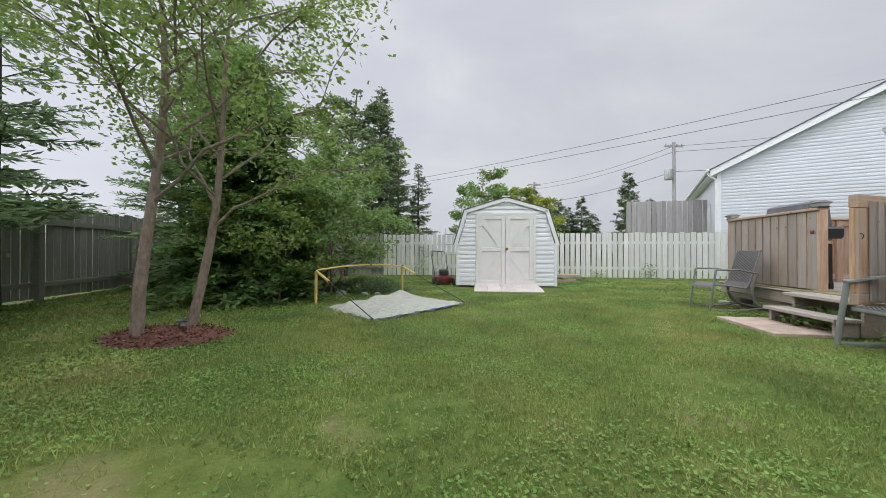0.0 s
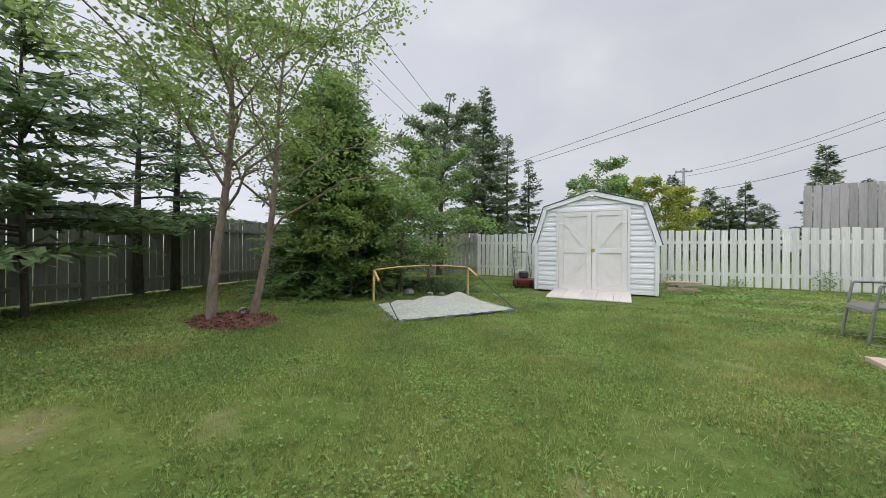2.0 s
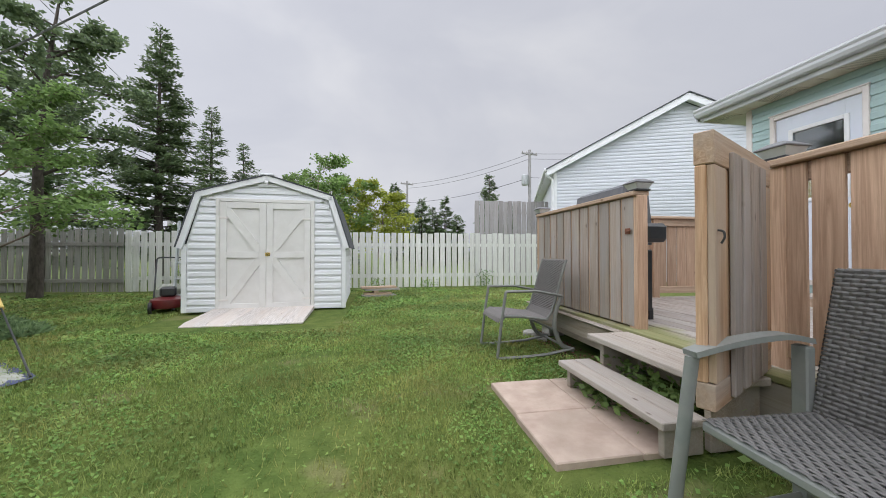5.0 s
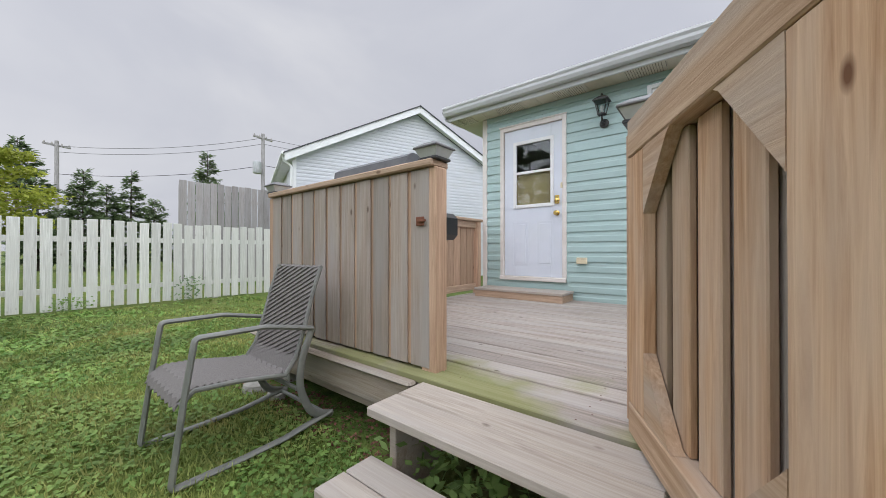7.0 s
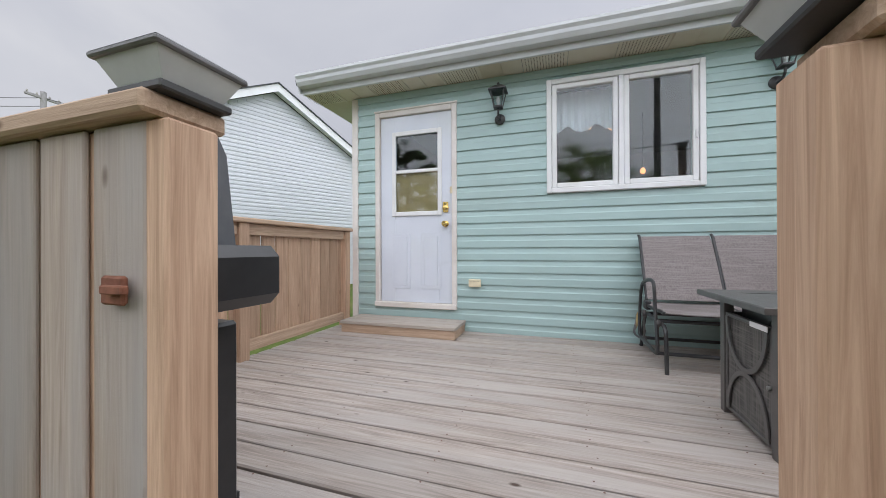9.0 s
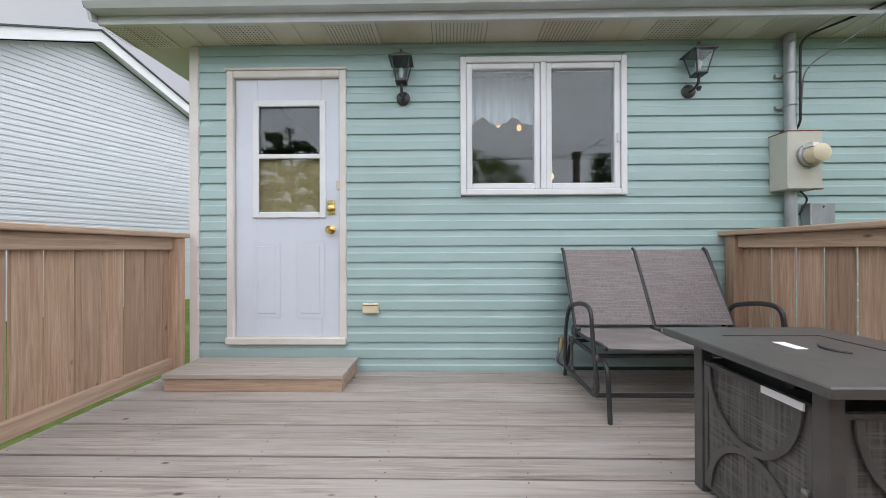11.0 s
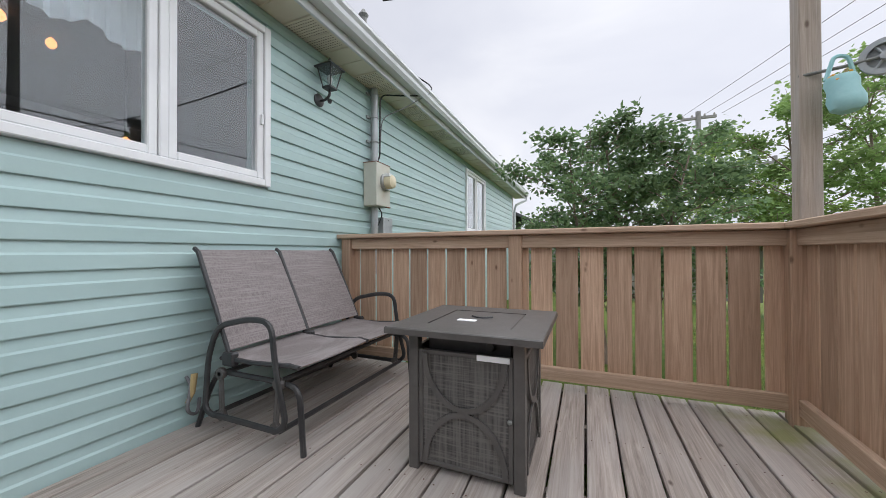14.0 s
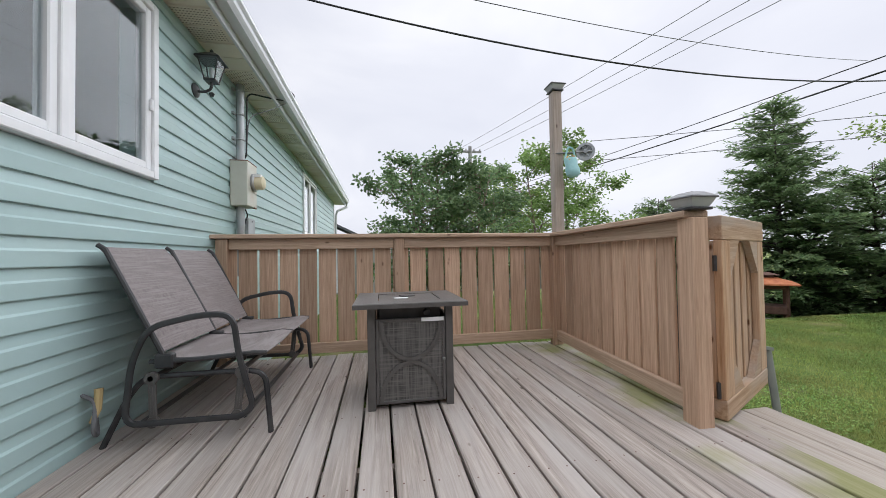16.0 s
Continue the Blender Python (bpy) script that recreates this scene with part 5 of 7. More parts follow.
def make_meter():
    m = thing("electric_meter", pose(WALL_X - 0.018, 2.27, 1.70), "beige electric meter box with rusty edges and a round glass meter", "meter")
    part("box", Shape().box(-0.15, -0.135, 0.06, 0.0, 0.115, 0.48, 0.006), METERBOX, m)
    part("rust_edge", Shape().box(-0.152, -0.137, 0.476, 0.0, 0.117, 0.483), RUST, m, "rusty edge")
    part("rust_edge", Shape().box(-0.152, -0.137, 0.057, -0.13, -0.06, 0.066), RUST, m, "rusty edge")
    part("meter_ring", Shape().lathe([(0.085, 0.0), (0.088, 0.02), (0.080, 0.03)], 24, pose(-0.15, -0.03, 0.30, 0, -90)), GALV, m, "grey steel ring", smooth=True)
    part("meter_dome", Shape().lathe([(0.066, 0.02), (0.066, 0.075), (0.063, 0.095), (0.045, 0.105), (0.002, 0.107)], 24, pose(-0.15, -0.03, 0.30, 0, -90)), IVORY, m, "cream meter dome", smooth=True)
    part("meter_label", Shape().box(-0.238, -0.016, 0.345, -0.17, 0.03, 0.372), PAPER, m)
    part("conduit", Shape().tube([(-0.05, -0.0, 0.48), (-0.05, -0.0, 1.232)], 0.036, 14), GALV, m, "grey galvanised conduit", smooth=True)
    part("conduit", Shape().tube([(-0.05, 0.0, 0.06), (-0.05, 0.0, -0.6)], 0.036, 14), GALV, m, "grey galvanised conduit", smooth=True)
    for z in (0.70, 0.94, 1.17):
        part("clamp", Shape().tube([(-0.05 + 0.039 * math.cos(a), 0.039 * math.sin(a), z) for a in np.linspace(0, 2 * math.pi, 13)[:-1]], 0.006, 6, closed=True).box(-0.02, 0.03, z - 0.012, 0.0, 0.075, z + 0.012), GALV, m)
    part("cable", Shape().tube(bend([(-0.05, -0.03, 0.50), (-0.09, -0.036, 0.56), (-0.095, -0.03, 0.9), (-0.10, -0.03, 1.18), (-0.22, -0.20, 1.22), (-0.36, -0.45, 1.30), (-0.42, -0.60, 1.42), (-0.32, -0.70, 1.55), (-0.2, -0.6, 1.62)], 0.08), 0.008, 8), WIRE, m, "black service cable", smooth=True)
    part("cable", Shape().tube(bend([(-0.09, -0.04, 0.62), (-0.11, -0.04, 0.95), (-0.25, -0.32, 1.15), (-0.40, -0.55, 1.36)], 0.1), 0.005, 6), GREYWIRE, m, smooth=True)
    part("cable", Shape().tube(bend([(-0.06, -0.06, 0.06), (-0.08, -0.1, 0.0), (-0.06, -0.05, -0.12)], 0.05), 0.006, 6), WIRE, m, smooth=True)
    b = thing("junction_box", pose(WALL_X - 0.018, 2.06, 1.50), "small grey utility box beside the meter pipe", "utility box")
    part("box", Shape().box(-0.08, -0.09, 0, 0, 0.09, 0.17, 0.008), GALV, b)
    part("screw", Shape().lathe([(0.008, 0), (0.006, 0.004)], 8, pose(-0.08, 0, 0.14, 0, -90)), BLACK, b)
    o = thing("outlet_cover", pose(WALL_X - 0.018, 5.436, 0.88), "ivory plastic outlet cover on the siding", "outlet cover")
    part("cover", Shape().box(-0.03, -0.062, -0.038, 0.0, 0.062, 0.04, 0.006), IVORY, o)
    part("flap_gap", Shape().box(-0.031, -0.058, 0.022, -0.028, 0.058, 0.026), BLACK, o)
    c = thing("cable_stub", pose(WALL_X - 0.018, 3.98, DECK_Z + 0.10) @ Matrix.Diagonal((1.5, 1.5, 1.3, 1)), "frayed tan cable stub sticking out of the siding", "cable")
    part("stub", Shape().tube(bend([(0, 0, 0.12), (-0.045, 0.01, 0.10), (-0.05, 0.03, 0.0), (-0.03, -0.02, -0.04), (-0.01, -0.04, 0.02)], 0.03), 0.006, 8), GREYWIRE, c, smooth=True)
    part("frayed_end", Shape().tube([(-0.045, 0.0, 0.14), (-0.05, 0.01, 0.07), (-0.04, 0.02, 0.03)], 0.011, 8, 0.007), CARDBOARD, c, "tan frayed end", smooth=True)
    mast = thing("roof_mast", pose(7.9, 1.2, 3.45), "dark metal service mast on the roof", "mast")
    part("mast_tube", Shape().tube([(0, 0, 0), (0, 0, 1.1)], 0.045, 12), GREYMETAL, mast, smooth=True)
    part("mast_head", Shape().lathe([(0.05, 1.1), (0.07, 1.14), (0.02, 1.22)], 12), GREYMETAL, mast)


def make_rocker(m, label):
    """Outdoor spring rocker; local -x its front."""
    c = thing("rocking_chair", m, label, "chair", "patio chairs")
    W = 0.265
    for s in (-1, 1):
        y = s * W
        part("side_frame", Shape().tube(bend([(0.275, y, 0.575), (0.02, y, 0.625), (-0.275, y, 0.625), (-0.315, y, 0.36), (-0.358, y, 0.016), (-0.12, y, 0.018), (0.12, y, 0.030), (0.39, y, 0.075)], 0.022), 0.0125, 10, flat=1.7), GREYMETAL, c, "taupe steel arm and leg", smooth=True)
        part("spring_curve", Shape().tube(bend([(0.275, y, 0.575), (0.215, y, 0.43), (0.195, y, 0.27), (0.27, y, 0.10), (0.40, y, 0.062)], 0.10), 0.0125, 10, flat=1.7), GREYMETAL, c, smooth=True)
        part("back_rail", Shape().tube([(0.13, y * 0.92, 0.345), (0.19, y * 0.92, 0.43), (0.245, y * 0.92, 0.60), (0.29, y * 0.92, 0.77), (0.34, y * 0.92, 0.915)], 0.012, 8), GREYMETAL, c, smooth=True)
        part("seat_rail", Shape().tube([(-0.325, y * 0.92, 0.35), (-0.27, y * 0.92, 0.395), (-0.10, y * 0.92, 0.385), (0.14, y * 0.92, 0.348)], 0.012, 8), GREYMETAL, c, smooth=True)
    for cx, cz in ((0.195, 0.26), (0.37, 0.064)):
        part("cross_bar", Shape().tube([(cx, -W * 0.95, cz), (cx, W * 0.95, cz)], 0.012, 8), GREYMETAL, c)
    body = [(-0.335, 0.335), (-0.325, 0.37), (-0.275, 0.405), (-0.12, 0.395), (0.05, 0.365), (0.145, 0.36), (0.195, 0.43), (0.225, 0.53), (0.255, 0.63), (0.28, 0.73), (0.31, 0.83), (0.335, 0.905), (0.347, 0.912)]
    dense = []
    for (xa, za), (xb, zb) in zip(body, body[1:]):
        k = max(2, int(math.hypot(xb - xa, zb - za) / 0.014))
        dense += [(xa + (xb - xa) * i / k, za + (zb - za) * i / k) for i in range(k)]
    rows = [[(x + 0.006 * (1 if (i + j) % 2 else -1), -W * 0.92 + W * 1.84 * j / 16, z + 0.006 * (1 if (i + j) % 2 else -1)) for j in range(17)] for i, (x, z) in enumerate(dense)]
    cut = next(i for i, (x, z) in enumerate(dense) if x > 0.12)
    part("seat", Shape().sheet(rows[:cut + 1], 0.006), WICKER, c, "woven grey-brown seat")
    part("backrest", Shape().sheet(rows[cut:], 0.006), WICKER, c, "woven grey-brown back")
    return c



def make_wicker(m):
    """Resin wicker armchair with broad arched arms; local -x its front."""
    c = thing("wicker_armchair", m, "grey woven wicker armchair with broad grey-green arms behind the gate", "chair", "patio chairs")
    for s in (-1, 1):
        y = s * 0.30
        rows = []
        for i in range(13):
            t = i / 12
            rows.append([(-0.27 + 0.50 * t, y + o * 0.032, 0.60 + 0.055 * math.sin(min(t * 1.25, 1) * math.pi * 0.5) - 0.02 * max(t - 0.8, 0) * 5) for o in (-1, 1)])
        part("arm", Shape().sheet(rows, 0.022), RESIN, c, "broad arched grey-green arm", smooth=True)
        part("front_leg", Shape().tube(bend([(-0.262, y, 0.598), (-0.345, y, 0.014), (-0.05, y, 0.016), (0.20, y, 0.035), (0.40, y, 0.08)], 0.03), 0.014, 10, flat=2.1), RESIN, c, "grey-green leg running into the rocker base", smooth=True)
        part("rear_leg", Shape().box(0.19, y - 0.030, 0.0, 0.23, y + 0.030, 0.625, 0.006), RESIN, c)
    part("seat_frame", Shape().box(-0.26, -0.27, 0.34, 0.22, 0.27, 0.38, 0.01), RESIN, c)

    def weave(name, p0, du, dv, nu, nv, nrm, label):
        """Over-and-under strands: short bulged pieces, every other one shifted."""
        sh = Shape()
        a, b, n = Vector(du) / nu, Vector(dv) / nv, Vector(nrm)
        for j in range(nv):
            for i in range(-1, nu):
                o = Vector(p0) + b * j + a * (i + (0.5 if j % 2 else 0.0))
                lo, hi = max(0.0, -(i + (0.5 if j % 2 else 0.0))), min(1.0, nu - (i + (0.5 if j % 2 else 0.0)))
                if hi - lo < 0.2:
                    continue
                prof = [(lo, 0.001), (lo + (hi - lo) * 0.3, 0.007), (lo + (hi - lo) * 0.7, 0.007), (hi, 0.001)]
                k = len(sh.v)
                for t, h in prof:
                    sh.v += [tuple(o + a * t + n * h + b * 0.06), tuple(o + a * t + n * (h + 0.003) + b * 0.5), tuple(o + a * t + n * h + b * 0.94)]
                for q in range(3):
                    for r in range(2):
                        sh.f.append((k + q * 3 + r, k + q * 3 + r + 1, k + q * 3 + 4 + r, k + q * 3 + 3 + r))
        tagged(part(name, sh, WICKER_STRAND, c, label), kind="stuff")
    part("back_panel", Shape().box(0.0, -0.268, 0.0, 0.05, 0.268, 0.58, 0.02), WICKER, c, "woven wicker back", m=pose(0.20, 0, 0.36, 0, 12, 0))
    t = Matrix.Rotation(radians(12), 4, 'Y')
    up = t @ Vector((0, 0, 0.57))
    base = Vector((0.20, 0, 0.365))
    weave("front_weave", base + Vector((0, -0.265, 0)), (0, 0.53, 0), up, 11, 34, t @ Vector((-1, 0, 0)), "woven grey strands")
    weave("rear_weave", base + t @ Vector((0.05, -0.265, 0)), (0, 0.53, 0), up, 11, 34, t @ Vector((1, 0, 0)), "woven grey strands")
    weave("edge_weave", base + t @ Vector((0.0, 0.268, 0)), t @ Vector((0.05, 0, 0)), up, 1, 34, (0, 1, 0), "woven grey strands")
    weave("seat_weave", (-0.26, -0.265, 0.381), (0, 0.53, 0), (0.47, 0, 0), 11, 28, (0, 0, 1), "woven grey strands")


make_glider()
make_fire_table()
make_lantern(5.178, 2.505)
make_lantern(2.99, 2.535)
make_meter()
make_rocker(pose(3.463, 6.16, 0.0), "taupe steel rocking chair with woven sling beside the deck screen")
make_wicker(pose(3.45, 3.66, 0.0, 0, 0, -3))


def make_bbq():
    b = thing("barbecue", pose(4.29, 5.92, DECK_Z), "black gas barbecue with a grey cover behind the privacy screen", "barbecue")
    part("cart", Shape().box(-0.14, -0.36, 0.08, 0.14, 0.36, 0.62, 0.01), BBQ, b)
    for u in (-0.13, 0.13):
        for v in (-0.33, 0.33):
            part("leg", Shape().box(u - 0.02, v - 0.02, 0, u + 0.02, v + 0.02, 0.10), BBQ, b)
    part("side_shelf", Shape().box(-0.13, -0.53, 0.68, 0.15, -0.37, 0.84, 0.03), BBQ, b, "black plastic side shelf")
    part("side_shelf", Shape().box(-0.13, 0.37, 0.70, 0.15, 0.55, 0.74, 0.01), BBQ, b)
    prof = [(-0.16, 0.66), (-0.17, 1.02), (-0.15, 1.17), (-0.10, 1.20), (0.05, 1.19), (0.10, 1.10), (0.13, 0.84), (0.13, 0.66)]
    part("hood", Shape().prism(prof, -0.36, 0.36, 1), BBQLID, b, "dark grey hood")
    part("hood_handle", Shape().tube([(0.165, -0.3, 0.82), (0.18, -0.25, 0.82), (0.18, 0.25, 0.82), (0.165, 0.3, 0.82)], 0.014, 8), GALV, b, smooth=True)


def make_shed():
    ang = math.degrees(math.atan2(9.07 - 8.962, 1.408 + 1.029))
    s = thing("shed", pose(-1.03, 8.965, 0, 0, 0, ang), "white barn-style garden shed with vinyl siding and a grey shingle roof", "shed")
    W, D = 2.44, 2.35
    out = [(-0.09, 1.07), (0.18, 1.95), (W / 2, 2.26), (W - 0.18, 1.95), (W + 0.09, 1.07)]

    def half(z):
        """Left edge of the front wall at height z."""
        if z <= 1.10:
            return 0.0
        if z <= 1.94:
            return (z - 1.10) / 0.84 * 0.22 - 0.0
        return 0.22 + (z - 1.94) / 0.31 * (W / 2 - 0.22)
    core = Shape().prism([(0.02, 0.03), (W - 0.02, 0.03), (W - 0.02, 1.1), (W - 0.24, 1.9), (W / 2, 2.2), (0.24, 1.9), (0.02, 1.1)], 0.022, D, 1)
    part("wall", core, WHITE_SIDING, s)
    c = 0.113
    d0, d1, dt = 0.52, 1.90, 1.81
    for i in range(19):
        z = 0.04 + i * c
        a = max(half(z + c), half(z)) + 0.045
        b = W - a
        if b - a < 0.3:
            break
        pieces = [(a, d0 - 0.05), (d1 + 0.05, b)] if z < dt - 0.02 else [(a, b)]
        for u0, u1 in pieces:
            if u1 - u0 > 0.03:
                prof = [(0.022, z + 0.004), (-0.008, z), (-0.010, z + 0.005), (-0.006, z + c * 0.55), (0.010, z + c * 0.65), (0.018, z + c), (0.022, z + c)]
                part("siding_board", Shape().prism(prof, u0, u1, 0), WHITE_SIDING, s)
    # side courses
    for xx, sg in ((0.0, -1), (W, 1)):
        for i in range(9):
            z = 0.04 + i * c
            prof = [(xx - sg * 0.02, z), (xx + sg * 0.012, z), (xx + sg * 0.010, z + c * 0.55), (xx, z + c * 0.65), (xx - sg * 0.004, z + c), (xx - sg * 0.02, z + c)]
            part("siding_board", Shape().prism(prof, 0.06, D, 1), WHITE_SIDING, s)
        part("corner_trim", Shape().box(xx - 0.035, -0.010, 0.03, xx + 0.035, 0.055, 1.12, 0.004), WHITE, s)
    fl = Shape()
    for (xa, za), (xb, zb) in zip(out, out[1:]):
        dx, dz = xb - xa, zb - za
        L = math.hypot(dx, dz)
        nx, nz = -dz / L, dx / L
        fl.prism([(xa, za), (xb, zb), (xb - nx * 0.085, zb - nz * 0.085), (xa - nx * 0.085, za - nz * 0.085)], -0.055, -0.012, 1)
    part("rake_trim", fl, WHITE, s)
    rf = Shape()
    for (xa, za), (xb, zb) in zip(out, out[1:]):
        dx, dz = xb - xa, zb - za
        L = math.hypot(dx, dz)
        nx, nz = -dz / L * 0.022, dx / L * 0.022
        rf.prism([(xa, za), (xb, zb), (xb + nx, zb + nz), (xa + nx, za + nz)], -0.065, D + 0.06, 1)
    part("roof", rf, SHINGLE, s, "grey shingle gambrel roof")
    part("ridge_vent", Shape().box(W / 2 - 0.10, -0.07, 2.255, W / 2 + 0.10, D, 2.295, 0.012), GUTTER, s)
    part("porch_light", Shape().lathe([(0.02, 0), (0.03, 0.03), (0.01, 0.06)], 12, pose(W / 2, -0.05, 2.14, 90)), PAPER, s)
    j = Shape().box(d0 - 0.06, -0.030, 0.04, d0 - 0.004, 0.02, dt + 0.06, 0.004).box(d1 + 0.004, -0.030, 0.04, d1 + 0.06, 0.02, dt + 0.06, 0.004).box(d0 - 0.004, -0.030, dt + 0.006, d1 + 0.004, 0.02, dt + 0.06, 0.004)
    part("door_frame", j, SHED_DOOR, s)
    mid = (d0 + d1) / 2
    for a, b, flip in ((d0, mid - 0.003, 1), (mid + 0.003, d1, -1)):
        leaf = part("door_leaf", Shape().box(a, -0.010, 0.06, b, 0.014, dt, 0.003), SHED_DOOR, s, "cream-white double shed door leaf")
        fr = Shape().box(a, -0.036, 0.06, a + 0.10, -0.0105, dt, 0.003).box(b - 0.10, -0.036, 0.06, b, -0.0105, dt, 0.003)
        fr.box(a + 0.10, -0.036, dt - 0.10, b - 0.10, -0.0105, dt, 0.003).box(a + 0.10, -0.036, 0.06, b - 0.10, -0.0105, 0.16, 0.003).box(a + 0.10, -0.036, 0.90, b - 0.10, -0.0105, 1.0, 0.003)
        part("door_batten", fr, SHED_DOOR, leaf)
        for za, zb, dirn in ((1.0, dt - 0.10, -flip), (0.16, 0.90, flip)):
            u0, u1 = (a + 0.10, b - 0.10) if dirn > 0 else (b - 0.10, a + 0.10)
            k = 0.055 if u1 > u0 else -0.055
            br = Shape().prism([(u0, za), (u0 + k, za), (u1, zb - 0.12), (u1, zb), (u1 - k, zb), (u0, za + 0.12)], -0.034, -0.0105, 1)
            part("diagonal_batten", br, SHED_DOOR, leaf)
        hx = a + 0.02 if flip > 0 else b - 0.10
        for z in (0.22, 1.55):
            part("hinge", Shape().box(hx - 0.03, -0.043, z - 0.015, hx + 0.11, -0.0365, z + 0.015, 0.002), TRIM, leaf)
    part("hasp", Shape().box(mid - 0.01, -0.052, 0.93, mid + 0.06, -0.0365, 0.99, 0.004), BRASS, s, "brass hasp")
    ramp = thing("ramp", pose(-1.03, 8.965, 0, 0, 0, ang), "worn white-painted wooden ramp at the shed doors", "ramp")
    for i in range(5):
        a = 0.44 + i * 0.306
        part("board", Shape().prism([(-0.01, 0.03), (-0.01, 0.09), (-0.95, 0.045), (-1.10, 0.015), (-1.10, 0.0)], a, a + 0.30, 0), RAMP, ramp)


def make_mower():
    m = thing("lawn_mower", pose(-1.45, 9.35, 0.0, 0, 0, 25), "red push lawn mower parked beside the shed", "mower")
    part("deck_housing", Shape().lathe([(0.24, 0.08), (0.26, 0.12), (0.24, 0.22), (0.12, 0.26)], 20), RED, m, "red mower housing", smooth=True)
    part("engine", Shape().box(-0.11, -0.11, 0.26, 0.11, 0.11, 0.42, 0.03), BLACK, m)
    for x in (-0.22, 0.22):
        for y in (-0.2, 0.2):
            part("wheel", Shape().lathe([(0.09, -0.02), (0.10, 0.0), (0.09, 0.02)], 16, pose(x, y, 0.10, 0, 90)), BLACK, m)
    part("grass_bag", Shape().box(-0.2, 0.2, 0.14, 0.2, 0.5, 0.44, 0.09), NET, m, "grey fabric bag")
    part("handle_bar", Shape().tube(bend([(-0.2, 0.1, 0.2), (-0.2, 0.6, 0.9), (0.2, 0.6, 0.9), (0.2, 0.1, 0.2)], 0.06), 0.012, 8), BLACK, m, smooth=True)
    l = thing("ladder", pose(-1.27, 9.45, 0, -6), "pale aluminium ladder leaning on the shed's side", "ladder")
    for x in (-0.16, 0.16):
        part("rail", Shape().box(x - 0.012, -0.03, 0, x + 0.012, 0.03, 1.55, 0.003), GUTTER, l)
    for i in range(5):
        part("rung", Shape().box(-0.15, -0.03, 0.25 + i * 0.28, 0.15, 0.03, 0.275 + i * 0.28, 0.003), GUTTER, l)
    w = thing("lumber_pile", pose(1.95, 10.9, 0.0, 0, 0, 10), "short stack of weathered boards beside the shed", "lumber")
    for i, (a, b, z) in enumerate(((-0.35, 0.4, 0.0), (-0.3, 0.3, 0.045), (-0.28, 0.5, 0.135), (-0.36, 0.42, 0.18))):
        part("plank", Shape().box(a, -0.2 + 0.02 * i, z, b, 0.05 + 0.02 * i, z + 0.04, 0.004), CEDAR_X if i % 2 else GREYRAIL, w)
    part("plank", Shape().box(-0.1, -0.2, 0.09, 0.0, 0.1, 0.134), CEDAR_X, w)


def make_trampoline_net():
    """Collapsed soccer-style rebounder: sheet on the ground, yellow posts, top bar and guy ropes."""
    t = thing("collapsed_net_frame", pose(0, 0, 0), "collapsed play goal with yellow foam poles and an off-white sheet", "play goal")
    a, b, c, d = Vector((-2.75, 5.20, 0)), Vector((-1.63, 4.40, 0)), Vector((-0.60, 6.05, 0)), Vector((-1.95, 7.0, 0))
    pl, pr = Vector((-3.02, 5.52, 0)), Vector((-2.05, 7.37, 0))
    rng = random.Random(3)
    rows = []
    n = 34
    for i in range(n + 1):
        row = []
        for j in range(n + 1):
            u, v = i / n, j / n
            p = (a * (1 - u) + b * u) * (1 - v) + (d * (1 - u) + c * u) * v
            f = noise.noise(Vector((u * 4, v * 3.2, 1.3))) * 0.5 + noise.noise(Vector((u * 9 + v * 5, v * 2.5, 4.3))) * 0.5
            edge = min(u, v, 1 - u, 1 - v)
            h = 0.02 + min(edge * 6, 1) * (0.055 + 0.13 * max(f, -0.25)) + 0.10 * math.exp(-((u - 0.15) ** 2 + (v - 0.85) ** 2) / 0.02)
            row.append((p.x + 0.02 * f, p.y + 0.02 * f, h))
        rows.append(row)
    part("sheet", Shape().sheet(rows), NET, t, "crumpled off-white sheet", smooth=True)
    for p, q, w in ((a, b, 0.035), (b, c, 0.055), (c, d, 0.04), (a, d, 0.035)):
        e = (q - p).normalized()
        s = Vector((-e.y, e.x, 0)) * w
        rr = [[tuple(p.lerp(q, k / 20) + s * o + Vector((0, 0, 0.018 + 0.012 * math.sin(k * 1.7 + o)))) for o in (-1, 0, 1)] for k in range(21)]
        part("border", Shape().sheet(rr), NAVY, t, "navy fabric border", smooth=True)
    for p in (pl, pr):
        part("foam_post", Shape().tube([p + Vector((0, 0, 0.0)), p + Vector((0, 0, 0.56))], 0.024, 12), YELLOW, t, "yellow foam post", smooth=True)
        part("knuckle", Shape().lathe([(0.02, -0.03), (0.032, 0.0), (0.02, 0.03)], 10, Matrix.Translation(p + Vector((0, 0, 0.575)))), BLACK, t)
    mid = pl.lerp(pr, 0.5) + Vector((0, 0, 0.64))
    part("top_bar", Shape().tube([pl + Vector((0, 0, 0.58)), pl.lerp(pr, 0.25) + Vector((0, 0, 0.625)), mid, pl.lerp(pr, 0.75) + Vector((0, 0, 0.625)), pr + Vector((0, 0, 0.58))], 0.014, 10), YELLOW, t, "bowed yellow top bar", smooth=True)
    for p, q in ((pl, b), (pr, c)):
        p2 = p + Vector((0, 0, 0.57))
        q2 = q + Vector((0, 0, 0.03))
        k = p2.lerp(q2, 0.26)
        part("foam_strut", Shape().tube([p2, k], 0.023, 10), YELLOW, t, "yellow foam strut", smooth=True)
        part("strut", Shape().tube([k, q2], 0.008, 8), BLACK, t, smooth=True)


make_bbq()
make_shed()
make_mower()
make_trampoline_net()


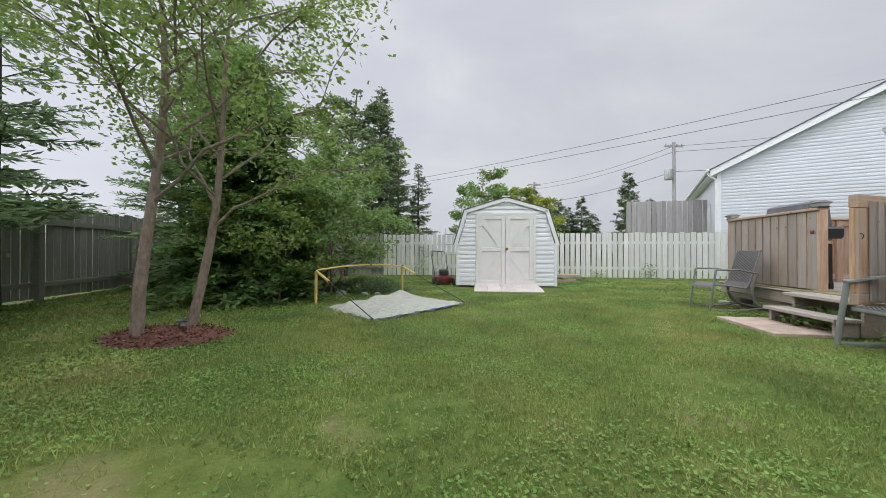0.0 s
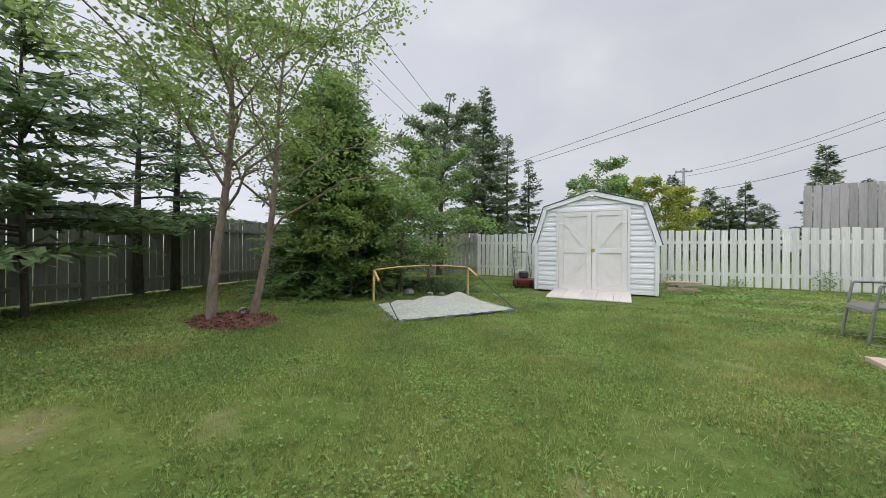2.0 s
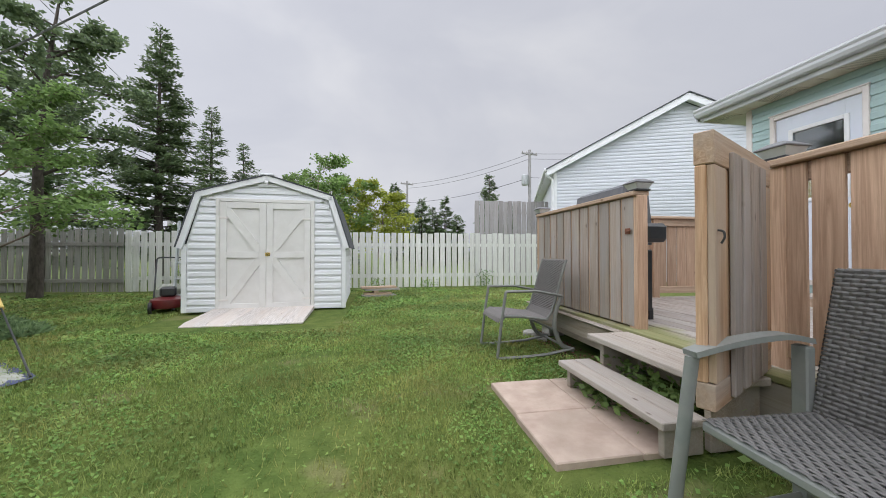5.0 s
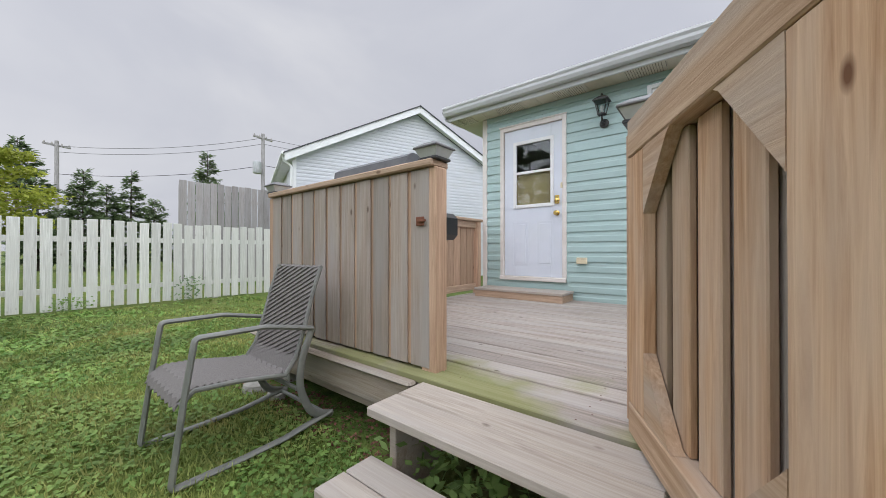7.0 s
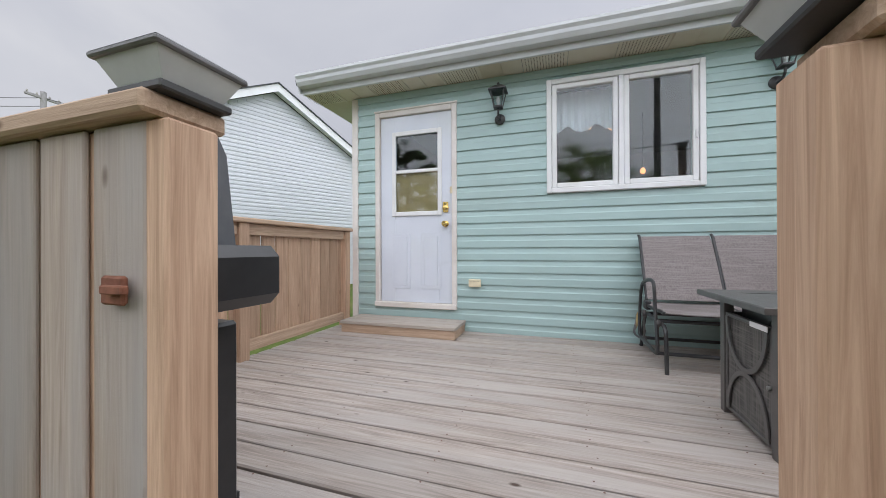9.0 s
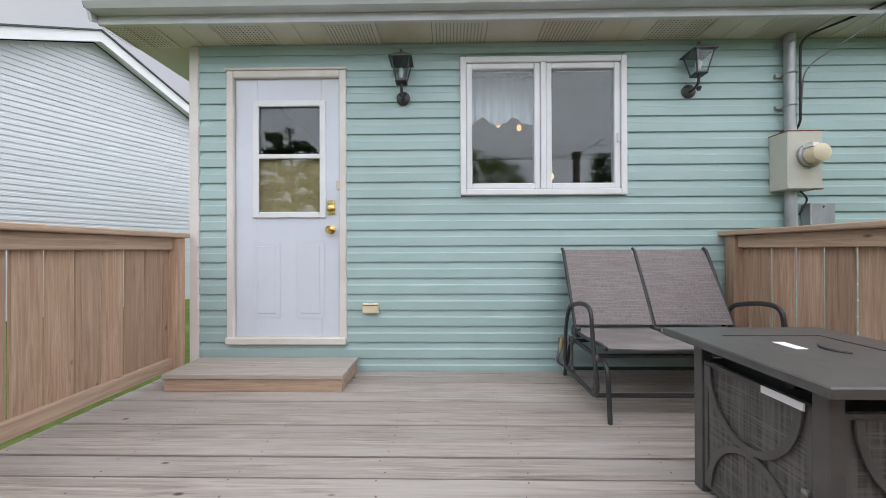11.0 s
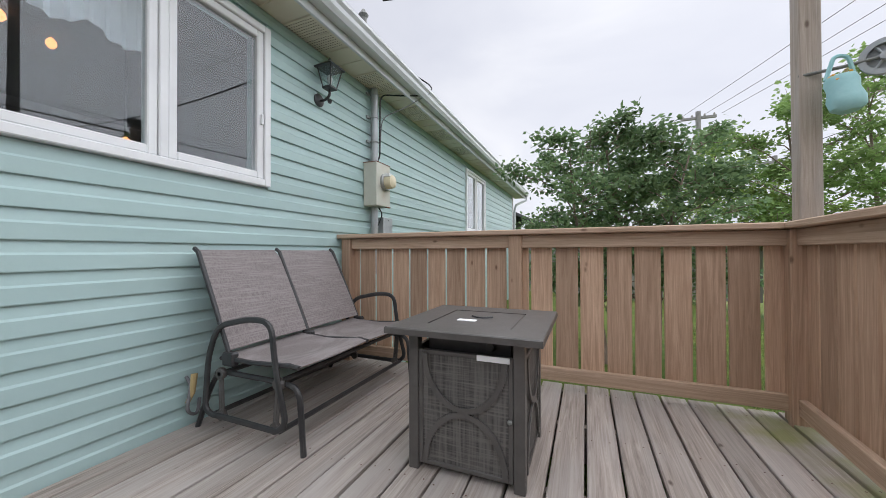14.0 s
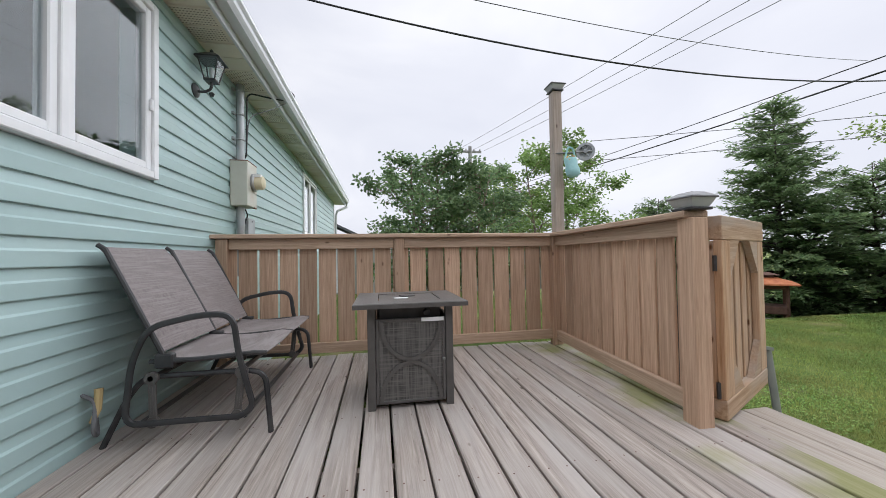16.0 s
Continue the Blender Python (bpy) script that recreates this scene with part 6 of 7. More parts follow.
# ---- house next door ----
def make_neighbour():
    h = thing("neighbour_house", pose(7.75, 14.15, 0, 0, 0, -22) @ pose(-7.95, 0.30, 0), "white vinyl-sided house with a wide gable beyond the fence", "house")
    xe, ze, xa, za, x2 = 7.95, 3.89, 12.40, 6.10, 16.85
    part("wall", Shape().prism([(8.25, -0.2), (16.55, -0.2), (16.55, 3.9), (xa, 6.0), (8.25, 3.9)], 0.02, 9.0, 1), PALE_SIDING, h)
    c = 0.115
    for i in range(60):
        z = 0.9 + i * c
        if z > 5.9:
            break
        k = max(0.0, (z + c - 3.95) / 2.05)
        a, b = 8.30 + k * 4.1, 16.5 - k * 4.1
        if b - a < 0.2:
            break
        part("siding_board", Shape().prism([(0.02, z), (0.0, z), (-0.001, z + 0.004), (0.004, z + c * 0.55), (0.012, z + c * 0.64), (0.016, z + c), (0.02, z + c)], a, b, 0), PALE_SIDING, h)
    part("corner_trim", Shape().box(8.20, -0.02, 0, 8.31, 0.05, 3.95), WHITE, h)
    for s, xs in ((1, xe), (-1, x2)):
        part("rake_board", Shape().prism([(xs, ze + 0.02), (xa, za + 0.10), (xa, za - 0.14), (xs + s * 0.02, ze - 0.21)], -0.30, -0.26, 1), WHITE, h)
        part("soffit", Shape().prism([(xs, ze - 0.11), (xa, za - 0.06), (xa, za - 0.08), (xs, ze - 0.13)], -0.26, 0.0, 1), WHITE, h)
        part("roof", Shape().prism([(xs - s * 0.03, ze), (xa, za + 0.09), (xa, za + 0.125), (xs - s * 0.03, ze + 0.035)], -0.34, 9.3, 1), SHINGLE, h, "dark grey shingle roof")
    part("eave_soffit", Shape().box(7.95, -0.26, 3.80, 8.26, 9.2, 3.82), WHITE, h)
    part("gutter", Shape().box(7.86, -0.28, 3.86, 7.97, 9.2, 3.97, 0.02), WHITE, h)
    part("downspout", Shape().tube(bend([(7.92, -0.1, 3.86), (7.95, -0.1, 3.72), (8.16, -0.05, 3.58), (8.17, -0.05, 0.2)], 0.06), 0.04, 8), WHITE, h, smooth=True)
    part("side_window", Shape().box(8.235, 2.0, 1.6, 8.252, 3.2, 2.8).box(8.22, 1.9, 1.5, 8.24, 2.0, 2.9), WHITE, h)
    f = thing("far_house", pose(9.6, -22.0, 0), "small blue-grey house far down the street", "house")
    part("wall", Shape().box(-2.5, -3, 0, 2.5, 3, 2.6), FARWALL, f)
    part("roof", Shape().prism([(-2.9, 2.55), (0, 3.9), (2.9, 2.55), (2.9, 2.7), (0, 4.1), (-2.9, 2.7)], -3.3, 3.3, 1), SHINGLE, f)
    for x in (-1.4, 0.6):
        wdw = part("window", Shape().box(x, 3.0, 1.2, x + 0.9, 3.04, 2.1), WHITE, f)
        part("pane", Shape().box(x + 0.08, 3.04, 1.28, x + 0.82, 3.05, 2.02), ROOM, wdw)


# ---- trees ----
def leaf_quads(centres, rng, length, width, up=0.4, droop=0.0):
    """Leaf blades, each a folded diamond, at the centres."""
    n = len(centres)
    d = rng.normal(size=(n, 3))
    d[:, 2] = d[:, 2] * 0.5 - droop
    d /= np.linalg.norm(d, axis=1)[:, None]
    nrm = rng.normal(size=(n, 3)) * 0.7 + np.array([0, 0, up])
    s = np.cross(d, nrm)
    s /= np.linalg.norm(s, axis=1)[:, None] + 1e-9
    L = rng.uniform(0.65, 1.2, n)[:, None] * length
    Wd = rng.uniform(0.7, 1.2, n)[:, None] * width
    c = np.asarray(centres)
    v = np.stack([c, c + d * L * 0.45 + s * Wd, c + d * L, c + d * L * 0.45 - s * Wd], 1).reshape(-1, 3)
    return v, np.arange(n * 4).reshape(-1, 4)


def broadleaf(name, x, y, z, trunks, height, crown_r, crown_lo, leaves, size, leaf_mat, bark, label, seed, spread=0.55, limb_n=11, trunk_r=0.06, droop=0.15, category="tree", group="", squash=1.0, lean=(0, 0)):
    """Tapered trunk or trunks, limbs, twigs and many single leaves gathered at the twigs."""
    rng = np.random.default_rng(seed)
    th = thing(name, pose(x, y, z), label, category, group)
    anchors = []
    for ti, (tx, ty, lx, ly, hs) in enumerate(trunks):
        H = height * hs
        n = 9
        pts = []
        for i in range(n + 1):
            t = i / n
            pts.append(Vector((tx + lx * t + 0.07 * math.sin(t * 5 + seed + ti), ty + ly * t + 0.06 * math.cos(t * 6 + seed * 2 + ti), H * t * 0.88)))
        part("trunk", Shape().tube([pts[0] - Vector((0, 0, 0.05))] + pts, trunk_r * 1.08, 10, trunk_r * 0.16), bark, th, smooth=True)
        for k in range(limb_n):
            t0 = crown_lo / H + (0.93 - crown_lo / H) * (k + rng.uniform(0, 0.8)) / limb_n
            b = pts[min(int(t0 * n), n - 1)].lerp(pts[min(int(t0 * n) + 1, n)], t0 * n - int(t0 * n))
            a = k * 2.4 + rng.uniform(-0.5, 0.5)
            frac = (t0 - crown_lo / H) / (1 - crown_lo / H)
            reach = crown_r * (0.95 - 0.55 * frac ** 1.5) * rng.uniform(0.75, 1.1)
            out = Vector((math.cos(a), math.sin(a) * squash, 0))
            end = b + out * reach + Vector((0, 0, reach * spread * rng.uniform(0.6, 1.3)))
            path = []
            for i in range(7):
                t = i / 6
                p = b.lerp(end, t) + Vector((rng.normal() * 0.05, rng.normal() * 0.05, 0.12 * reach * math.sin(t * math.pi))) * (t > 0)
                path.append(p)
            r0 = trunk_r * 0.33 * (1 - 0.5 * frac)
            limbs = Shape().tube(path, r0, 6, max(r0 * 0.18, 0.0045))
            for m in range(9):
                t = 0.25 + 0.75 * (m + rng.uniform(0, 1)) / 9
                i = min(int(t * 6), 5)
                p = path[i].lerp(path[i + 1], t * 6 - i)
                a2 = a + rng.choice([-1, 1]) * rng.uniform(0.4, 1.3)
                tl = reach * rng.uniform(0.22, 0.5) * (1.2 - 0.5 * t)
                e = p + Vector((math.cos(a2), math.sin(a2) * squash, rng.uniform(0.0, 0.7))) * tl
                mid = p.lerp(e, 0.5) + Vector((rng.normal(), rng.normal(), rng.normal())) * 0.04
                limbs.tube([p, mid, e], max(r0 * 0.28, 0.006), 4, 0.003)
                anchors += [(tuple(mid.lerp(e, q)), tl) for q in (0.15, 0.5, 0.8, 1.0)] + [(tuple(e), tl)]
            anchors += [(tuple(path[-1]), reach * 0.3)] * 2
            part("limb", limbs, bark, th)
        anchors += [(tuple(pts[-1]), 0.3)] * 5 + [(tuple(pts[-2]), 0.4)] * 5
    A = np.array([a for a, _ in anchors])
    S = np.array([min(s, 0.7) for _, s in anchors])
    idx = rng.integers(0, len(A), leaves)
    c = A[idx] + np.clip(rng.normal(size=(leaves, 3)), -1.5, 1.5) * (S[idx] * 0.21 + 0.03)[:, None] * np.array([1, 1, 0.75])
    c = c[c[:, 2] > crown_lo * 0.6]
    v, f = leaf_quads(c, rng, size, size * 0.27, droop=droop)
    part("crown", raw_mesh("crown", v, f, leaf_mat), leaf_mat, th)
    return th


def conifer(name, x, y, z, height, radius, lo, seed, material, label, whorl=0.24, per=7, fine=1.0, bent=0.0, sparse=0.0, trunk_r=0.0, shape=0.85, group="", twig=0.055, lean=0.0, spray=1.0):
    """Straight trunk, whorled drooping branches, flat sprays of needles along them."""
    rng = np.random.default_rng(seed)
    th = thing(name, pose(x, y, z), label, "tree", group)
    tr = trunk_r or 0.018 * height
    part("trunk", Shape().tube([(lean * t * t * height, 0.03 * math.sin(t * 4 + seed), height * t - 0.05 * (t == 0)) for t in np.linspace(0, 1, 9)], tr, 9, 0.008), DARKBARK, th, smooth=True)
    br = Shape()
    V = []
    zz = lo
    while zz < height * 0.985:
        t = zz / height
        reach0 = radius * max(1 - (zz - lo * 0.5) / (height - lo * 0.5), 0.02) ** shape
        for k in range(per):
            if rng.random() < sparse:
                continue
            a = rng.uniform(0, 2 * math.pi)
            reach = reach0 * rng.uniform(0.6, 1.12) + 0.05
            rise = 0.10 + 0.45 * t
            bx = lean * t * t * height
            dirx, diry = math.cos(a) + bent, math.sin(a)
            zb = zz + rng.uniform(-0.5, 0.5) * whorl
            pts = []
            for i in range(6):
                s = i / 5
                pts.append((bx + dirx * reach * s, diry * reach * s, zb + reach * (rise * s - 0.42 * s * s * (1 - t) + 0.10 * s ** 4)))
            br.tube(pts, 0.006 + 0.011 * reach, 4, 0.003)
            P = np.array(pts)
            m = max(int(reach / twig * 1.15 * fine), 3)
            s = rng.uniform(0.12, 1.0, m)
            i = np.minimum((s * 5).astype(int), 4)
            p = P[i] + (P[i + 1] - P[i]) * (s * 5 - i)[:, None]
            side = rng.choice([-1, 1], m)
            aa = a + side * rng.uniform(0.35, 1.0, m)
            L = (0.10 + 0.34 * reach * (1.05 - s) + 0.05) * rng.uniform(0.6, 1.2, m)
            d = np.stack([np.cos(aa), np.sin(aa), rng.normal(-0.12, 0.16, m)], 1)
            # each side twig carries a handful of narrow needle sprays
            for q in range(5):
                o = p + d * (L * q / 5)[:, None]
                a3 = aa + rng.normal(0, 0.55, m)
                d3 = np.stack([np.cos(a3), np.sin(a3), rng.normal(0.0, 0.3, m)], 1)
                ln = spray * (0.055 + 0.30 * L)[:, None] * rng.uniform(0.7, 1.3, m)[:, None]
                w = np.stack([-np.sin(a3), np.cos(a3), rng.normal(0, 0.4, m)], 1) * (0.012 + 0.045 * L)[:, None] * spray
                V.append(np.stack([o - w * 0.3, o + d3 * ln * 0.5 + w, o + d3 * ln, o + d3 * ln * 0.5 - w], 1).reshape(-1, 3))
        zz += whorl * (0.75 + 0.5 * (1 - t))
    tagged(part("branch_frame", br, DARKBARK, th), kind="stuff")
    V = np.concatenate(V)
    part("crown", raw_mesh("crown", V, np.arange(len(V)).reshape(-1, 4), material), material, th)
    return th


def make_trees():
    broadleaf("maple_tree", -3.51, 3.15, 0, ((0, 0, -0.10, 0.15, 1.0),), 5.3, 2.1, 1.55, 10000, 0.070, LEAF_LIGHT, BARK, "young tree with tan trunk and bright green leaves in mulch", 11, spread=0.72, limb_n=18, trunk_r=0.062)
    broadleaf("maple_tree", -3.40, 3.52, 0, ((0, 0, 0.25, 0.45, 1.0),), 5.0, 2.1, 1.25, 9000, 0.070, LEAF_LIGHT, BARK, "leaning young tree with forked tan trunk and bright green leaves", 12, spread=0.72, limb_n=16, trunk_r=0.054)
    conifer("spruce_tree", -6.04, 1.98, -0.02, 4.6, 2.0, 0.9, 21, NEEDLE, "dark green spruce with wide low branches by the grey fence", per=7, trunk_r=0.045, whorl=0.28)
    conifer("spruce_tree", -7.62, 3.75, 0, 4.7, 2.2, 1.5, 22, NEEDLE, "tall sparse spruce with a bare lower trunk by the grey fence", per=5, sparse=0.35, whorl=0.34, trunk_r=0.09)
    conifer("spruce_tree", -7.85, 4.5, 0, 5.0, 2.2, 1.5, 23, NEEDLE, "tall sparse spruce with a dark bare trunk by the fence", per=5, sparse=0.35, whorl=0.34, trunk_r=0.10)
    conifer("spruce_tree", -7.6, 0.4, -0.2, 5.0, 1.9, 0.7, 24, NEEDLE, "dark green spruce with hanging branches near the fence", per=6, sparse=0.2)
    conifer("fir_tree", -5.1, 6.5, 0, 5.0, 2.05, 0.12, 25, NEEDLE_BRIGHT, "dense bushy fir reaching down to the lawn", per=11, fine=1.5, whorl=0.19, shape=0.7)
    conifer("fir_tree", -6.6, 7.6, 0, 6.0, 2.1, 0.3, 26, NEEDLE, "dense dark green fir behind the lawn", per=9, fine=1.2, shape=0.75)
    broadleaf("bush", -3.75, 7.15, 0, ((0, 0, 0.2, 0.1, 1), (-0.3, 0.3, -0.3, 0.2, 1.0), (0.2, -0.2, 0.5, -0.2, 0.9)), 2.7, 1.2, 0.3, 7500, 0.10, LEAF_MID, BARK, "leafy green shrub at the foot of the firs", 31, limb_n=9, trunk_r=0.03, category="bush")
    broadleaf("bush", -4.3, 5.75, 0, ((0, 0, 0.1, 0.1, 1), (0.35, 0.1, 0.3, 0.2, 0.9), (-0.3, 0.1, -0.4, 0, 0.9)), 2.3, 0.95, 0.2, 7000, 0.085, LEAF_LIGHT, BARK, "bright green leafy shrub growing through the fir", 32, limb_n=9, trunk_r=0.025, category="bush")
    broadleaf("maple_tree", -4.6, 9.8, 0, ((0, 0, 0.4, -0.1, 1.0),), 4.4, 1.7, 0.9, 8500, 0.105, LEAF_MID, BARK, "mid-green leafy tree in front of the back fence", 33, limb_n=13, trunk_r=0.06)
    conifer("dead_spruce", -7.97, 10.26, 0, 8.3, 1.1, 3.0, 27, NEEDLE_FAR, "tall thin half-bare spruce with grey twigs", sparse=0.5, fine=0.35, whorl=0.3)
    broadleaf("pine_tree", -5.35, 11.7, 0, ((0, 0, 0.45, -0.1, 1.0),), 7.3, 1.7, 3.0, 9000, 0.13, NEEDLE_FAR, DARKBARK, "tall wind-shaped pine with an open irregular crown", 34, limb_n=18, trunk_r=0.13, spread=0.3, droop=-0.1)
    conifer("spruce_tree", -5.6, 16.4, 0, 8.8, 2.1, 1.0, 28, NEEDLE_FAR, "tall pointed spruce beyond the back fence", fine=1.1, twig=0.065, spray=1.25, per=7)
    conifer("spruce_tree", -6.0, 21.0, 0, 8.0, 1.7, 0.8, 29, NEEDLE_FAR, "pointed spruce with ragged branches beyond the back fence", fine=1.1, twig=0.065, sparse=0.2, spray=1.25, per=7)
    conifer("spruce_tree", -4.95, 22.0, 0, 6.6, 1.5, 0.8, 31, NEEDLE_FAR, "ragged spruce leaning with the wind beyond the back fence", fine=1.1, twig=0.065, sparse=0.25, spray=1.3, per=7, bent=0.3)
    conifer("spruce_tree", -7.8, 15.0, 0, 7.2, 2.2, 0.8, 30, NEEDLE, "dark spruce beyond the back fence", fine=0.9, twig=0.08)
    conifer("spruce_tree", -9.6, 9.5, 0, 7.0, 2.3, 1.0, 46, NEEDLE, "dark spruce standing by the grey fence", fine=0.9, twig=0.08)
    broadleaf("maple_tree", -0.95, 18.8, 0, ((0, 0, 0.2, 0, 1.0), (0.5, 0, 0.5, 0, 0.85)), 5.9, 2.1, 1.0, 9000, 0.16, LEAF_MID, BARK, "leafy green tree behind the shed", 35, limb_n=12)
    broadleaf("birch_tree", 0.9, 19.6, 0, ((0, 0, 0.1, 0, 1.0), (0.8, 0, 0.5, 0, 0.8)), 5.0, 1.8, 0.8, 8000, 0.16, LEAF_YELLOW, BARK, "yellow-green leafy tree behind the white fence", 36, limb_n=12)
    conifer("spruce_tree", 2.9, 28.4, 0, 6.0, 1.5, 3.4, 37, NEEDLE_FAR, "wind-bent flat-topped pine on the skyline", fine=1.0, twig=0.09, bent=0.35, sparse=0.3, spray=2.0)
    for k, (tx, ty, hh, rr) in enumerate(((5.0, 29.0, 5.0, 1.6), (6.0, 30.2, 4.6, 1.5), (6.9, 29.6, 5.5, 1.1), (11.0, 31.0, 7.7, 1.7), (3.6, 31, 4.2, 1.5), (8.4, 32, 4.3, 1.5), (-0.9, 27, 5.0, 1.6), (10.1, 27.4, 5.0, 1.3), (13.5, 33, 5.6, 1.6))):
        conifer("far_spruce", tx, ty, 0, hh, rr, 0.5, 50 + k, NEEDLE_FAR, "small ragged spruce on the skyline beyond the fence", fine=1.0, twig=0.09, whorl=0.28, spray=2.0, group="far spruces")
    # south and west of the deck
    broadleaf("lilac_bush", 4.68, 0.60, -0.02, ((0, 0, 0.1, 0, 1), (0.25, 0.1, 0.3, 0.05, 0.95), (-0.3, 0, -0.35, 0.05, 0.92), (-0.05, -0.2, 0, -0.25, 0.9)), 3.2, 0.95, 0.5, 19000, 0.074, LEAF_DEEP, BARK, "dense dark green lilac bush beyond the deck railing", 41, limb_n=13, trunk_r=0.035, spread=0.7, category="bush")
    broadleaf("maple_tree", -0.3, -4.3, -0.4, ((0, 0, 0.2, 0, 1), (0.9, 0.2, 0.7, 0, 0.9)), 5.9, 2.2, 1.4, 13000, 0.115, LEAF_MID, BARK, "green maple behind the clothesline post", 42, limb_n=13)
    broadleaf("maple_tree", 2.2, -6.0, -0.3, ((0, 0, -0.2, 0, 1), (-1.0, 0.2, -0.5, 0, 0.9)), 4.6, 1.7, 1.0, 8500, 0.11, LEAF_LIGHT, BARK, "light green leafy tree behind the lilac", 43, limb_n=12)
    conifer("blue_spruce", -4.95, -1.75, -0.5, 5.9, 2.6, 0.25, 44, NEEDLE, "broad dark spruce with tiered branches on the lawn's edge", per=9, fine=1.25, shape=0.75)
    conifer("blue_spruce", -6.9, -0.9, -0.5, 4.0, 2.5, 0.2, 45, NEEDLE, "broad dark spruce reaching down to the grass", per=9, fine=1.2, shape=0.7)
    conifer("blue_spruce", -3.2, -3.9, -0.5, 3.5, 2.2, 0.15, 47, NEEDLE, "low dark spruce reaching down to the grass", per=9, fine=1.2, shape=0.7)
    broadleaf("bush", -3.6, -2.2, -0.5, ((0, 0, 0.2, 0, 1), (0.3, 0.2, 0.3, 0, 0.9)), 2.2, 0.8, 0.3, 3600, 0.10, LEAF_LIGHT, BARK, "bright green sapling in front of the spruces", 48, limb_n=9, trunk_r=0.02, category="bush")


# ---- yard clutter ----
def make_yard():
    rng = np.random.default_rng(8)
    rows = []
    for i in range(13):
        r = i / 12
        rows.append([(-3.45 + 0.64 * r * math.cos(a) * (1 + 0.08 * math.sin(3 * a)), 3.30 + 0.46 * r * math.sin(a) * (1 + 0.08 * math.cos(2 * a)), 0.055 * (1 - r ** 3) + 0.004) for a in np.linspace(0, 2 * math.pi, 33)])
    bed = thing("mulch_bed", pose(0, 0, 0), "low oval bed of red-brown bark mulch round two trunks", "mulch")
    part("mound", Shape().sheet(rows), MULCH, bed, smooth=True)
    n = 1600
    r, a = np.sqrt(rng.random(n)) * 0.99, rng.uniform(0, 2 * np.pi, n)
    c = np.stack([-3.45 + 0.66 * r * np.cos(a), 3.30 + 0.48 * r * np.sin(a), 0.055 * (1 - r ** 3) + 0.008 + rng.uniform(0, 0.012, n)], 1)
    v, f = leaf_quads(c, rng, 0.05, 0.011, up=1.5)
    tagged(part("chips", raw_mesh("chips", v, f, MULCH), MULCH, bed), kind="stuff")
    st = thing("stake_light", pose(-3.33, 3.36, 0.03), "small black solar stake light in the mulch", "garden light")
    part("stake", Shape().tube([(0, 0, 0), (0, 0, 0.12)], 0.010, 8), BLACK, st)
    part("lens", Shape().lathe([(0.022, 0.08), (0.03, 0.125)], 14), CAPGLASS, st)
    part("hood", Shape().lathe([(0.055, 0.125), (0.06, 0.135), (0.03, 0.155)], 16), BLACK, st, smooth=True)
    # low shrub mound with stones
    m = thing("ground_shrub", pose(-2.95, 7.75, 0.0), "low spreading dark green juniper mound", "bush")
    k = 9000
    u, b = np.sqrt(rng.random(k)), rng.uniform(0, 2 * np.pi, k)
    c = np.stack([1.0 * u * np.cos(b), 0.6 * u * np.sin(b), 0.24 * (1 - u ** 2) * rng.uniform(0.4, 1.05, k) + 0.02], 1)
    v, f = leaf_quads(c, rng, 0.09, 0.012, up=0.6, droop=-0.5)
    part("foliage", raw_mesh("foliage", v, f, NEEDLE), NEEDLE, m)
    part("stem", Shape().tube([(0, 0, -0.02), (0.2, 0.1, 0.06), (0.6, 0.2, 0.1)], 0.02, 6), DARKBARK, m)
    for sx, sy, sr in ((-3.20, 6.85, 0.15), (-2.75, 7.0, 0.08), (-2.5, 7.08, 0.07), (-3.6, 6.9, 0.09), (3.80, 6.75, 0.10), (3.83, 6.5, 0.07)):
        s = Shape().lathe([(sr * 0.5, -sr * 0.3), (sr, 0.0), (sr * 0.85, sr * 0.45), (sr * 0.35, sr * 0.68)], 11)
        s.v = [(a * (1 + 0.22 * noise.noise(Vector((a * 9 + sx, b * 9, c * 9)))), b * (1 + 0.22 * noise.noise(Vector((b * 9, c * 9 + sy, a * 9)))) * 0.8, c) for a, b, c in s.v]
        single("stone", s, STONE, "rounded grey field stone lying on the grass", "stone", pose(sx, sy, 0.0, 0, 0, sx * 77), "stones", smooth=True)
    # weeds under the steps and by the fence
    for wx, wy, h, cnt, mat_, lb in ((3.72, 4.72, 0.24, 420, LEAF_MID, "green weeds growing under the deck steps"), (3.45, 4.9, 0.12, 160, LEAF_MID, "green weeds growing between steps and slabs"), (4.9, 12.33, 0.5, 160, LEAF_DEEP, "weed shoots against the white fence"), (-2.7, 12.45, 1.1, 160, LEAF_MID, "thin climbing weed against the white fence"), (3.3, 12.33, 0.25, 120, LEAF_MID, "weed shoots against the white fence"), (1.9, 12.35, 0.3, 120, LEAF_MID, "weed shoots against the white fence")):
        w = thing("weed", pose(wx, wy, 0), lb, "weeds", "weeds")
        c = rng.normal(size=(cnt, 3)) * np.array([0.13 if wy > 10 else 0.05, 0.05 if wy > 10 else 0.2, 0]) + np.stack([np.zeros(cnt), np.zeros(cnt), rng.uniform(0.01, h, cnt)], 1)
        v, f = leaf_quads(c, rng, 0.06, 0.017, up=0.8)
        part("leaves", raw_mesh("leaves", v, f, mat_), mat_, w)
        part("stem", Shape().tube([(0, 0, -0.01), (0.02, 0.0, h * 0.5), (-0.02, 0.02, h)], 0.004, 5), mat_, w)
    # gravel strip along the deck's foot
    k = 900
    c = np.stack([rng.uniform(3.72, 4.05, k), rng.uniform(5.2, 7.0, k), rng.uniform(0.0, 0.02, k)], 1)
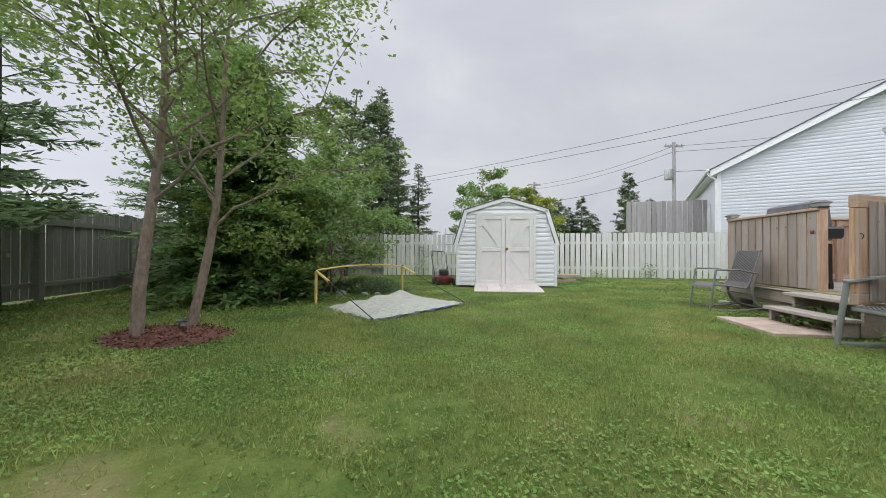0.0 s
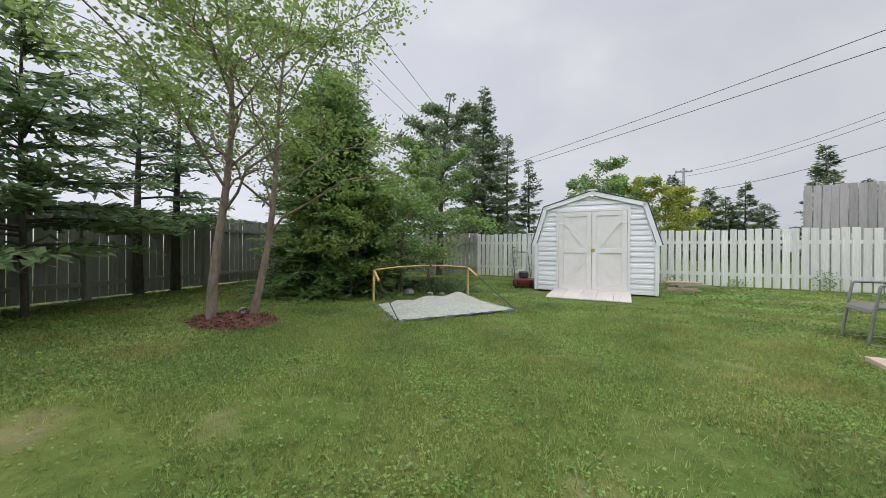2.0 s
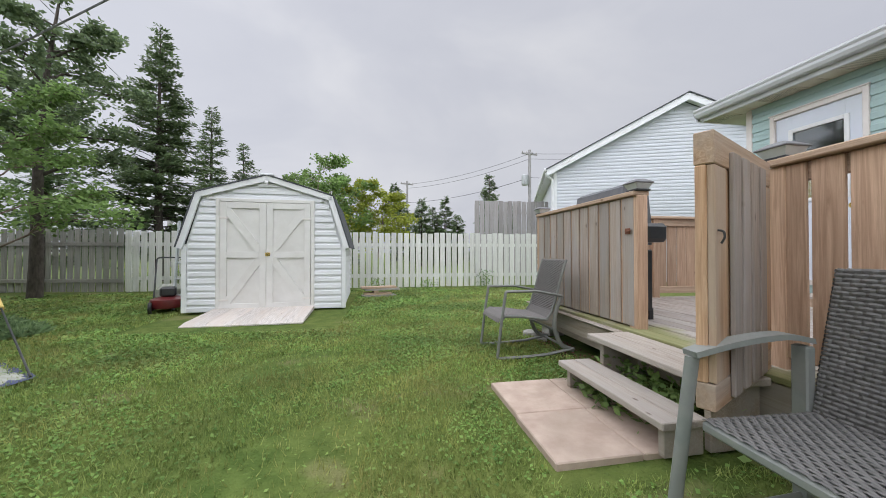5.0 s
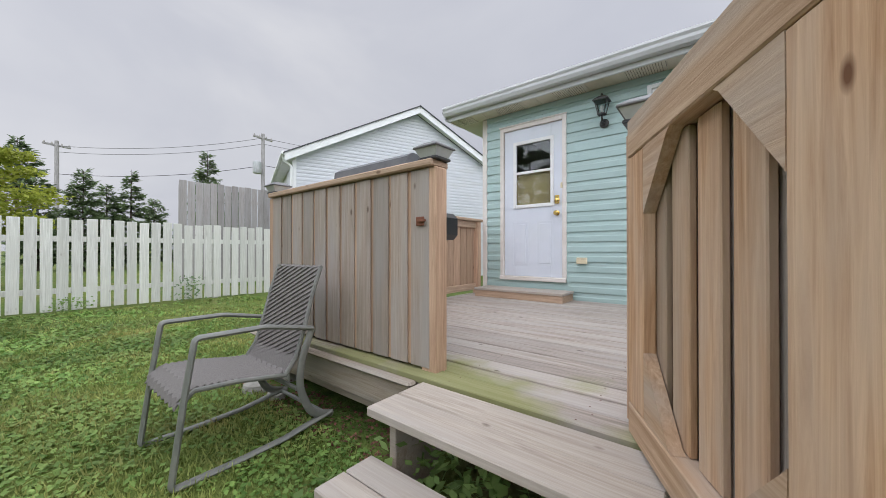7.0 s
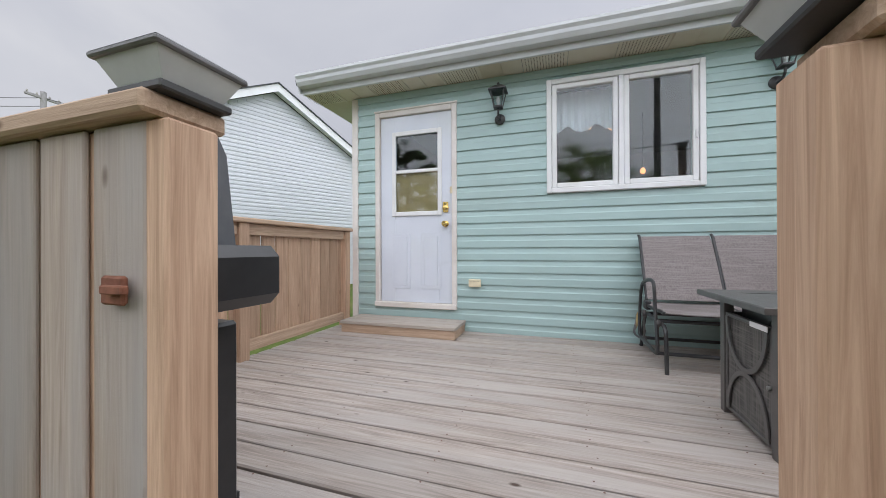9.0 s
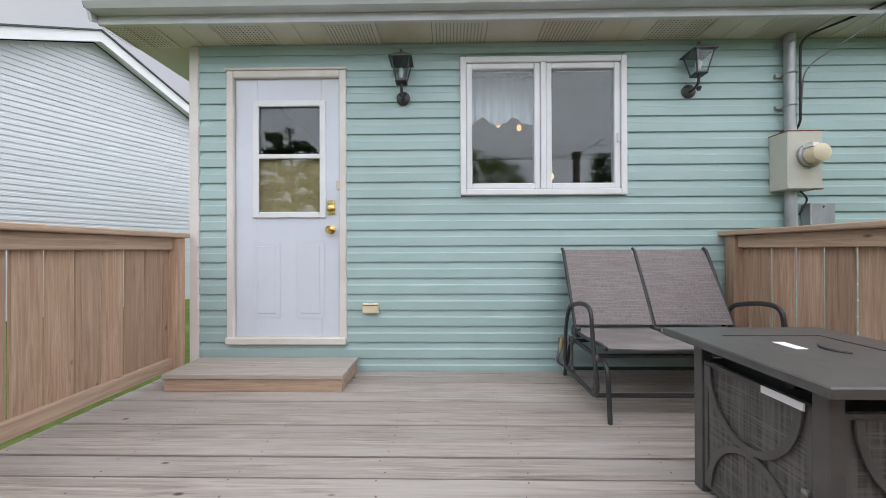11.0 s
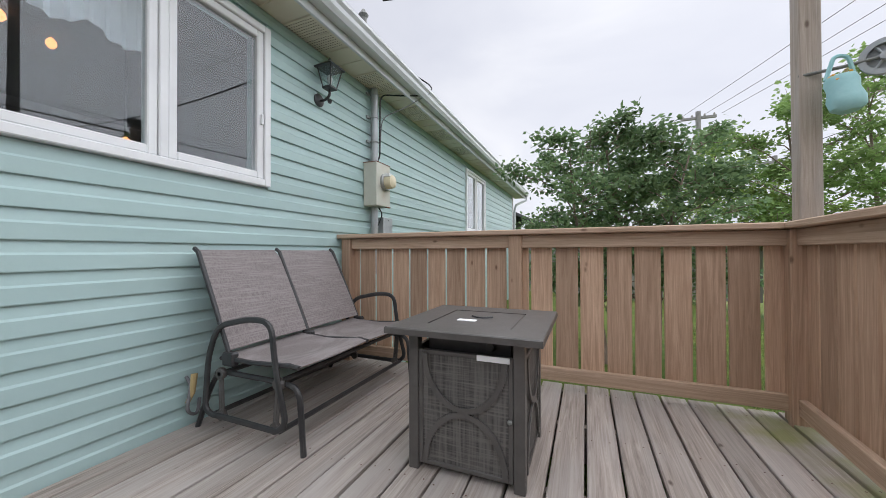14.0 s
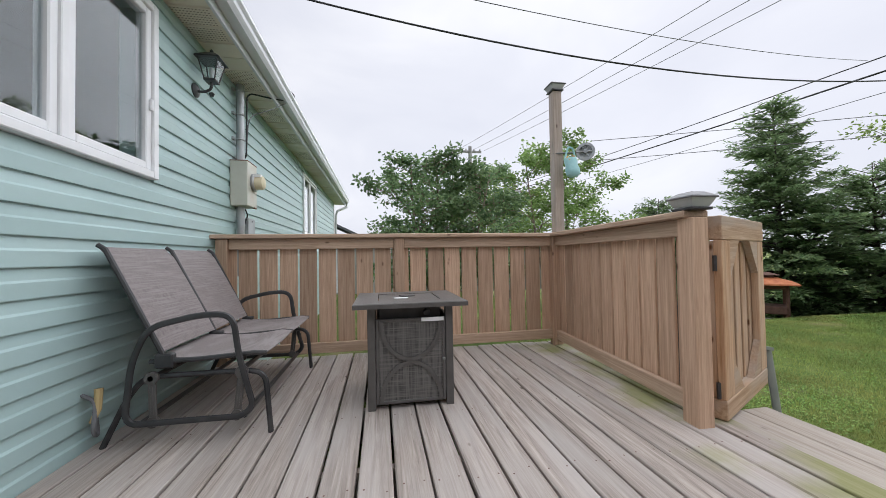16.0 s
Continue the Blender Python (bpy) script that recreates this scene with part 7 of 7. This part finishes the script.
    v, f = leaf_quads(c, rng, 0.020, 0.011, up=2.5)
    tagged(new("gravel", raw_mesh("gravel", v, f, MULCH)), "loose gravel and dry litter at the deck's foot", "gravel", kind="stuff")
    # pagoda fire pit
    p = thing("fire_pit", pose(-2.35, -0.15, -0.235, 0, 0, 40) @ Matrix.Diagonal((0.88, 0.88, 0.88, 1)), "brown iron outdoor fireplace with a rusty copper pagoda roof", "fireplace")
    for sx in (-1, 1):
        for sy in (-1, 1):
            part("leg", Shape().tube(bend([(sx * 0.42, sy * 0.42, 0), (sx * 0.30, sy * 0.30, 0.14), (sx * 0.34, sy * 0.34, 0.26)], 0.08), 0.035, 8), IRON, p, smooth=True)
            part("corner_post", Shape().box(sx * 0.33 - 0.03, sy * 0.33 - 0.03, 0.24, sx * 0.33 + 0.03, sy * 0.33 + 0.03, 0.86, 0.006), IRON, p)
    part("hearth", Shape().box(-0.36, -0.36, 0.22, 0.36, 0.36, 0.40, 0.02), IRON, p)
    part("lintel", Shape().box(-0.36, -0.36, 0.80, 0.36, 0.36, 0.88, 0.01), IRON, p)
    rf = Shape().add([(sx * b, sy * b, h) for h, b in ((0.90, 0.54), (0.93, 0.53), (1.02, 0.28), (1.06, 0.18)) for sx, sy in ((-1, -1), (1, -1), (1, 1), (-1, 1))],
                     [(3, 2, 1, 0)] + [(r * 4 + q, r * 4 + (q + 1) % 4, r * 4 + 4 + (q + 1) % 4, r * 4 + 4 + q) for r in range(3) for q in range(4)] + [(12, 13, 14, 15)])
    part("roof", rf, COPPER, p, "rusty copper-coloured roof")
    part("chimney_cap", Shape().add([(sx * b, sy * b, h) for h, b in ((1.06, 0.12), (1.12, 0.12), (1.12, 0.22), (1.18, 0.05)) for sx, sy in ((-1, -1), (1, -1), (1, 1), (-1, 1))],
                                   [(r * 4 + q, r * 4 + (q + 1) % 4, r * 4 + 4 + (q + 1) % 4, r * 4 + 4 + q) for r in range(3) for q in range(4)] + [(12, 13, 14, 15), (3, 2, 1, 0)]), IRON, p)
    single("stone_slab", Shape().box(-0.5, -0.46, -0.10, 0.5, 0.46, 0.0, 0.01), CONCRETE, "flat stone slab under the iron fireplace", "slab", pose(-2.35, -0.15, -0.235, 0, 0, 40))


def line(name, a, b, sag, r, material, label, group="overhead wires", n=26, inset=()):
    a, b = Vector(a), Vector(b)
    pts = [a.lerp(b, i / n) - Vector((0, 0, sag * 4 * (i / n) * (1 - i / n))) for i in range(n + 1)]
    single(name, Shape().tube(pts, r, 6), material, label, "cable", group=group, smooth=True)


def make_lines():
    pl = thing("clothesline_pulley", pose(3.76, 2.86, 2.235, 0, 0, 0), "weathered wheel pulley and hook hanging on the tall post", "pulley")
    away = math.degrees(math.atan2(7.24, -11.66))
    m = pose(0, 0, 0, 0, 0, away) @ pose(0, 0, 0, 90, 0, 0)
    part("wheel", Shape().lathe([(0.085, -0.012), (0.072, 0.0), (0.085, 0.012), (0.06, 0.012), (0.06, -0.012), (0.085, -0.012)], 28, m), GALV, pl, "grey grooved wheel", smooth=True)
    part("hub", Shape().lathe([(0.018, -0.02), (0.018, 0.02)], 12, m), GALV, pl)
    sp = Shape()
    for a in range(6):
        c, s = math.cos(a * math.pi / 3), math.sin(a * math.pi / 3)
        sp.tube([m @ Vector((0, 0, 0)), m @ Vector((0.065 * c, 0.065 * s, 0))], 0.006, 6)
    part("spokes", sp, GALV, pl)
    part("bracket", Shape().tube([(0, 0, 0), (0.12, -0.06, 0.0), (0.26, -0.13, 0.01)], 0.009, 8), GREYMETAL, pl, smooth=True)
    bag = thing("peg_bag", pose(3.91, 2.84, 2.17), "faded aqua clothes-peg bag with pegs, hanging from the line", "peg bag")
    prof = [(0.058, 0.0), (0.066, -0.03), (0.060, -0.07), (0.072, -0.12), (0.066, -0.165), (0.040, -0.185)]
    part("pouch", Shape().lathe(prof, 18, pose(0, 0, 0, 8, 6, 0) @ Matrix.Diagonal((1, 0.72, 1, 1))), TEAL, bag, "aqua fabric pouch", smooth=True)
    part("strap", Shape().tube(bend([(-0.055, 0, -0.01), (-0.03, 0, 0.10), (0.02, 0, 0.11), (0.055, 0, -0.01)], 0.04), 0.010, 6), TEAL, bag, smooth=True)
    for i in range(6):
        part("peg", Shape().box(-0.006, -0.006, -0.03, 0.006, 0.006, 0.04, 0.002), ORANGE if i % 2 else CARDBOARD, bag, "bright plastic peg" if i % 2 else "", m=pose(-0.038 + i * 0.015, 0.02 * (i % 3 - 1), -0.01, i * 20 - 50, i * 13 - 30, 0))
    e = Vector((-7.9, 10.1, 2.5))
    line("clothesline", (3.74, 2.93, 2.315), e, 0.22, 0.0028, GREYWIRE, "thin grey clothesline running from the pulley to the trees", "clotheslines")
    line("clothesline", (3.70, 2.83, 2.155), e - Vector((0, 0, 0.15)), 0.16, 0.0028, GREYWIRE, "thin grey clothesline running from the pulley to the trees", "clotheslines")
    # street poles and wires
    for px, py, h, arm, tr in ((-0.9, -18.6, 9.3, 0, 0), (15.9, 33.9, 10.8, 10, 1), (5.1, 46.4, 10.0, 20, 0), (-12.6, 30.0, 9.4, 0, 0), (-5.0, -20.5, 6.8, 0, 0), (-9.9, -0.35, 13.0, 80, 0)):
        u = thing("utility_pole", pose(px, py, 0, 0, 0, arm), "grey wooden utility pole with a crossarm", "utility pole", "utility poles")
        part("pole", Shape().tube([(0, 0, -0.3), (0, 0, h)], 0.19, 10, 0.13), POLEWOOD, u, smooth=True)
        part("crossarm", Shape().box(-0.85, -0.06, h - 0.45, 0.85, 0.06, h - 0.30, 0.01), POLEWOOD, u)
        for x in (-0.75, -0.3, 0.3, 0.75):
            part("insulator", Shape().lathe([(0.04, h - 0.32), (0.06, h - 0.25), (0.03, h - 0.16)], 8, pose(x, 0, 0)), STONE, u)
        if tr:
            part("transformer", Shape().lathe([(0.30, h - 3.4), (0.33, h - 3.3), (0.33, h - 2.5), (0.2, h - 2.4)], 14, pose(-0.5, 0, 0)), GALV, u, smooth=True)
    for off, z in ((-1.1, 9.05), (-0.3, 9.1), (0.9, 9.05)):
        line("power_line", (-0.9 + off, -18.6, z), (-12.6 + off, 30.0, z), 0.5, 0.011, GREYWIRE, "thin grey overhead power line")
    line("telephone_cable", (-5.0, -20.5, 6.5), (-12.2, 30.0, 6.7), 0.55, 0.026, WIRE, "thick black overhead telephone cable")
    line("telephone_cable", (-5.4, -20.5, 6.95), (-12.6, 30.0, 7.15), 0.45, 0.017, WIRE, "black overhead telephone cable")
    line("telephone_cable", (-5.2, -20.5, 5.9), (-12.4, 30.0, 6.2), 0.5, 0.010, GREYWIRE, "thin grey overhead cable")
    line("service_drop", (8.5, -0.25, 5.95), (-10.0, -1.15, 6.1), 0.72, 0.017, WIRE, "black service cable sagging over the deck")
    line("service_drop", (8.5, 0.9, 5.6), (-10.0, -2.6, 7.4), 0.35, 0.008, GREYWIRE, "thin grey service wire over the deck")
    for a, b, z in ((5.1, 15.9, 0), (5.1, 15.9, -0.5), (5.1, 15.9, -2.3)):
        line("street_wire", (a, 46.4, 9.6 + z), (b, 33.9, 10.45 + z), 0.5, 0.02, WIRE if z < -2 else GREYWIRE, "street wire between far poles")
        line("street_wire", (b, 33.9, 10.45 + z), (37.5, 26.5, 11.6 + z), 0.7, 0.02, WIRE if z < -2 else GREYWIRE, "street wire leaving a far pole")


make_neighbour()
make_trees()
make_yard()
make_lines()
grass()
